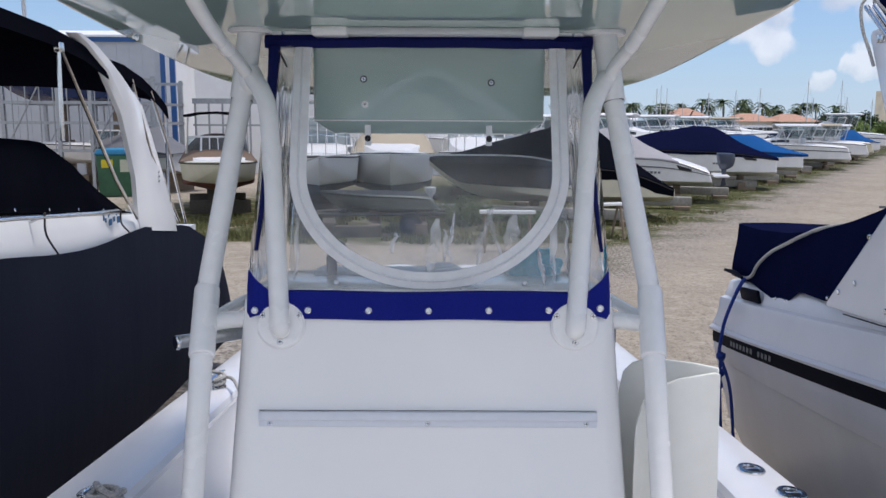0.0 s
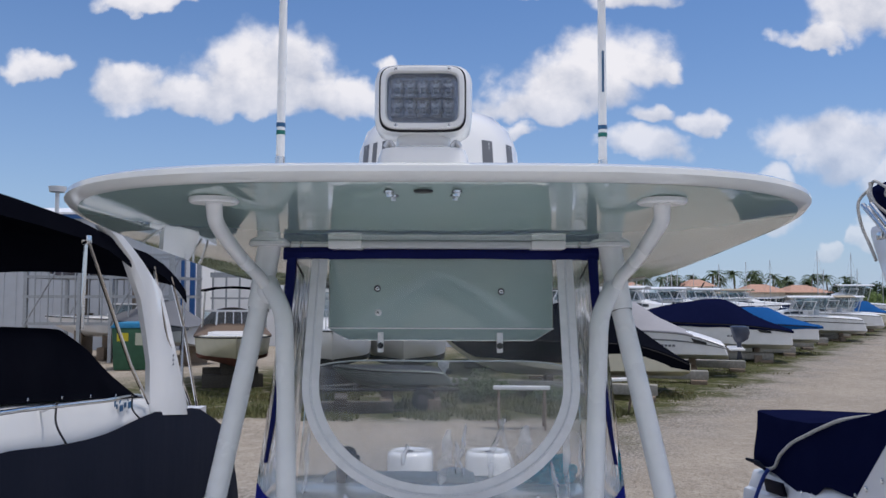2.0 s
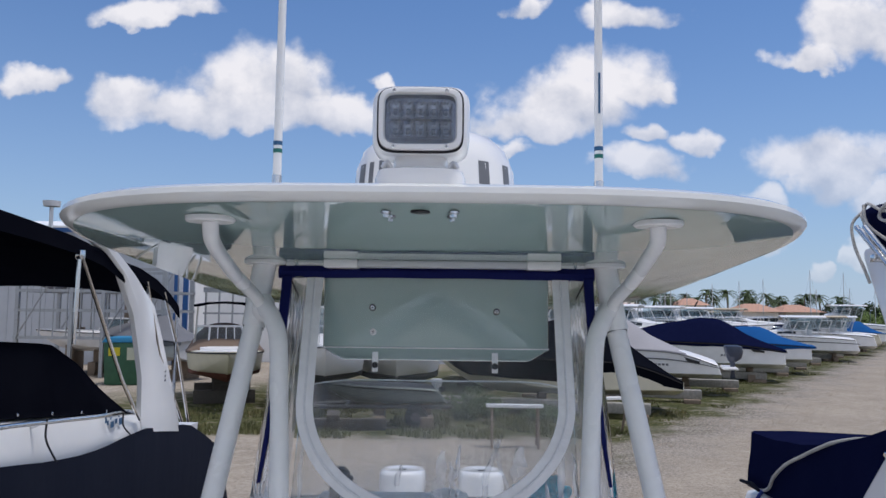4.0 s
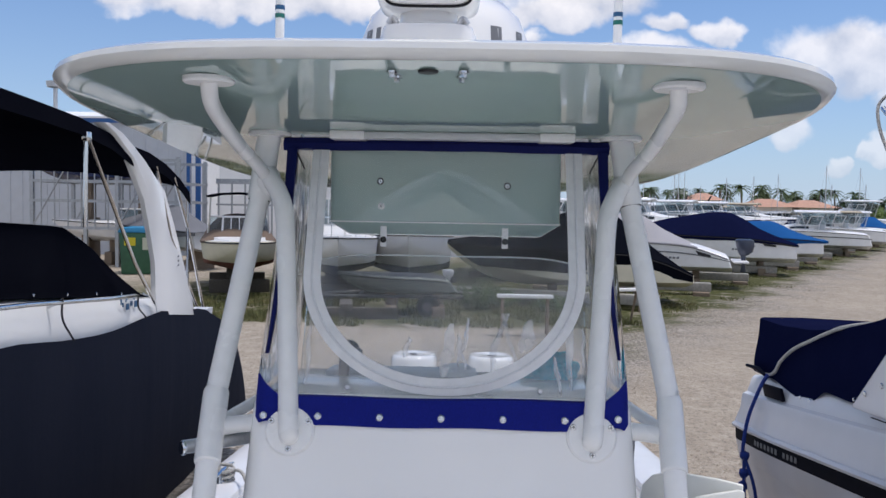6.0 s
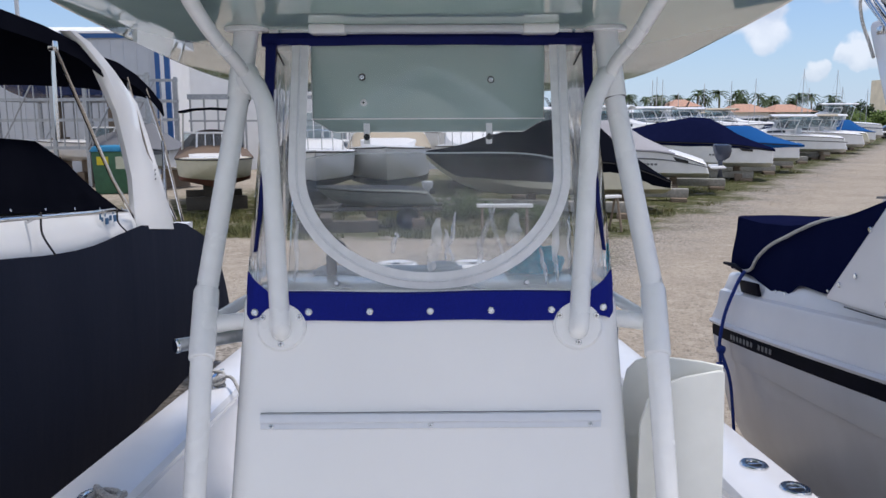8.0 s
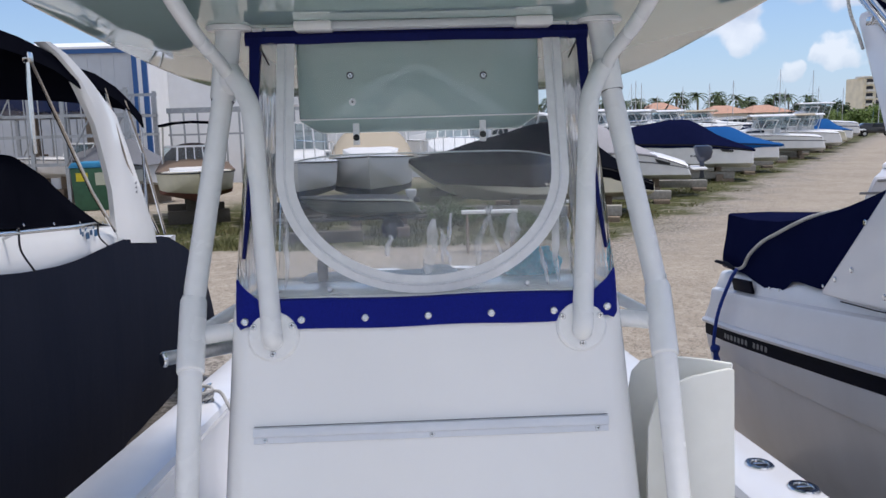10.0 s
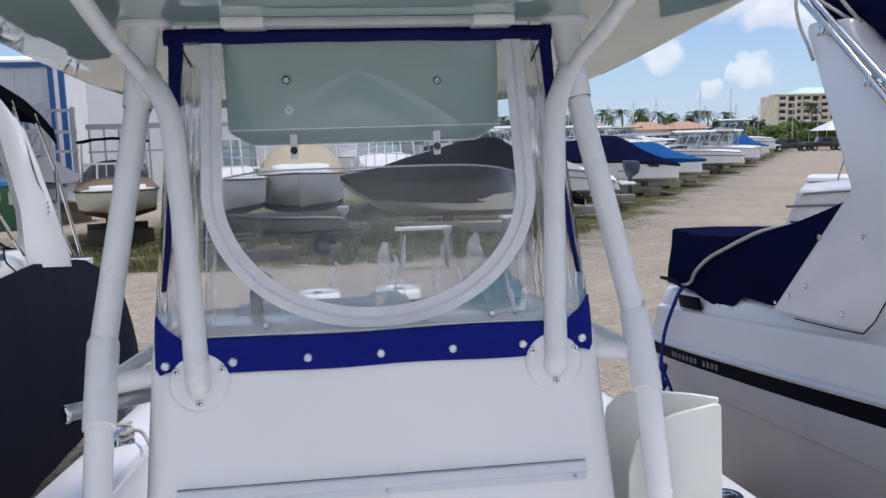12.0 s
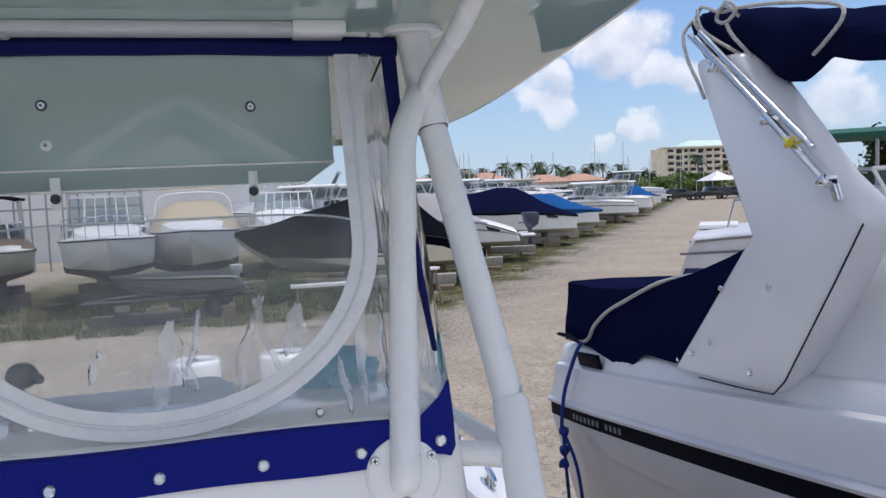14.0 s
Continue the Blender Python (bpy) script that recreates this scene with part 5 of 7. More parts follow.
def rb_x(y):
    return RX - 0.08 + 0.10 * max(0, 5.0 - y) * 0.2 + 0.05 * max(0, y - 5.0)


YS = [5.46 - 0.36 * i for i in range(30)]
RBC = RX + 1.22       # its centreline


def to_bow(rows, flip=False):
    out = []
    for r in rows:
        f = 1 - 0.97 * min(1, max(0, (0.3 - r[0][1]) / 5.3)) ** 2.2
        out.append([(RBC + (x - RBC) * f * (-1 if flip else 1), y, z) for x, y, z in r])
    return out


hull_rows, deck_rows, rub_rows, band_rows = [], [], [], []
for y in YS:
    x, z = rb_x(y), rub_z(y)
    kn = 0.25 + 0.035 * (4.3 - y) if y > 2 else 0.33
    hull_rows.append([(x + 0.00, y, z - 0.10), (x + 0.022, y, z - kn + 0.005), (x + 0.024, y, z - kn + 0.001), (x + 0.042, y, z - kn - 0.005), (x + 0.046, y, z - kn - 0.03), (x + 0.10, y, z - 0.45), (x + 0.16, y, z - 0.68), (x + 0.30, y, z - 0.95), (x + 1.2, y, 0.35)])
    band_rows.append([(x - 0.004, y, z - 0.015), (x - 0.006, y, z - 0.05), (x - 0.002, y, z - 0.102)])
    rub_rows.append([(x + 0.0, y, z - 0.022), (x - 0.028, y, z - 0.016), (x - 0.034, y, z + 0.0), (x - 0.022, y, z + 0.014), (x + 0.0, y, z + 0.016)])
    sh = ramp([(-4, 0.36), (2.8, 0.315), (4.48, 0.33), (5.0, 0.34), (5.5, 0.33)], y)
    deck_rows.append([(x + 0.0, y, z + 0.012), (x + 0.022, y, z + 0.12), (x + 0.030, y, z + 0.196), (x + 0.036, y, z + 0.208), (x + 0.066, y, z + 0.220), (x + 0.090, y, z + sh - 0.02), (x + 0.115, y, z + sh), (x + 0.40, y, z + sh + 0.015), (x + 1.3, y, z + sh + 0.03), (x + 2.6, y, z + sh)])
for flip in (False, True):
    part("hull_side", loft(to_bow(hull_rows, flip)), GELD, rb, "weathered greyish white hull side with moulded step")
    part("black_band", loft(to_bow(band_rows, flip)), BAND, rb, "blue-black hull band")
    part("rub_rail", loft(to_bow(rub_rows, flip), caps=True), GELD, rb, "weathered white rub rail")
    part("deck", loft(to_bow([r[:7] + [(RBC, r[0][1], r[6][2] + 0.02)] for r in deck_rows], flip)), GELO, rb, "white moulded side deck")
y0 = YS[0]
part("transom", prism([(rb_x(y0) + 0.0, rub_z(y0) + 0.01), (rb_x(y0) + 0.115, rub_z(y0) + 0.32), (rb_x(y0) + 2.6, rub_z(y0) + 0.32), (rb_x(y0) + 2.6, 0.4), (rb_x(y0) + 0.5, 0.4), (rb_x(y0) + 0.16, rub_z(y0) - 0.68), (rb_x(y0) + 0.05, rub_z(y0) - 0.26)], "y", y0 - 0.002, y0 + 0.05, 0.012), GELO, rb)
for i in range(7):
    y = 5.06 - 0.052 * i
    part("letter_bar", box(rb_x(y) - 0.0105, rb_x(y) - 0.0085, y - 0.030, y, rub_z(y) - 0.076, rub_z(y) - 0.046), INK, rb)
for i in range(4):
    y = 4.64 - 0.05 * i
    part("letter_bar", box(rb_x(y) - 0.0105, rb_x(y) - 0.0085, y - 0.028, y, rub_z(y) - 0.076, rub_z(y) - 0.046), INK, rb)
vent = part("vent_recess", box(0, 0.02, -0.15, 0.15, -0.040, 0.040, 0.006), BAND, rb, "black vent recess at the stern quarter")
vent.matrix_basis = pose(rb_x(4.95) + 0.045, 4.95, 1.648, -7, -12, 0)
# navy cover over the cockpit
CV_T = [(5.36, 2.045), (5.0, 2.05), (4.6, 2.085), (4.25, 2.145), (3.95, 2.225), (3.65, 2.325), (3.40, 2.43)]
CV_B = [(5.32, 1.70), (5.0, 1.715), (4.62, 1.675), (4.5, 1.70), (4.35, 1.80), (4.05, 1.81), (3.98, 1.83), (3.40, 2.40)]
rows = []
for i in range(27):
    y = lerp(5.36, 3.38, i / 26)
    zt, zb = ramp([(-a, b) for a, b in CV_T], -y), ramp([(-a, b) for a, b in CV_B], -y)
    row = []
    for k in range(9):
        f = k / 8
        wob = 0.015 * noise.noise((y * 3.0, f * 2, 11))
        row.append((RX + 0.005 + 0.03 * f + wob + 0.05 * (1 - math.sin(math.pi * 0.5 * f)) * 0, y, lerp(zb, zt, f)))
    row += [(RX + 0.05, y, zt + 0.006), (RX + 0.30, y, zt + 0.012 + 0.02 * noise.noise((y * 2, 3, 3))), (RX + 1.3, y, zt - 0.03), (RX + 2.4, y, zt)]
    rows.append(row)
rows.insert(0, [(p[0] + 0.01, p[1] + 0.012, lerp(p[2], 1.74, 0.0)) for p in rows[0]])
cv = part("cockpit_cover", loft(rows), NAVY, rb, "taut navy canvas cockpit cover")
part("cover_end", loft([[(RX + 0.01, 5.37, 1.70), (RX + 0.04, 5.365, 2.04)], [(RX + 1.2, 5.40, 1.70), (RX + 1.2, 5.38, 2.03)], [(RX + 2.4, 5.37, 1.70), (RX + 2.4, 5.365, 2.04)]]), NAVY, cv)
for y, z in ((4.5, 1.715), (4.02, 1.835), (3.85, 1.975), (3.7, 2.12), (3.6, 2.22), (4.62, 1.70)):
    part("snap", disc((RX - 0.004, y, z), (-1, 0, 0), 0.010, 0.006, 10, 0.003), STEEL, cv)
# radar arch
AO = [(4.02, 1.795), (3.32, 1.845), (3.26, 1.90), (2.885, 2.47), (2.90, 2.52), (3.06, 2.64), (3.47, 3.06), (3.49, 3.10), (3.78, 3.12), (3.79, 3.08), (3.44, 2.42)]
for xa in (RX - 0.03, RX + 2.25):
    ar = part("arch_leg", prism(AO, "x", xa, xa + 0.16, 0.022), GELO, rb, "angular white radar arch leg")
    if xa < 3:
        for y, z in ((3.86, 1.90), (3.45, 1.90), (3.33, 2.235), (3.63, 2.20), (3.72, 1.97)):
            part("bolt_cap", disc((xa + 0.001, y, z), (-1, 0, 0), 0.014, 0.010, 14, 0.004), STEEL, ar)
        part("gasket", tube([(xa - 0.002, 3.80, 1.805), (xa - 0.006, 3.5, 1.83), (xa - 0.004, 3.31, 1.85), (xa, 3.25, 1.91), (xa, 3.0, 2.285), (xa, 2.875, 2.48)], 0.0032, 6), RUB, ar, "dark sealant line round the arch foot")
part("arch_bridge", box(RX + 0.06, RX + 2.4, 3.52, 3.74, 3.12, 3.20, 0.03), GELO, rb)
# cabin forward of the arch
rows = []
for i in range(20):
    y = 3.28 - 0.24 * i
    zt = ramp([(-3.3, 2.30), (-2.9, 2.42), (-2.0, 2.55), (0, 2.55), (2.5, 2.3), (4, 2.1)], -y)
    zb = rub_z(y) + 0.30
    rows.append([(rb_x(y) + 0.12, y, zb), (rb_x(y) + 0.16, y, lerp(zb, zt, 0.55)), (rb_x(y) + 0.22, y, zt - 0.02), (rb_x(y) + 0.27, y, zt), (rb_x(y) + 2.3, y, zt + 0.05)])
part("cabin_side", loft(rows), GELO, rb, "plain white cabin side")
rows = []
for i in range(12):
    y = 3.25 - 0.4 * i
    zt = ramp([(-3.3, 2.42), (-2.6, 2.62), (-1.5, 2.74), (2, 2.74)], -y)
    rows.append([(RX + 0.30, y, 2.30), (RX + 0.36, y, zt - 0.05), (RX + 0.60, y, zt), (RX + 2.2, y, zt + 0.1)])
part("helm_cover", loft(rows), NAVY, rb, "navy canvas helm cover")
# folded bimini and its poles
rows = []
TOPB = [(1.9, 2.90), (2.86, 3.125), (3.26, 3.21), (3.74, 3.322), (3.88, 3.345), (3.95, 3.33)]
LOWB = [(1.9, 2.72), (2.86, 2.955), (3.04, 2.995), (3.18, 3.04), (3.27, 3.01), (3.37, 2.955), (3.46, 3.04), (3.59, 3.10), (3.70, 3.105), (3.82, 3.09), (3.88, 3.15), (3.95, 3.26)]
for i in range(42):
    y = lerp(3.95, 1.9, i / 41)
    zt, zl = ramp(TOPB, y), ramp(LOWB, y)
    r1 = 0.11 * (0.5 + 0.5 * min(1, (3.98 - y) * 5))
    row = []
    for k in range(24):
        a = 2 * math.pi * k / 24
        z = lerp(zl, zt, 0.5 + 0.5 * math.sin(a))
        fold = 0.030 * noise.noise((y * 3.0, z * 16 - y * 5, 2.0)) + 0.014 * noise.noise((y * 11, z * 22, 8.0))
        row.append((RX + 0.12 + (r1 + fold) * math.cos(a), y, z + 0.012 * noise.noise((y * 7, math.cos(a) * 2, 3))))
    rows.append(row)
bim = part("folded_bimini", loft(rows, close=True, caps=True), NAVY, rb, "rolled navy bimini canvas tied with rope")
for o, (a, b_) in enumerate((((3.80, 3.22), (3.28, 2.83)), ((3.74, 3.20), (3.02, 2.63)), ((3.69, 3.21), (3.05, 2.72)), ((3.28, 2.85), (2.97, 2.60)))):
    part("pole", tube([(RX - 0.045 - 0.010 * o, a[0], a[1]), (RX - 0.045 - 0.010 * o, b_[0], b_[1])], 0.0115, 10), STEEL, rb, "polished steel bimini pole")
for y, z in ((3.60, 3.06), (3.28, 2.83), (3.00, 2.615)):
    part("pole_fitting", box(RX - 0.085, RX - 0.03, y - 0.02, y + 0.02, z - 0.018, z + 0.018, 0.006), STEEL, rb)
part("pole_foot", tube([(RX - 0.05, 2.975, 2.60), (RX - 0.045, 2.96, 2.55)], 0.016, 10), STEEL, rb)
ytie = part("yellow_tie", tube([(RX - 0.09, 3.16, 2.76), (RX - 0.10, 3.12, 2.735), (RX - 0.09, 3.11, 2.76), (RX - 0.10, 3.14, 2.73), (RX - 0.07, 3.10, 2.745)], 0.005, 6, True), YEL, rb, "bright yellow tie cord")
for pts in ([(RX - 0.035, 3.715, 2.955), (RX - 0.04, 3.75, 3.02), (RX - 0.045, 3.82, 3.13), (RX - 0.03, 3.87, 3.24), (RX + 0.02, 3.86, 3.30), (RX - 0.02, 3.80, 3.27), (RX - 0.03, 3.70, 3.17)],
            [(RX + 0.02, 3.86, 3.30), (RX - 0.01, 3.76, 3.325), (RX - 0.02, 3.62, 3.275), (RX - 0.015, 3.50, 3.265), (RX + 0.0, 3.3, 3.235), (RX + 0.02, 3.05, 3.175), (RX + 0.0, 2.99, 3.12), (RX - 0.005, 3.06, 3.06), (RX + 0.03, 3.16, 3.035)],
            [(RX - 0.02, 3.62, 3.28), (RX - 0.03, 3.56, 3.30), (RX - 0.03, 3.50, 3.26), (RX - 0.03, 3.57, 3.225), (RX - 0.03, 3.63, 3.25), (RX - 0.03, 3.58, 3.29), (RX - 0.02, 3.5, 3.235)],
            [(RX - 0.03, 3.57, 3.23), (RX - 0.03, 3.53, 3.17), (RX + 0.02, 3.48, 3.08)],
            [(RX - 0.02, 3.78, 3.32), (RX - 0.035, 3.74, 3.25), (RX - 0.04, 3.66, 3.19), (RX + 0.01, 3.52, 3.09)]):
    part("lashing_rope", tube(pts, 0.0072, 8, True), ROPEG, bim, "grey lashing rope")
# ropes at the stern quarter
part("stern_rope", tube([(RX - 0.02, 5.30, 1.735), (RX - 0.02, 5.1, 1.73), (RX - 0.012, 4.98, 1.765), (RX - 0.01, 4.9, 1.85), (RX - 0.0, 4.75, 1.95), (RX + 0.0, 4.55, 2.03), (RX + 0.01, 4.38, 2.10), (RX + 0.05, 4.22, 2.165), (RX + 0.2, 4.05, 2.21), (RX + 0.6, 3.9, 2.225)], 0.0105, 8, True), ROPEG, rb, "grey rope over the cockpit cover")
part("cleat", tube([(RX - 0.04, 5.36, 1.735), (RX - 0.03, 5.2, 1.745), (RX - 0.04, 5.05, 1.735)], [0.010, 0.016, 0.010], 8), BAND, rb)
bl = [(RX - 0.03, 5.03, 1.74), (RX - 0.06, 5.06, 1.66), (RX - 0.115, 5.10, 1.45), (RX - 0.14, 5.10, 1.26), (RX - 0.13, 5.10, 1.22)]
blue_r = part("hanging_rope", tube(bl, 0.012, 8, True), ROPEB, rb, "knotted blue rope hanging from the stern cleat")
for z in (1.21, 1.10, 1.02):
    k_ = bmesh.new()
    bmesh.ops.create_icosphere(k_, subdivisions=2, radius=0.032, matrix=Matrix.Translation((RX - 0.13, 5.10, z)))
    for q in k_.verts:
        q.co += Vector((0.012, 0.012, 0.008)) * noise.noise(q.co * 30)
    part("knot", k_, ROPEB, blue_r)
for off, zb in ((0.0, 0.62), (0.05, 0.60)):
    part("rope_tail", tube([(RX - 0.13, 5.10 - off * 0.2, 1.2), (RX - 0.13 + off, 5.08 - off, 1.0), (RX - 0.10 + off, 5.08 - off * 2, zb)], 0.011, 8, True), ROPEB, blue_r)
for y in (4.4, 1.0, -1.6):
    part("cradle_block", box(RX + 0.7, RX + 1.9, y - 0.15, y + 0.15, -0.03, 0.42, 0.02), WOOD, rb)


# ---- stored boats ----
def hull_rows_of(L, B, D, n=16, deadrise=0.20, drop=0.0):
    rows = []
    for i in range(n + 1):
        s = i / n
        b_ = B / 2 * (0.93 + 0.07 * min(1, s * 2.5)) * (1 - max(0, (s - 0.42) / 0.58) ** 2.3)
        b_ = max(b_, 0.015)
        zs = D * (0.86 + 0.14 * min(1, s * 3) ** 0.8 + 0.24 * max(0, s - 0.25) ** 1.5)
        rise = max(0, (s - 0.62) / 0.38) ** 2.4
        zk = zs * 0.86 * rise
        zs -= drop * D * max(0, 1 - s / 0.24) ** 1.4
        zc = lerp(D * deadrise, zs * 0.90, max(0, (s - 0.45) / 0.55) ** 1.9)
        bc = b_ * lerp(0.96, 0.74, s ** 1.5)
        y = L * s
        rake = 0.0
        rows.append(((b_, zs), (bc, zc), zk, y))
    return rows


def stored_boat(at, heading, L, B, D, keel, hull_mat, label, cover=None, cover_mat=None, cover_h=0.7, windscreen=False, top=None, top_mat=None, motor=None, stripe=None, bottom=None, rails=False, cabin=0.0, group="stored boats", name="stored_boat", tower=False, drape=0.0, deck_mat=None, drop=0.0, platform=False, marks=False, ws_h=0.58, hoop=0.0, dome=1.35):
    """A boat on blocks. at: the foot of its stern; heading: degrees, the way its bow points (0 is +y)."""
    t = thing(name, label, "boat", group, at=(at[0], at[1], 0), turn=heading)
    H = hull_rows_of(L, B, D, drop=drop)
    rake = 0.34 if platform or not cover else 0.06
    aft = lambda y, z: y + rake * max(0, 1 - y / (0.16 * L)) * z / D
    rows = []
    for (b_, zs), (bc, zc), zk, y in H:
        lean = rake * max(0, 1 - y / (0.16 * L))
        half = [(0.0, zk), (bc * 0.5, lerp(zk, zc, 0.46)), (bc * 0.97, zc), (bc * 1.025, zc + 0.03), (lerp(bc, b_, 0.50) * 1.01, lerp(zc, zs, 0.36)), (lerp(bc, b_, 0.80), lerp(zc, zs, 0.68)), (b_ * 1.0, lerp(zc, zs, 0.92)), (b_ * 0.965, zs)]
        rows.append([(-x, y + lean * z / D, z + keel) for x, z in half[::-1]] + [(x, y + lean * z / D, z + keel) for x, z in half[1:]])
    part("hull", loft(rows), hull_mat, t)
    if bottom:
        wet = []
        for r in rows:
            right = r[7:]
            if right[0][2] > keel + 0.40 * D:
                break
            k_ = next((k for k in range(1, 8) if right[k][2] > keel + 0.40 * D), 7)
            lo_, hi_ = Vector(right[k_ - 1]), Vector(right[k_])
            edge_ = lo_.lerp(hi_, min(1, max(0, (keel + 0.40 * D - lo_.z) / max(1e-6, hi_.z - lo_.z))))
            line = [Vector(q) for q in right[:k_]] + [edge_]
            fine = [line[min(len(line) - 1, k)] for k in range(8)]
            wet.append([(-q.x * 1.006 - 0.004, q.y, q.z - 0.006) for q in fine[::-1]] + [(q.x * 1.006 + 0.004, q.y, q.z - 0.006) for q in fine[1:]])
        wb2 = loft(wet)
        bmesh.ops.remove_doubles(wb2, verts=wb2.verts, dist=0.0005)
        part("bottom_paint", wb2, bottom, t)
    part("transom", loft([[(x * 0.995, y - 0.002, z) for x, y, z in rows[0]], [(x * 0.97, y - 0.05, keel + (z - keel) * 0.99) for x, y, z in rows[0]]], close=True, caps=True), hull_mat, t)
    if cabin >= 1.0 or platform:
        part("swim_platform", box(-B * 0.36, B * 0.36, -0.55, -0.04, keel + D * 0.36, keel + D * 0.43, 0.03), FARW, t)
    part("deck", loft([[(r[0][0], r[0][1], r[0][2] - 0.004), (r[0][0] * 0.5, r[0][1], r[0][2] + 0.05 * abs(r[0][0])), (0, r[0][1], r[0][2] + 0.07 * abs(r[0][0])), (r[-1][0] * 0.5, r[0][1], r[0][2] + 0.05 * abs(r[0][0])), (r[-1][0], r[0][1], r[-1][2] - 0.004)] for r in rows]), deck_mat or FARW, t)
    for sgn in (-1, 1):
        part("rub_rail", tube([(sgn * (h[0][0] + 0.01), aft(h[3], h[0][1]), h[0][1] + keel - 0.05) for h in H], 0.022, 6), RUB if stripe is None else stripe, t)
        if stripe:
            part("stripe", loft([[(sgn * (lerp(h[1][0], h[0][0], 0.83) + 0.016), aft(h[3], h[1][1]), lerp(h[1][1], h[0][1], 0.60) + keel), (sgn * (lerp(h[1][0], h[0][0], 0.87) + 0.016), aft(h[3], h[1][1]), lerp(h[1][1], h[0][1], 0.655) + keel)] for h in H[:14]]), stripe, t)
    sheer = lambda s: ramp([(i / 16, h[0][1] + keel) for i, h in enumerate(H)], s)
    half = lambda s: ramp([(i / 16, h[0][0]) for i, h in enumerate(H)], s)
    if cover:
        rows = []
        for i in range(29):
            s = lerp(cover[0], cover[1], i / 28)
            b_, z0 = half(min(1, max(0, s))) + 0.02, sheer(min(1, max(0, s)))
            u_ = i / 28
            ridge = cover_h * ramp([(0, 0.05), (0.04, 0.10), (0.10, 0.20), (0.19, 0.44), (0.27, 0.78), (0.32, 0.96), (0.35, 1.0), (0.43, 0.97), (0.52, 0.84), (0.64, 0.62), (0.82, 0.30), (1, 0.04)], u_)
            row = []
            for k in range(15):
                a = -1 + 2 * k / 14
                z = z0 + ridge * (1 - abs(a) ** dome) + 0.05 * noise.noise((s * L * 0.9, a * 2, 5)) * (1 - abs(a))
                row.append((a * b_, s * L, z))
            dr = (drape * (1 - 0.7 * max(0, 1 - s / 0.22)) + 0.04 * noise.noise((s * L, 1, 1))) * min(1, max(0, (0.995 - s) / 0.13)) ** 0.8 + 0.05
            row = [(-b_ * (1 - 0.12 * dr) - 0.015, s * L, z0 - dr)] + row + [(b_ * (1 - 0.12 * dr) + 0.015, s * L, z0 - dr)]
            rows.append(row)
        part("mooring_cover", loft(rows), cover_mat, t)
    if cabin:
        z0 = sheer(0.5)
        rows = []
        for s, h in ((0.40, cabin), (0.52, cabin * 0.98), (0.60, cabin * 0.62), (0.76, cabin * 0.34), (0.88, 0.05)):
            b_ = half(s) * 0.78
            rows.append([(-b_, s * L, sheer(s)), (-b_ * 0.9, s * L, sheer(s) + h * 0.8), (-b_ * 0.6, s * L, sheer(s) + h), (b_ * 0.6, s * L, sheer(s) + h), (b_ * 0.9, s * L, sheer(s) + h * 0.8), (b_, s * L, sheer(s))])
        cab = part("cabin", loft(rows, caps=True), FARW, t)
        for sgn in (-1, 1):
            part("window", loft([[(sgn * (half(s) * 0.78 * 0.965 + 0.012), s * L, sheer(s) + h * 0.30), (sgn * (half(s) * 0.78 * 0.92 + 0.012), s * L, sheer(s) + h * 0.66)] for s, h in ((0.44, cabin), (0.50, cabin * 0.98), (0.57, cabin * 0.72))]), TINT, cab)
    if windscreen:
        s0, h = 0.46, ws_h
        z0, b_ = sheer(s0) + cabin * 0.75, half(s0) * 0.82
        base = [(-b_, s0 * L - 0.7, z0), (-b_, s0 * L, z0), (-b_ * 0.55, s0 * L + 0.45, z0), (b_ * 0.55, s0 * L + 0.45, z0), (b_, s0 * L, z0), (b_, s0 * L - 0.7, z0)]
        head = [(x * 0.93, y - 0.28, z + h) for x, y, z in base]
        ws = part("windscreen", loft([base, head]), WIND, t)
        part("frame_rail", tube(head, 0.035, 6), FARW, ws)
        for a, b2 in zip(base, head):
            part("frame_post", tube([a, b2], 0.03, 6), FARW, ws)
        for f in (0.25, 0.5, 0.75):
            part("frame_post", tube([Vector(base[2]).lerp(Vector(base[3]), f), Vector(head[2]).lerp(Vector(head[3]), f)], 0.018, 6), FARW, ws)
        part("sill", tube(base, 0.045, 6), FARW, ws)
        part("helm", box(-0.5, 0.5, s0 * L - 0.9, s0 * L - 0.5, z0 - 0.3, z0 + h * 0.55, 0.08), FARW, t, "white helm console behind the glass")
    if top:
        zt = sheer(0.4) + top
        rows = []
        for f, in ((0.22,), (0.30,), (0.42,), (0.50,), (0.54,)):
            b_ = half(0.4) * (0.86 if 0.25 < f < 0.52 else 0.74)
            rows.append([(-b_, f * L, zt - 0.03), (-b_ * 0.6, f * L, zt + 0.05), (0, f * L, zt + 0.08), (b_ * 0.6, f * L, zt + 0.05), (b_, f * L, zt - 0.03)])
        part("top", thicken(loft(rows), 0.06), top_mat or FARW, t)
        for sgn in (-1, 1):
            for f, g in ((0.25, 0.29), (0.50, 0.46), (0.38, 0.38)):
                part("top_post", tube([(sgn * half(0.4) * 0.8, g * L, sheer(0.4) + cabin * 0.2), (sgn * half(0.4) * 0.74, f * L, zt)], 0.028, 6), ALU, t)
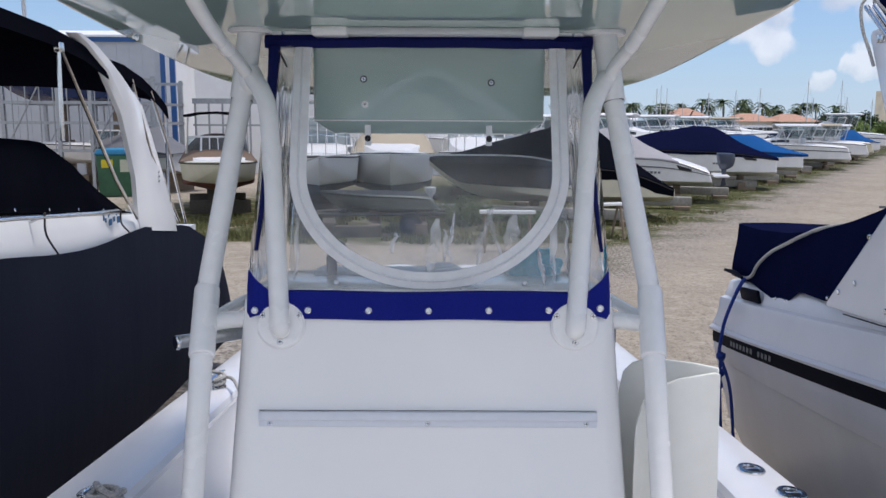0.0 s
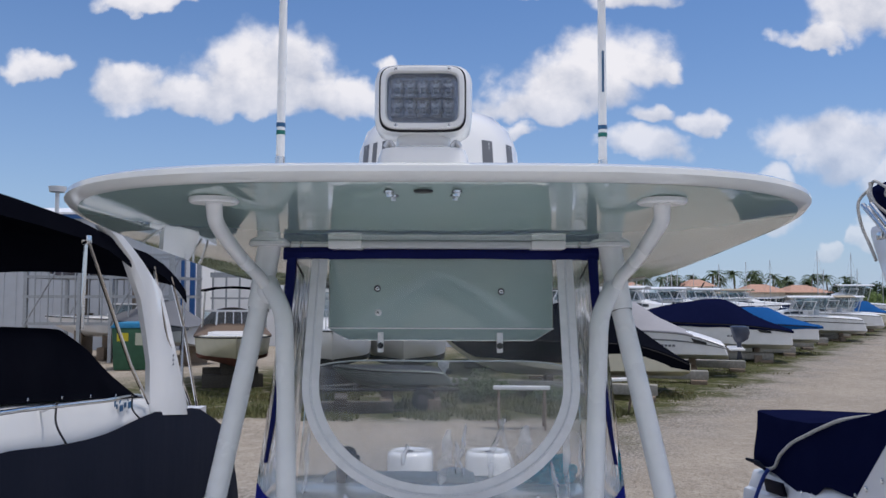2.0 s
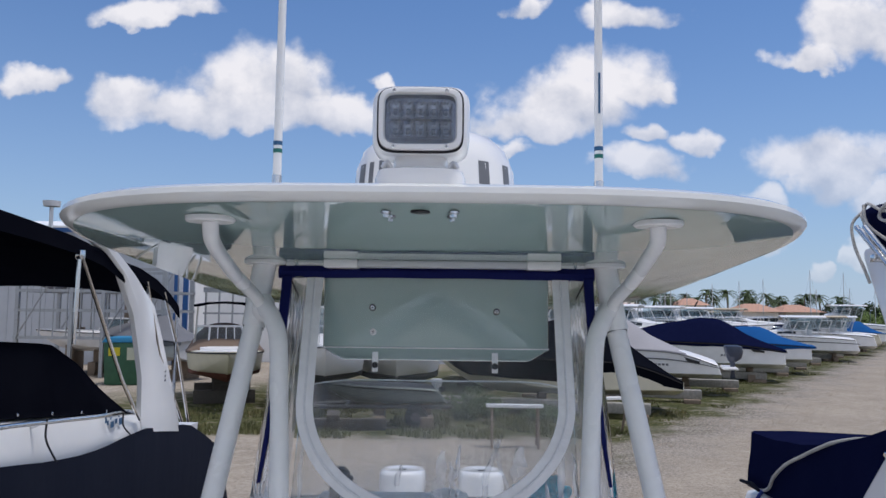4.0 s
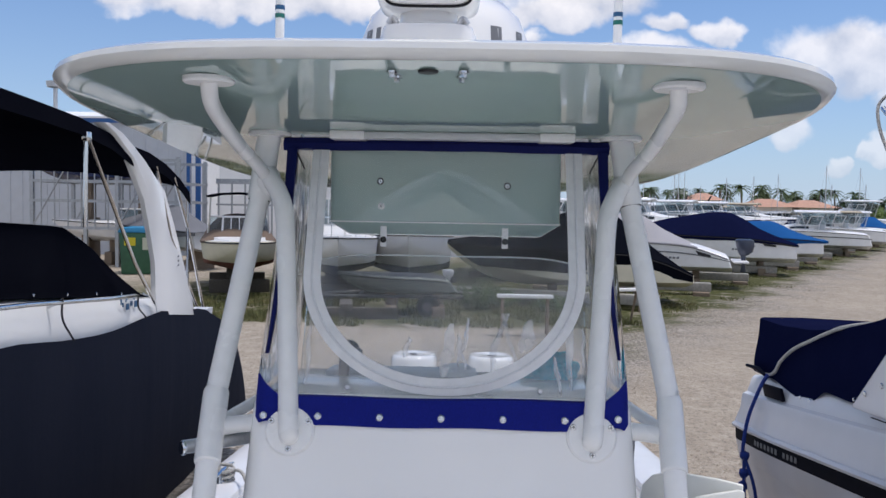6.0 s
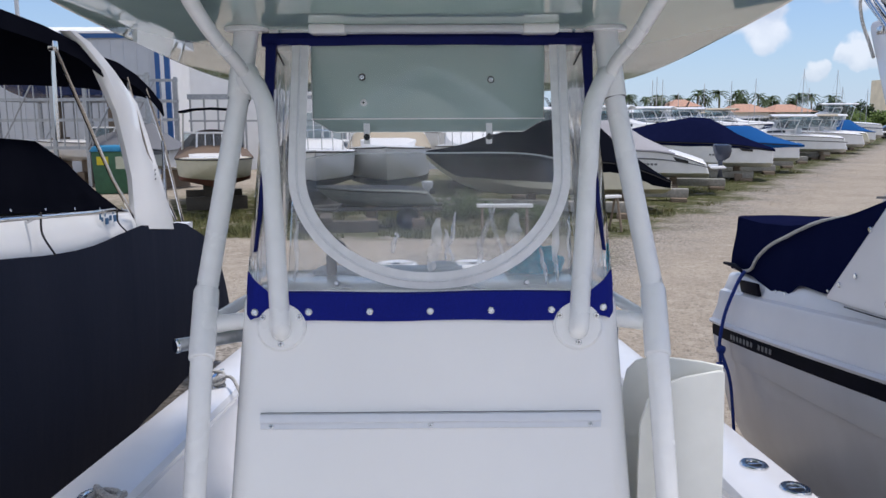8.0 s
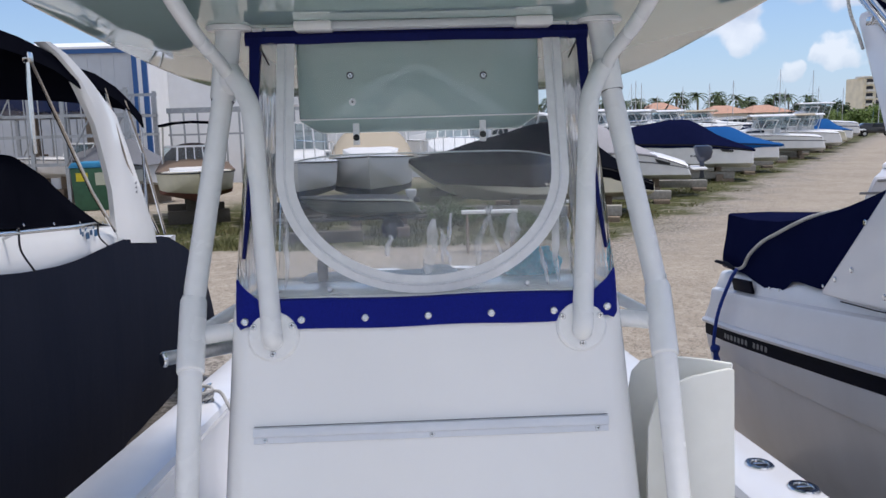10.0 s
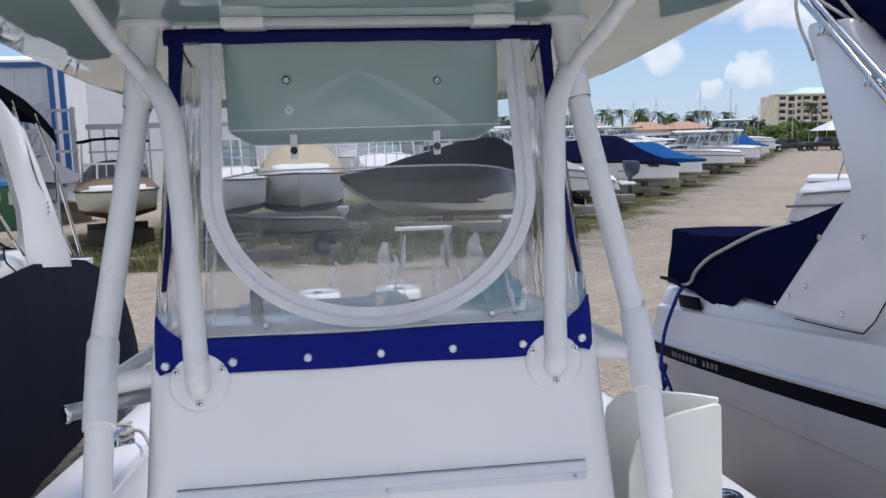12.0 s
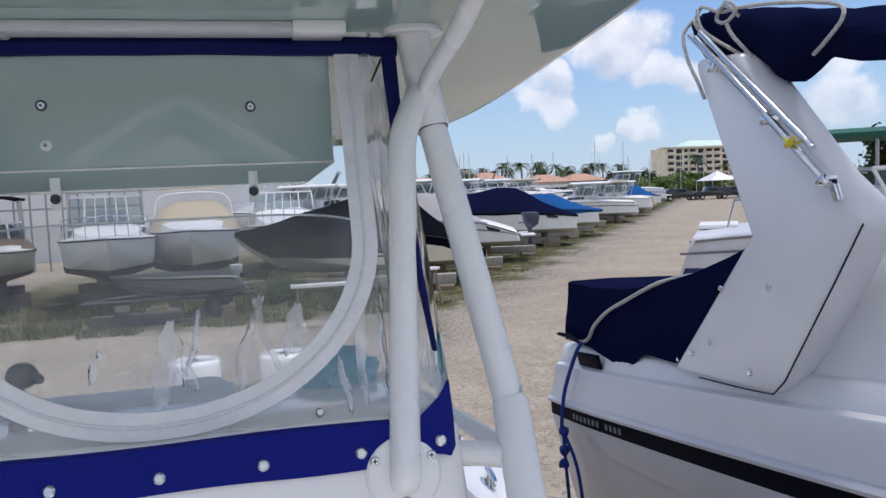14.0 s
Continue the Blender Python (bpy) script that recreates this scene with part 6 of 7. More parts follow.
        if windscreen and not cover and not bottom:
            zb = sheer(0.4) + cabin * 0.6 + 0.35
            ring0 = [(-half(0.4) * 0.80, 0.28 * L, zb - 0.3), (-half(0.4) * 0.80, 0.46 * L - 0.1, zb), (-half(0.4) * 0.42, 0.46 * L + 0.15, zb), (half(0.4) * 0.42, 0.46 * L + 0.15, zb), (half(0.4) * 0.80, 0.46 * L - 0.1, zb), (half(0.4) * 0.80, 0.28 * L, zb - 0.3)]
            part("clear_curtain", loft([ring0, [(x * 0.94, y - 0.05, zt - 0.02) for x, y, z in ring0]]), WIND, t)
            part("helm_seat", box(-0.45, 0.45, 0.31 * L, 0.31 * L + 0.35, sheer(0.4) - 0.2, sheer(0.4) + 0.62, 0.08), DASH, t)
        if tower:
            for k in range(3):
                part("rod", tube([(-0.6 + 0.6 * k, 0.24 * L, zt), (-0.6 + 0.6 * k, 0.20 * L, zt + 0.7)], 0.02, 5), BLK, t)
    if hoop:
        zh, bh_ = sheer(0.4), half(0.4) * 0.84
        part("canvas_hoop", tube([(-bh_, 0.46 * L, zh), (-bh_ * 0.96, 0.44 * L, zh + hoop * 0.75), (-bh_ * 0.6, 0.43 * L, zh + hoop), (bh_ * 0.6, 0.43 * L, zh + hoop), (bh_ * 0.96, 0.44 * L, zh + hoop * 0.75), (bh_, 0.46 * L, zh)], 0.03, 8, True), FARW, t, "white canvas hoop")
    if rails:
        for sgn in (-1, 1):
            pts = [(sgn * half(s) * 0.93, s * L, sheer(s) + 0.50) for s in (0.55, 0.66, 0.78, 0.88, 0.96, 0.995)]
            rl = part("bow_rail", tube([(pts[0][0], pts[0][1] - 0.2, pts[0][2] - 0.48)] + pts, 0.016, 6), STEEL, t)
            for q in pts[1:-1]:
                part("stanchion", tube([q, (q[0], q[1], q[2] - 0.5)], 0.013, 5), STEEL, rl)
    if motor:
        m = part("outboard_cowl", loft([[(w * c_, lerp(l0, l1, 0.5 + 0.5 * s_), z) for c_, s_ in [(math.copysign(abs(math.cos(q)) ** 0.6, math.cos(q)), math.copysign(abs(math.sin(q)) ** 0.6, math.sin(q))) for q in [2 * math.pi * k / 14 for k in range(14)]]] for w, l0, l1, z in ((0.12, -0.55, -0.28, D + keel - 0.42), (0.18, -0.72, -0.22, D + keel - 0.30), (0.20, -0.78, -0.15, D + keel - 0.08), (0.18, -0.74, -0.12, D + keel + 0.12), (0.1, -0.6, -0.18, D + keel + 0.16))], close=True, caps=True), motor, t)
        part("outboard_leg", prism([(-0.32, D + keel - 0.4), (-0.50, D + keel - 0.4), (-0.48, keel + 0.25), (-0.52, keel + 0.05), (-0.32, keel + 0.02), (-0.36, keel + 0.3)], "x", -0.07, 0.07, 0.02), motor, m)
    if marks:       # a dark side vent and bars of lettering towards the stern
        hs = half(0.14)
        part("side_vent", prism([(0.10 * L, sheer(0.1) - 0.14), (0.17 * L, sheer(0.17) - 0.12), (0.155 * L, sheer(0.15) - 0.24), (0.10 * L, sheer(0.1) - 0.22)], "x", -hs - 0.03, -hs + 0.02), BLK, t)
        for k in range(5):
            part("letter_bar", box(-hs - 0.012, -hs + 0.01, 0.24 * L + 0.13 * k, 0.24 * L + 0.13 * k + 0.09, sheer(0.25) - 0.52, sheer(0.25) - 0.45), INK, t)
    # blocking under the keel
    for f in (0.16, 0.55):
        part("keel_block", box(-0.9, 0.9, f * L - 0.15, f * L + 0.15, -0.03, max(0.1, keel * 0.55), 0.015), DARKW if bottom else WOOD, t)
        part("chock", box(-0.35, 0.35, f * L - 0.12, f * L + 0.12, max(0.1, keel * 0.55), keel + D * 0.16, 0.015), DARKW if bottom else WOOD, t)
    return t


HEAD = 75.0     # the stored boats point their bows up-left from the road
stored_boat((6.65, 23.75), 88, 6.95, 2.6, 1.06, 0.44, FARC, "charter boat under a taut charcoal mooring cover on timber blocks", cover=(0.0, 1.0), cover_mat=CHARC, cover_h=1.22, drape=0.58, drop=0.40)
stored_boat((9.75, 28.75), HEAD, 7.4, 2.5, 1.05, 0.52, FARW, "white bowrider under a grey mooring cover with outboard", cover=(0.16, 0.99), cover_mat=GREYC, cover_h=1.0, motor=MOTG, stripe=INK, drop=0.30, platform=True, marks=True)
stored_boat((14.35, 34.6), HEAD, 8.0, 2.6, 1.10, 0.52, FARW, "white cuddy boat under a navy mooring cover", cover=(-0.01, 0.99), cover_mat=NAVY, cover_h=1.05, drape=0.12, drop=0.12, marks=True)
stored_boat((17.7, 39.55), HEAD, 7.2, 2.5, 0.98, 0.50, FARW, "white boat under a bright blue mooring cover", cover=(-0.03, 0.99), cover_mat=SKYC, cover_h=0.78, drape=0.22)
stored_boat((25.6, 50.4), HEAD, 8.2, 2.8, 1.08, 0.44, FARW, "white walkaround fishing boat with hardtop and bow rails", windscreen=True, cabin=0.42, top=1.2, top_mat=FARW, rails=True, stripe=RUB, tower=True)
stored_boat((31.0, 58.5), HEAD, 8.4, 2.8, 1.10, 0.44, FARW, "white cruiser with canvas top on timber blocks", windscreen=True, cabin=0.42, top=1.2, top_mat=TANC, rails=True)
stored_boat((34.6, 64.5), HEAD, 7.6, 2.7, 1.05, 0.44, FARC, "cream fishing boat with hardtop on blocks", windscreen=True, cabin=0.4, top=1.25, rails=True)
stored_boat((38.0, 70.0), HEAD, 8.0, 2.7, 1.05, 0.44, FARW, "white boat with bright blue cover on blocks", cover=(0.0, 0.7), cover_mat=SKYC, cover_h=0.9, windscreen=True, cabin=0.4)
stored_boat((42.0, 76.0), HEAD, 10.0, 3.2, 1.5, 0.6, FARW, "large white express cruiser with tall cabin on blocks", windscreen=True, cabin=1.0, top=1.7, stripe=FARB)
# bow-on boats seen beyond the console
stored_boat((-4.15, 27.4), 189, 7.2, 2.45, 1.08, 0.66, FARW, "white fishing boat with tower, its bow towards the road", windscreen=True, top=1.62, top_mat=FARW, cabin=0.35, rails=True, tower=True, bottom=ANTIB, ws_h=0.85)
stored_boat((-1.72, 31.4), 182, 8.0, 2.85, 1.38, 0.30, FARW, "large white cruiser with tan canvas, its bow towards the road", cabin=0.5, cover=(0.22, 0.70), cover_mat=TANC, cover_h=0.98, bottom=ANTIB, hoop=1.2, dome=4.0)
stored_boat((1.75, 35.6), 175, 8.2, 2.8, 1.22, 0.38, FARW, "white cuddy cruiser with raked windscreen", windscreen=True, cabin=0.62, rails=True, bottom=ANTIB, ws_h=0.75)
stored_boat((-9.7, 31.6), 62, 6.0, 2.2, 0.95, 0.7, FARG, "small grey boat under a slate cover", cover=(-0.02, 0.98), cover_mat=SLATE, cover_h=0.9, drape=0.3)
# brown-topped boat by the rack
stored_boat((-7.7, 27.8), 180 + 17, 6.4, 2.3, 0.86, 0.66, FARC, "cream runabout with brown canvas and red bottom on timber blocks", windscreen=True, cabin=0.2, bottom=ANTIF, cover=(0.05, 0.66), cover_mat=BROWNC, cover_h=0.85, dome=3.0, top=1.42, top_mat=BLACK)
# second row, further back: the tops show over the first
random.seed(5)
for k, (mat, lab, tm) in enumerate(((FARW, "white sport fishing boat with hardtop in the second row", FARW), (FARW, "white cruiser with pale canvas top in the second row", TANC), (FARB, "dark blue hulled cruiser with white hardtop", FARW), (FARW, "white express boat with hardtop in the second row", FARW), (FARC, "cream walkaround boat with canvas top", TANC), (FARB, "navy hulled fishing boat with hardtop", FARW))):
    base = Vector((6.6, 42.2)) + Vector((4.1, 6.3)) * k * 1.05
    proto = stored_boat((base.x, base.y), HEAD + random.uniform(-6, 6), random.uniform(8, 9.4), 2.9, 1.25, 0.62, mat, lab, windscreen=True, cabin=random.uniform(0.55, 0.8), top=random.uniform(1.05, 1.3), top_mat=tm, rails=(k % 2 == 0), tower=(k % 3 == 0), group="second row boats")
    off = Vector((-6.5, 11.0)) + Vector((random.uniform(-1, 1), random.uniform(-1, 1)))
    copy_thing(proto, pose(base.x + off.x, base.y + off.y, 0.0, 0, 0, HEAD + 180 + random.uniform(-14, 14)))
    for jx, jy, dh in ((0.6, 5.2, 0), (-2.2, 8.8, 180), (3.2, 9.5, 12), (-6.0, 4.0, 8), (-8.5, 7.5, -14), (2.0, 3.1, 4)):
        copy_thing(proto, pose(base.x + jx + random.uniform(-0.8, 0.8), base.y + jy + random.uniform(-0.8, 0.8), 0.0, 0, 0, HEAD + dh + random.uniform(-9, 9)))
    copy_thing(proto, pose(base.x + off.x * 2 + 6, base.y + off.y * 2 + 6, 0.0, 0, 0, HEAD + random.uniform(-24, 24)))

# bows towards the road, close behind the first row
for k, (lx, ly, hd, mat, lab, tm) in enumerate(((13.2, 46.0, -118, FARB, "dark blue walkaround boat with its bow towards the road", FARW), (17.0, 51.5, -112, FARW, "white express boat with raked windscreen behind the covered boats", FARW), (21.2, 57.6, -120, FARB, "navy hulled sport boat behind the first row", TANC), (9.4, 40.2, -115, FARW, "white centre console with hardtop behind the covered boats", FARW))):
    stored_boat((lx - 7.0 * math.sin(radians(-hd)) * 0.5, ly + 3.0), hd, 7.8, 2.7, 1.2, 0.85, mat, lab, windscreen=True, cabin=0.5, top=1.15, top_mat=tm, rails=True, group="second row boats", tower=(k % 2 == 0))

# timber and concrete rails at the sterns
for k in range(15):
    p = ROW_A + ROW_D * (1.2 + 4.9 * k)
    rl = thing("storage_rail", "long weathered concrete and timber rail under the boats", "support", "storage rails", at=(p.x, p.y, 0), turn=HEAD)
    part("beam", box(-0.18, 0.18, -0.3, 6.0, 0.10, 0.38, 0.02), CONC, rl)
    for f in (0.0, 2.6, 5.2):
        part("pad", box(-0.45, 0.45, f - 0.25, f + 0.25, -0.04, 0.10, 0.015), WOOD, rl)
# sawhorse-like end of the nearest rail and a small trailer with a jon boat
# the jon boat's flat black deck sheet stands in for its open inside
jb = stored_boat((0.0, 20.3), 93, 3.0, 1.4, 0.46, 0.50, material("dull_green_aluminium", (0.13, 0.15, 0.135), 0.5, metal=0.3, grain=6, vary=0.1, stain=0.4, stain_scale=2, stain_colour=(0.08, 0.09, 0.08)), "open dull green jon boat on a small trailer", name="jon_boat", deck_mat=ANTIB)
om = outboard("outboard_motor", (-0.15, 20.3, 1.12), 90, FARG, 0.42, "small pale outboard motor on the jon boat", "small outboards")
part("thwart", box(-0.6, 0.6, 0.9, 1.15, 0.92, 0.965, 0.01), FARG, jb)
tl = thing("boat_trailer", "low dark weathered boat trailer with two wheels", "trailer", at=(-0.75, 20.3, 0))
for y in (-0.5, 0.5):
    part("frame_rail", tube([(-2.9, y * 0.3, 0.42), (-1.8, y, 0.46), (0.9, y, 0.48)], 0.045, 8), DUSTY, tl)
    wh = part("wheel", tube([(0.05, y * 1.5 - 0.09, 0.26), (0.05, y * 1.5 + 0.09, 0.26)], 0.28, 20), RUB, tl)
    part("rim", tube([(0.05, y * 1.5 - 0.095, 0.26), (0.05, y * 1.5 + 0.095, 0.26)], 0.13, 14), DUSTY, wh)
for x in (-1.7, 0.6):
    part("cross_bar", tube([(x, -0.6, 0.47), (x, 0.6, 0.47)], 0.04, 8), DUSTY, tl)
log = thing("timber_beam", "dark weathered timber beam lying in the weeds", "beam", at=(-2.3, 19.2, 0), turn=8)
part("beam", box(-1.0, 0.9, -0.13, 0.13, -0.02, 0.26, 0.02), DARKW, log)
part("cross_beam", box(-0.5, -0.2, -0.5, 0.5, 0.255, 0.40, 0.02), DARKW, log)
for bx, by, bh, bt, bl_ in ((3.95, 19.1, 0.78, 20, 0.5), (1.46, 17.15, 0.80, -2, 0.6)):
    bench = thing("work_bench", "low weathered trestle with pale top standing in the weeds", "bench", "work benches", at=(bx, by, 0), turn=bt)
    part("top", box(-bl_, bl_, -0.09, 0.09, bh, bh + 0.07, 0.01), PIPE, bench)
    for x in (-bl_ * 0.8, bl_ * 0.8):
        for sy in (-1, 1):
            part("leg", tube([(x, sy * 0.28, -0.02), (x, sy * 0.05, bh)], 0.03, 6), WOOD, bench)


def weed_clump(x, y, r, h, seed):
    """Tall soft weeds that spring from one root."""
    rng = random.Random(seed)
    t = thing("weed_bush", "clump of tall green weeds beside the boat trailer", "bush", "weed clumps", at=(x, y, 0))
    b, stems = bmesh.new(), bmesh.new()
    for k in range(46):
        a, q = rng.uniform(0, 2 * math.pi), r * math.sqrt(rng.random())
        tip = Vector((q * math.cos(a), q * math.sin(a), h * rng.uniform(0.45, 1.0) * (1 - 0.4 * (q / r) ** 2)))
        tube([(tip.x * 0.4, tip.y * 0.4, -0.02), tuple(tip * 0.6), tuple(tip)], [0.010, 0.007, 0.003], 4, bm=stems)
        for i in range(26):
            p = tip * rng.uniform(0.3, 1.0) + Vector((rng.gauss(0, 0.07), rng.gauss(0, 0.07), rng.gauss(0, 0.06)))
            p.z = max(p.z, 0.03)
            u_ = Vector((rng.gauss(0, 1), rng.gauss(0, 1), rng.gauss(0, 0.6))).normalized()
            w2 = u_.orthogonal().normalized()
            s_ = rng.uniform(0.03, 0.075)
            b.faces.new([b.verts.new(p + u_ * s_), b.verts.new(p + w2 * s_ * 0.35), b.verts.new(p - u_ * s_), b.verts.new(p - w2 * s_ * 0.35)])
    part("stems", stems, LEAFD, t)
    part("leaves", b, WEED, t, smooth=False)


for x, y, r, h, sd_ in ((0.55, 21.4, 0.75, 0.95, 3), (1.2, 21.9, 0.6, 0.6, 4), (2.6, 21.3, 0.7, 0.4, 7)):
    weed_clump(x, y, r, h, sd_)

# white boat across the road
wb = stored_boat((7.05, 12.75), -124, 8.0, 2.6, 0.98, 0.92, GELD, "white cruiser with green bimini standing across the sandy road", rails=True, windscreen=True, top=1.32, top_mat=BIMG, cabin=0.25, bottom=FARB, name="roadside_boat", group="roadside boats", deck_mat=GELD, stripe=INK)
part("locker_lid", box(-0.5, 0.5, 0.3, 0.9, 1.85, 1.92, 0.02), FARW, wb)
for sx in (-1.1, 1.1):
    part("stern_rail", tube([(sx, 0.75, 1.9), (sx, 0.85, 2.30), (sx, 1.7, 2.32), (sx, 1.75, 1.9)], 0.016, 6), STEEL, wb)
for k in range(5):
    part("letter_bar", box(-1.245, -1.235, 0.35 + 0.09 * k, 0.42 + 0.09 * k, 1.72, 1.77), INK, wb)
part("fishing_rod", tube([(-0.2, 1.2, 1.9), (-0.25, 1.3, 2.6), (-0.3, 1.4, 3.5)], [0.02, 0.012, 0.005], 6), ALU, wb)


# ---- shed, racks and bin ----
shed = thing("storage_shed", "large white metal-clad storage shed with blue trim", "building")
SY = 40.0
# end wall and its ribs are coloured grey for the shade on that side
part("end_wall", box(-42, -13.6, SY, SY + 0.2, -0.1, 6.6), WALLG, shed, "pale metal wall with its shade put into the grey", smooth=False)
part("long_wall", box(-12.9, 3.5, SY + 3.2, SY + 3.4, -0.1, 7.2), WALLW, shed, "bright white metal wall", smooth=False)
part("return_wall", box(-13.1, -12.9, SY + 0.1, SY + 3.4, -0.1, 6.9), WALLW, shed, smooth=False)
for x in (-13.6, -13.15):
    part("corner_trim", box(x, x + 0.24, SY - 0.06, SY + 0.12, -0.1, 6.6), TRIMB, shed, "blue corner trim", smooth=False)
part("corner_panel", box(-13.36, -13.15, SY - 0.03, SY + 0.1, -0.1, 6.6), WALLW, shed, smooth=False)
part("eave_trim", box(-42, -13.0, SY - 0.14, SY - 0.03, 6.55, 6.85), TRIMB, shed, "blue eave trim", smooth=False)
part("roof", prism([(SY - 0.2, 6.86), (SY + 14, 8.6), (SY + 14, 8.4), (SY - 0.2, 6.76)], "x", -42, -12.9), WALLW, shed)
rows = bmesh.new()
for k in range(46):
    x = -41.8 + k * 0.62
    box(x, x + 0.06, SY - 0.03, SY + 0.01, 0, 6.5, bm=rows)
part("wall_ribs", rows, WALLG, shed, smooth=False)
rack = thing("storage_rack", "tall galvanised steel dry-stack boat rack", "rack")
for y in (32.5, 36.0):
    for x in (-17.4, -15.2, -13.9, -12.6, -11.4):
        part("post", box(x - 0.07, x + 0.07, y - 0.07, y + 0.07, -0.05, 4.5), GALV, rack, smooth=False)
    for z in (1.5, 2.6, 3.4, 4.3):
        part("beam", box(-17.5, -11.3, y - 0.06, y + 0.06, z, z + 0.12), GALV, rack, smooth=False)
    for x in [-17.0 + 0.55 * k for k in range(11)]:
        part("stanchion", box(x - 0.02, x + 0.02, y - 0.08, y - 0.04, 1.5, 4.3), GALV, rack, smooth=False)
    for x in (-17.4, -13.9):
        part("diagonal", tube([(x, y - 0.1, 1.5), (x + 1.6, y - 0.1, 4.3)], 0.03, 6), GALV, rack)
for x in (-17.4, -15.2, -12.6, -11.4):
    for z in (2.6, 3.4):
        part("side_beam", box(x - 0.05, x + 0.05, 32.5, 36.0, z, z + 0.1), GALV, rack, smooth=False)
gal = thing("gallery_railing", "long galvanised walkway with upright railing in front of the shed", "railing")
part("top_beam", box(-11.2, -4.2, 36.9, 37.1, 3.55, 3.78), GALV, gal, smooth=False)
part("mid_beam", box(-11.2, -4.2, 36.95, 37.05, 2.55, 2.63), GALV, gal, smooth=False)
for k in range(12):
    x = -11.1 + 0.62 * k
    part("upright", box(x - 0.035, x + 0.035, 36.96, 37.04, -0.05, 3.55), GALV, gal, smooth=False)
rk = stored_boat((-13.0, 35.2), 100, 5.5, 2.1, 0.8, 3.50, FARB, "dark blue boat lying on the upper rack level", group="racked boats", name="racked_boat")
rk2 = stored_boat((-11.6, 34.6), 95, 5.8, 2.2, 0.8, 0.95, FARW, "white boat with dark windscreen on the lower rack level", windscreen=True, group="racked boats", name="racked_boat")
skip = thing("waste_container", "green steel waste container with blue lid and yellow sticker", "container", at=(-11.85, 30.2, 0), turn=8)
part("body", prism([(-0.66, 0.0), (0.66, 0.0), (0.74, 1.52), (-0.74, 1.52)], "y", -0.8, 0.8, 0.02), BINC, skip)
part("lid", prism([(-0.80, 1.53), (0.80, 1.53), (0.66, 1.72), (-0.66, 1.72)], "y", -0.85, 0.85, 0.02), BINL, skip)
part("sticker", box(-0.55, -0.15, -0.83, -0.81, 1.05, 1.35), YEL, skip)
part("sticker", box(0.1, 0.5, -0.83, -0.81, 0.9, 1.35), material("pale_sticker", (0.5, 0.52, 0.4), 0.6), skip)

# ---- the far end: houses, hotel, palms, masts, cars ----
def house(x, y, w, d, h, roof_h, label):
    t = thing("house", label, "house", "far houses", at=(x, y, 0))
    part("wall", box(-w / 2, w / 2, -d / 2, d / 2, -0.1, h), STUCCO, t, smooth=False)
    e = 0.8
    b = bmesh.new()
    lo = [b.verts.new(q) for q in ((-w / 2 - e, -d / 2 - e, h), (w / 2 + e, -d / 2 - e, h), (w / 2 + e, d / 2 + e, h), (-w / 2 - e, d / 2 + e, h))]
    hi = [b.verts.new(q) for q in ((-w * 0.22, 0, h + roof_h), (w * 0.22, 0, h + roof_h))]
    b.faces.new(lo[::-1])
    b.faces.new((lo[0], lo[1], hi[1], hi[0])); b.faces.new((lo[2], lo[3], hi[0], hi[1])); b.faces.new((lo[1], lo[2], hi[1])); b.faces.new((lo[3], lo[0], hi[0]))
    part("roof", b, ROOFT, t, "terracotta hip roof", smooth=False)
    for k in range(4):
        xx = -w * 0.38 + k * w * 0.25
        part("window", box(xx - 0.6, xx + 0.6, -d / 2 - 0.06, -d / 2 - 0.01, 1.0, 2.4), TINT, t, smooth=False)


house(46.0, 121, 5.2, 7, 3.3, 1.2, "pale stucco house with orange terracotta hip roof")
house(53.0, 123, 5.0, 7, 3.3, 1.15, "pale house with wide terracotta roof among the palms")
house(38.0, 126, 3.4, 6, 4.2, 1.1, "small house with orange roof behind the boats")
house(28.0, 128, 4, 6, 3.8, 1.1, "low house with red-orange roof behind masts")

hotel = thing("hotel", "pale yellow six-storey hotel with green metal roof", "building")
HX0, HX1, HY, FL = 184.0, 246.0, 330.0, 2.85
part("wall", box(HX0, HX1, HY, HY + 12, -0.2, 17.3), HOTELW, hotel, smooth=False)
part("end_tower", box(HX0 - 0.5, HX0 + 9, HY - 2.2, HY, -0.2, 17.0), HOTELW, hotel, smooth=False)
part("parapet", box(HX0 - 1, HX1 + 1, HY - 2.6, HY + 3.2, 17.3, 17.9), STUCCO, hotel, smooth=False)
hr = bmesh.new()
lo = [hr.verts.new(q) for q in ((HX0 + 8, HY - 1.6, 17.9), (HX1 + 1, HY - 1.6, 17.9), (HX1 + 1, HY + 14, 17.9), (HX0 + 8, HY + 14, 17.9))]
hi = [hr.verts.new(q) for q in ((HX0 + 16, HY + 6, 20.8), (HX1 - 4, HY + 6, 20.8))]
for f_ in ((lo[0], lo[1], hi[1], hi[0]), (lo[2], lo[3], hi[0], hi[1]), (lo[1], lo[2], hi[1]), (lo[3], lo[0], hi[0]), lo[::-1]):
    hr.faces.new(f_)
part("roof", hr, HOTELR, hotel, "pale green metal roof", smooth=False)
wme = bpy.data.meshes.new("window")
wb_ = box(-1.35, 1.35, -0.1, 0.1, 0, 1.9)
wb_.to_mesh(wme); wb_.free(); wme.materials.append(PANEG)
bme = bpy.data.meshes.new("balcony")
bb_ = box(-1.7, 1.7, -0.9, 0, -0.15, 0.75)
bb_.to_mesh(bme); bb_.free(); bme.materials.append(STUCCO)
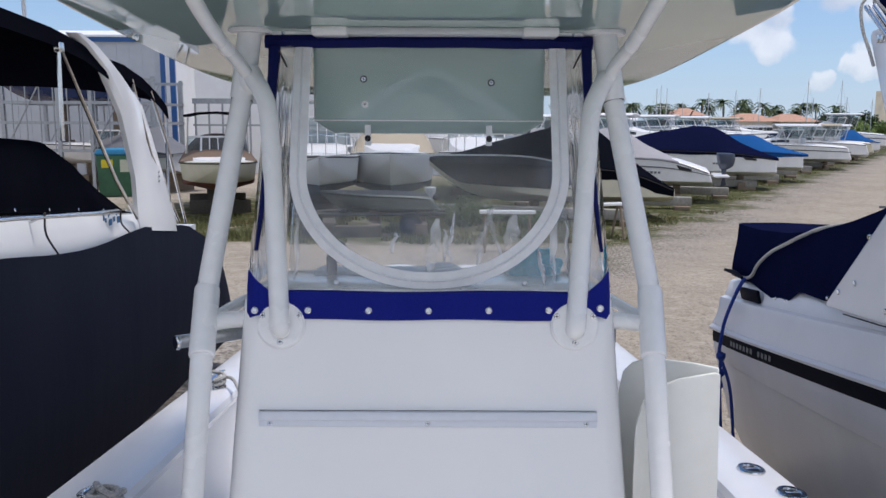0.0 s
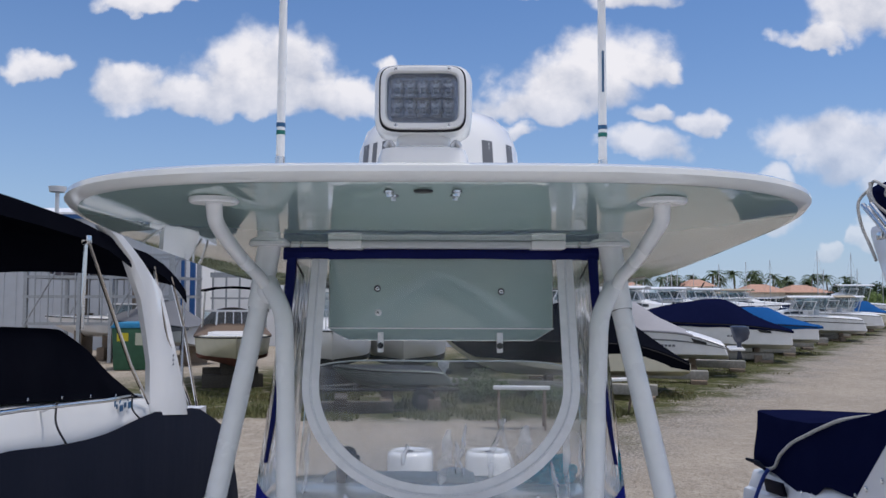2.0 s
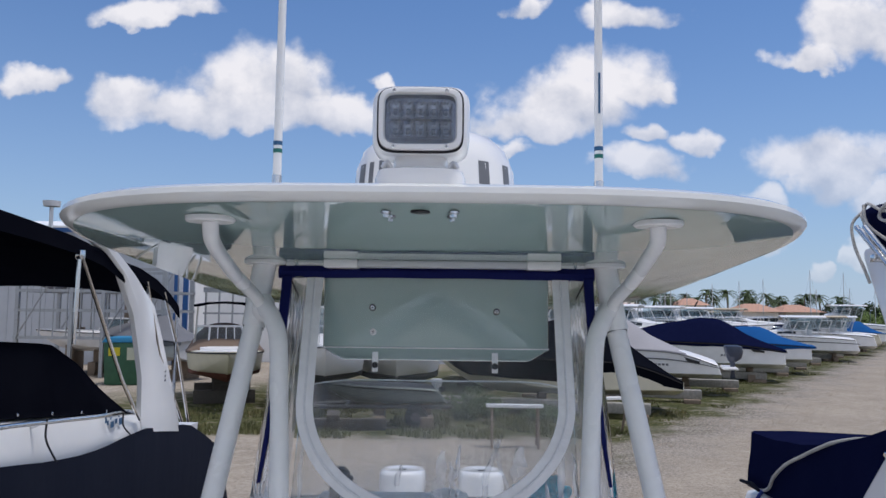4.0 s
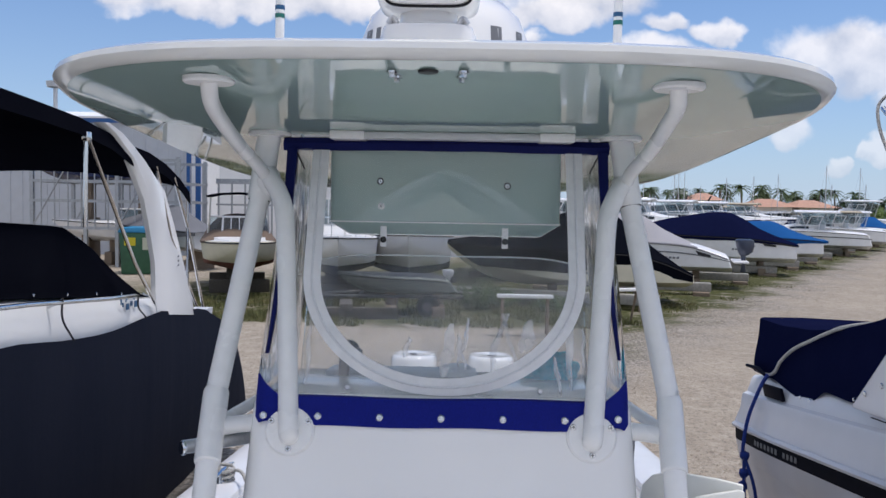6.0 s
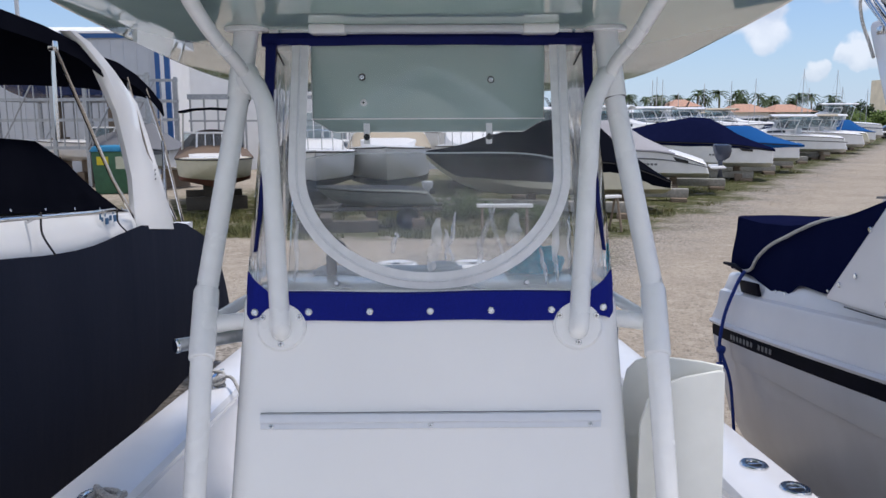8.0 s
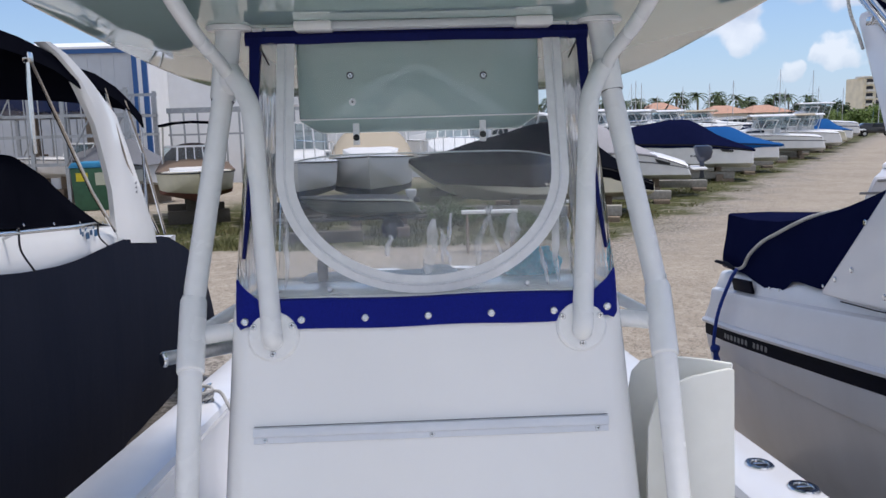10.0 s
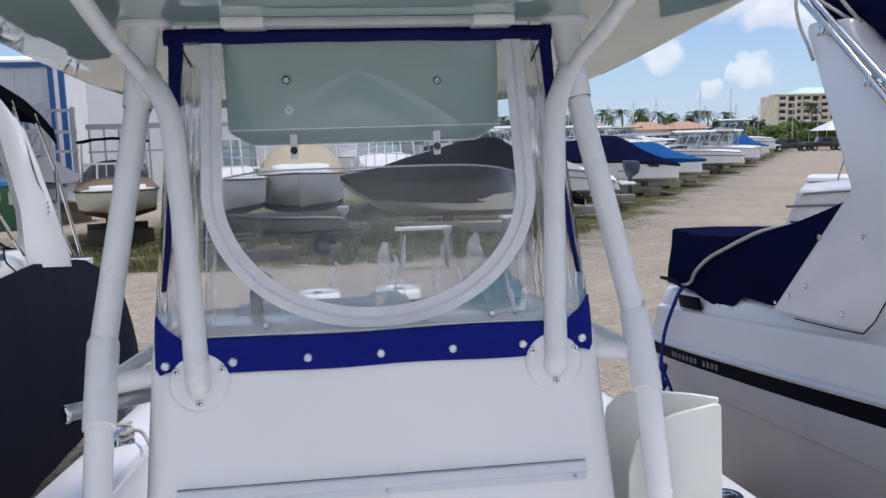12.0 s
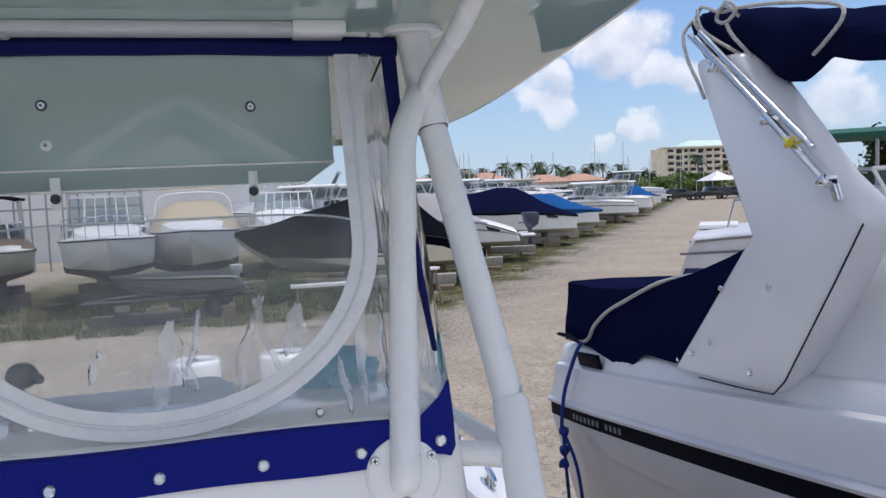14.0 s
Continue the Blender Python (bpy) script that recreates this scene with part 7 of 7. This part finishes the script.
for f in range(6):
    for k in range(15):
        x = HX0 + 2.2 + k * 4.15
        y = HY - 2.35 if x < HX0 + 9 else HY - 0.12
        w_ = new("window", wme); w_.parent = hotel; w_.location = (x, y, 0.6 + f * FL)
        if k % 3 != 1:
            q = new("balcony", bme); q.parent = hotel; q.location = (x, y - 0.05, 0.4 + f * FL)


def palm(seed, h):
    rng = random.Random(seed)
    t = thing("palm_tree", "tall coconut palm with drooping green fronds", "tree", "far palms")
    lean = rng.uniform(-0.6, 0.6)
    trunk = [(lean * (k / 6) ** 2, 0.3 * lean * (k / 6) ** 2, h * k / 6) for k in range(7)]
    part("trunk", tube(trunk, [0.22, 0.17, 0.15, 0.14, 0.13, 0.12, 0.12], 7), BARK, t)
    b = bmesh.new()
    top = Vector(trunk[-1])
    for k in range(34):
        az, el = rng.uniform(0, 2 * math.pi), rng.uniform(-0.5, 1.3)
        L_ = rng.uniform(1.5, 2.2)
        d = Vector((math.cos(az), math.sin(az), 0))
        prev = None
        for i in range(7):
            f = i / 6
            c = top + d * L_ * f * math.cos(el * (1 - 0.3 * f)) + Vector((0, 0, L_ * (math.sin(el) * f - 0.75 * f * f)))
            w_ = 0.12 * math.sin(math.pi * min(1, 0.12 + f * 0.9)) + 0.02
            side = d.cross(Vector((0, 0, 1)))
            cur = [b.verts.new(c + side * w_ - Vector((0, 0, 0.18 * w_ + 0.08 * rng.random()))), b.verts.new(c), b.verts.new(c - side * w_ - Vector((0, 0, 0.18 * w_ + 0.08 * rng.random())))]
            if prev:
                b.faces.new((prev[0], prev[1], cur[1], cur[0])); b.faces.new((prev[1], prev[2], cur[2], cur[1]))
            prev = cur
    part("crown", b, FROND, t, smooth=False)
    return t


random.seed(11)
palms = [palm(s, h) for s, h in ((1, 5.2), (2, 6.0), (3, 5.6))]
SPOTS = [(20 + 1.25 * k + random.uniform(-0.8, 0.8), 128 + random.uniform(-4, 9)) for k in range(34)] + [(78, 128), (84, 130), (90, 134), (97, 140), (101, 128)]
for k, (x, y) in enumerate(SPOTS):
    s = random.uniform(0.85, 1.12)
    m = pose(x, y, 0, 0, 0, random.uniform(0, 360))
    if k < 3:
        palms[k].matrix_world = m
    else:
        copy_thing(palms[k % 3], m).scale = (s, s, s)


def bushy_tree(seed, w, h, leaf):
    rng = random.Random(seed)
    t = thing("tree", "broad green tree with a ragged crown", "tree", "far trees")
    part("trunk", tube([(0, 0, -0.1), (0.1, 0, h * 0.3), (0, 0.1, h * 0.6)], [0.2, 0.15, 0.08], 7), BARK, t)
    limbs = bmesh.new()
    b = bmesh.new()
    for c in range(26):
        a, r_ = rng.uniform(0, 2 * math.pi), w * math.sqrt(rng.random()) * 0.85
        cz = h * rng.uniform(0.22, 0.92) * (1 - 0.35 * (r_ / w) ** 2)
        cc = Vector((r_ * math.cos(a), r_ * math.sin(a), cz))
        tube([(0.05, 0, h * 0.3), tuple(cc * 0.6 + Vector((0, 0, h * 0.15))), tuple(cc)], [0.07, 0.04, 0.015], 4, bm=limbs)
        for q in range(130):
            v_ = Vector((rng.gauss(0, 1), rng.gauss(0, 1), rng.gauss(0, 0.7))) * (0.13 * w)
            p = cc + v_
            s_ = rng.uniform(0.12, 0.27)
            u_ = Vector((rng.gauss(0, 1), rng.gauss(0, 1), rng.gauss(0, 1))).normalized()
            w2 = u_.orthogonal().normalized()
            b.faces.new([b.verts.new(p + u_ * s_), b.verts.new(p + w2 * s_ * 0.6), b.verts.new(p - u_ * s_), b.verts.new(p - w2 * s_ * 0.6)])
    part("limbs", limbs, BARK, t)
    part("crown", b, leaf, t, smooth=False)
    return t


trees = [bushy_tree(1, 3.4, 4.2, LEAF), bushy_tree(2, 3.0, 5.2, LEAFD), bushy_tree(3, 4.0, 3.8, LEAF)]
TS = [(56 + 2.9 * k + random.uniform(-1, 1), 118 + random.uniform(-6, 10)) for k in range(17)] + [(14 + 4.2 * k + random.uniform(-1, 1), 142 + random.uniform(-3, 5)) for k in range(13)] + [(16 + 2.6 * k, 150 + random.uniform(-3, 5)) for k in range(18)] + [(104, 120), (110, 118), (117, 122), (124, 118), (58, 60), (63, 56), (70, 54), (66, 48), (76, 50), (72, 44)]
for k, (x, y) in enumerate(TS):
    s = random.uniform(1.1, 1.5) if y < 80 else random.uniform(0.85, 1.1) if y < 132 and x < 74 else random.uniform(0.65, 0.95)
    m = pose(x, y, 0, 0, 0, random.uniform(0, 360))
    if k < 3:
        trees[k].matrix_world = m
    else:
        copy_thing(trees[k % 3], m).scale = (s, s, s)
mast0 = thing("sailboat_mast", "slim bare sailboat mast with stays", "mast", "far masts", at=(30, 110, 0))
part("pole", tube([(0, 0, 0), (0, 0, 8.0)], [0.06, 0.04], 6), ALU, mast0)
part("spreader", tube([(-0.6, 0, 5.2), (0.6, 0, 5.2)], 0.025, 5), ALU, mast0)
for sx in (-1, 1):
    part("stay", tube([(0, 0, 7.8), (sx * 0.6, 0, 5.2), (sx * 0.9, 0, 1)], 0.012, 4), STEEL, mast0)
for k in range(15):
    x = 22 + 3.1 * k + random.uniform(-1.3, 1.3)
    s = random.uniform(0.75, 1.12)
    copy_thing(mast0, pose(x, 108 + random.uniform(-6, 8), 0)).scale = (1, 1, s)


def car(x, y, turn, mat, label, pickup=False):
    t = thing("parked_car", label, "car", "parked cars", at=(x, y, 0), turn=turn)
    side = [(-2.3, 0.45), (-2.35, 0.9), (-1.5, 1.05), (-0.9, 1.65), (0.6, 1.7), (0.9, 1.1), (2.3, 1.08), (2.35, 0.5)] if pickup else [(-2.3, 0.4), (-2.35, 0.85), (-1.3, 1.0), (-0.6, 1.55), (1.5, 1.6), (2.2, 1.05), (2.3, 0.45)]
    part("body", prism([(a, b_) for a, b_ in side], "x", -0.9, 0.9, 0.06), mat, t)
    part("side_window", prism([(-0.75, 1.1), (-0.45, 1.48), (0.5, 1.52), (0.7, 1.1)], "x", -0.915, 0.915), TINT, t)
    for sx in (-0.85, 0.85):
        for yy in (-1.45, 1.45):
            w_ = part("wheel", tube([(sx - 0.1, yy, 0.34), (sx + 0.1, yy, 0.34)], 0.34, 16), RUB, t)
            part("rim", tube([(sx - 0.105, yy, 0.34), (sx + 0.105, yy, 0.34)], 0.2, 10), ALU, w_)


car(58.5, 93.5, 80, CARB, "dark pickup parked at the end of the road", True)
car(61.5, 93.0, 75, CARB, "dark saloon parked at the end of the road")
car(64.8, 93.6, 85, CARW, "silver-white car parked at the end of the road")
car(54.6, 94.5, 75, CARB, "black estate car parked beside the last boats")
tent = thing("marquee", "white peaked marquee with open sides", "tent", at=(65.0, 99.0, 0))
b = bmesh.new()
for cx in (-2.0, 2.0):
    base = [b.verts.new(q) for q in ((cx - 2, -2, 2.45), (cx + 2, -2, 2.45), (cx + 2, 2, 2.45), (cx - 2, 2, 2.45))]
    apex = b.verts.new((cx, 0, 3.75))
    for k in range(4):
        b.faces.new((base[k], base[(k + 1) % 4], apex))
part("canopy", b, FARW, tent, smooth=False)
for cx in (-4, 0, 4):
    for cy in (-2, 2):
        part("pole", tube([(cx, cy, 0), (cx, cy, 2.5)], 0.04, 6), ALU, tent)

# loose stones along the road edge and scattered over the sand
random.seed(31)
verts, faces = [], []
for k in range(9000):
    if k < 5200:
        p = ROW_A + ROW_D * (random.random() ** 1.4 * 40 - 3) + ROW_N * random.gauss(2.6, 0.9)
    else:
        p = Vector((random.uniform(0.8, 9.0), 6.0 + 18.0 * random.random()))
    r = random.uniform(0.008, 0.022) * (1.5 if random.random() < 0.08 else 1.0)
    n0, a0 = len(verts), random.uniform(0, 6.28)
    zg = 0.05 * noise.noise((p.x * 0.15, p.y * 0.15, 3)) + 0.03 * noise.noise((p.x * 0.5, p.y * 0.5, 7)) - 0.02
    for q in range(5):
        w_ = r * random.uniform(0.7, 1.25)
        verts.append((p.x + w_ * math.cos(a0 + 1.257 * q), p.y + w_ * math.sin(a0 + 1.257 * q), zg - 0.004))
    verts.append((p.x + r * 0.2, p.y, zg + r * random.uniform(0.5, 0.9)))
    faces += [(n0 + q, n0 + (q + 1) % 5, n0 + 5) for q in range(5)]
stones_me = bpy.data.meshes.new("loose_stones")
stones_me.from_pydata(verts, [], faces)
stones_me.materials.append(STONE)
tagged(new("loose_stones", stones_me), "loose pale grey stones scattered on the sandy yard", "stones", kind="stuff")

# grass tufts in the weedy strip
random.seed(21)
b = bmesh.new()
for k in range(26000):
    f, o = random.random() ** 1.5 * 46, random.uniform(-3.5, 1.9)
    p = ROW_A + ROW_D * (f - 3) + ROW_N * o
    if noise.noise((p.x * 0.7, p.y * 0.7, 4.0)) + 0.6 * noise.noise((p.x * 2.2, p.y * 2.2, 9.0)) < 0.12 + 0.25 * max(0, o):
        continue
    h = random.uniform(0.02, 0.10)
    a = random.uniform(0, math.pi)
    d = Vector((math.cos(a), math.sin(a), 0)) * random.uniform(0.008, 0.02)
    c = Vector((p.x, p.y, -0.03))
    lean = Vector((random.gauss(0, 0.03), random.gauss(0, 0.03), h + 0.03))
    b.faces.new((b.verts.new(c - d), b.verts.new(c + d), b.verts.new(c + lean)))
for k in range(15000):
    p = Vector((random.uniform(-8.0, 4.2), 17.9 + 5.5 * random.random() ** 1.3))
    if noise.noise((p.x * 0.8, p.y * 0.8, 2.0)) < -0.12 + 0.5 * max(0, 18.6 - p.y):
        continue
    h = random.uniform(0.03, 0.16)
    a = random.uniform(0, math.pi)
    d = Vector((math.cos(a), math.sin(a), 0)) * random.uniform(0.01, 0.025)
    c = Vector((p.x, p.y, -0.03))
    b.faces.new((b.verts.new(c - d), b.verts.new(c + d), b.verts.new(c + Vector((random.gauss(0, 0.04), random.gauss(0, 0.04), h + 0.03)))))
tagged(part("grass", b, GRASS, smooth=False), "thin dry weeds along the storage rails", "grass", kind="stuff")
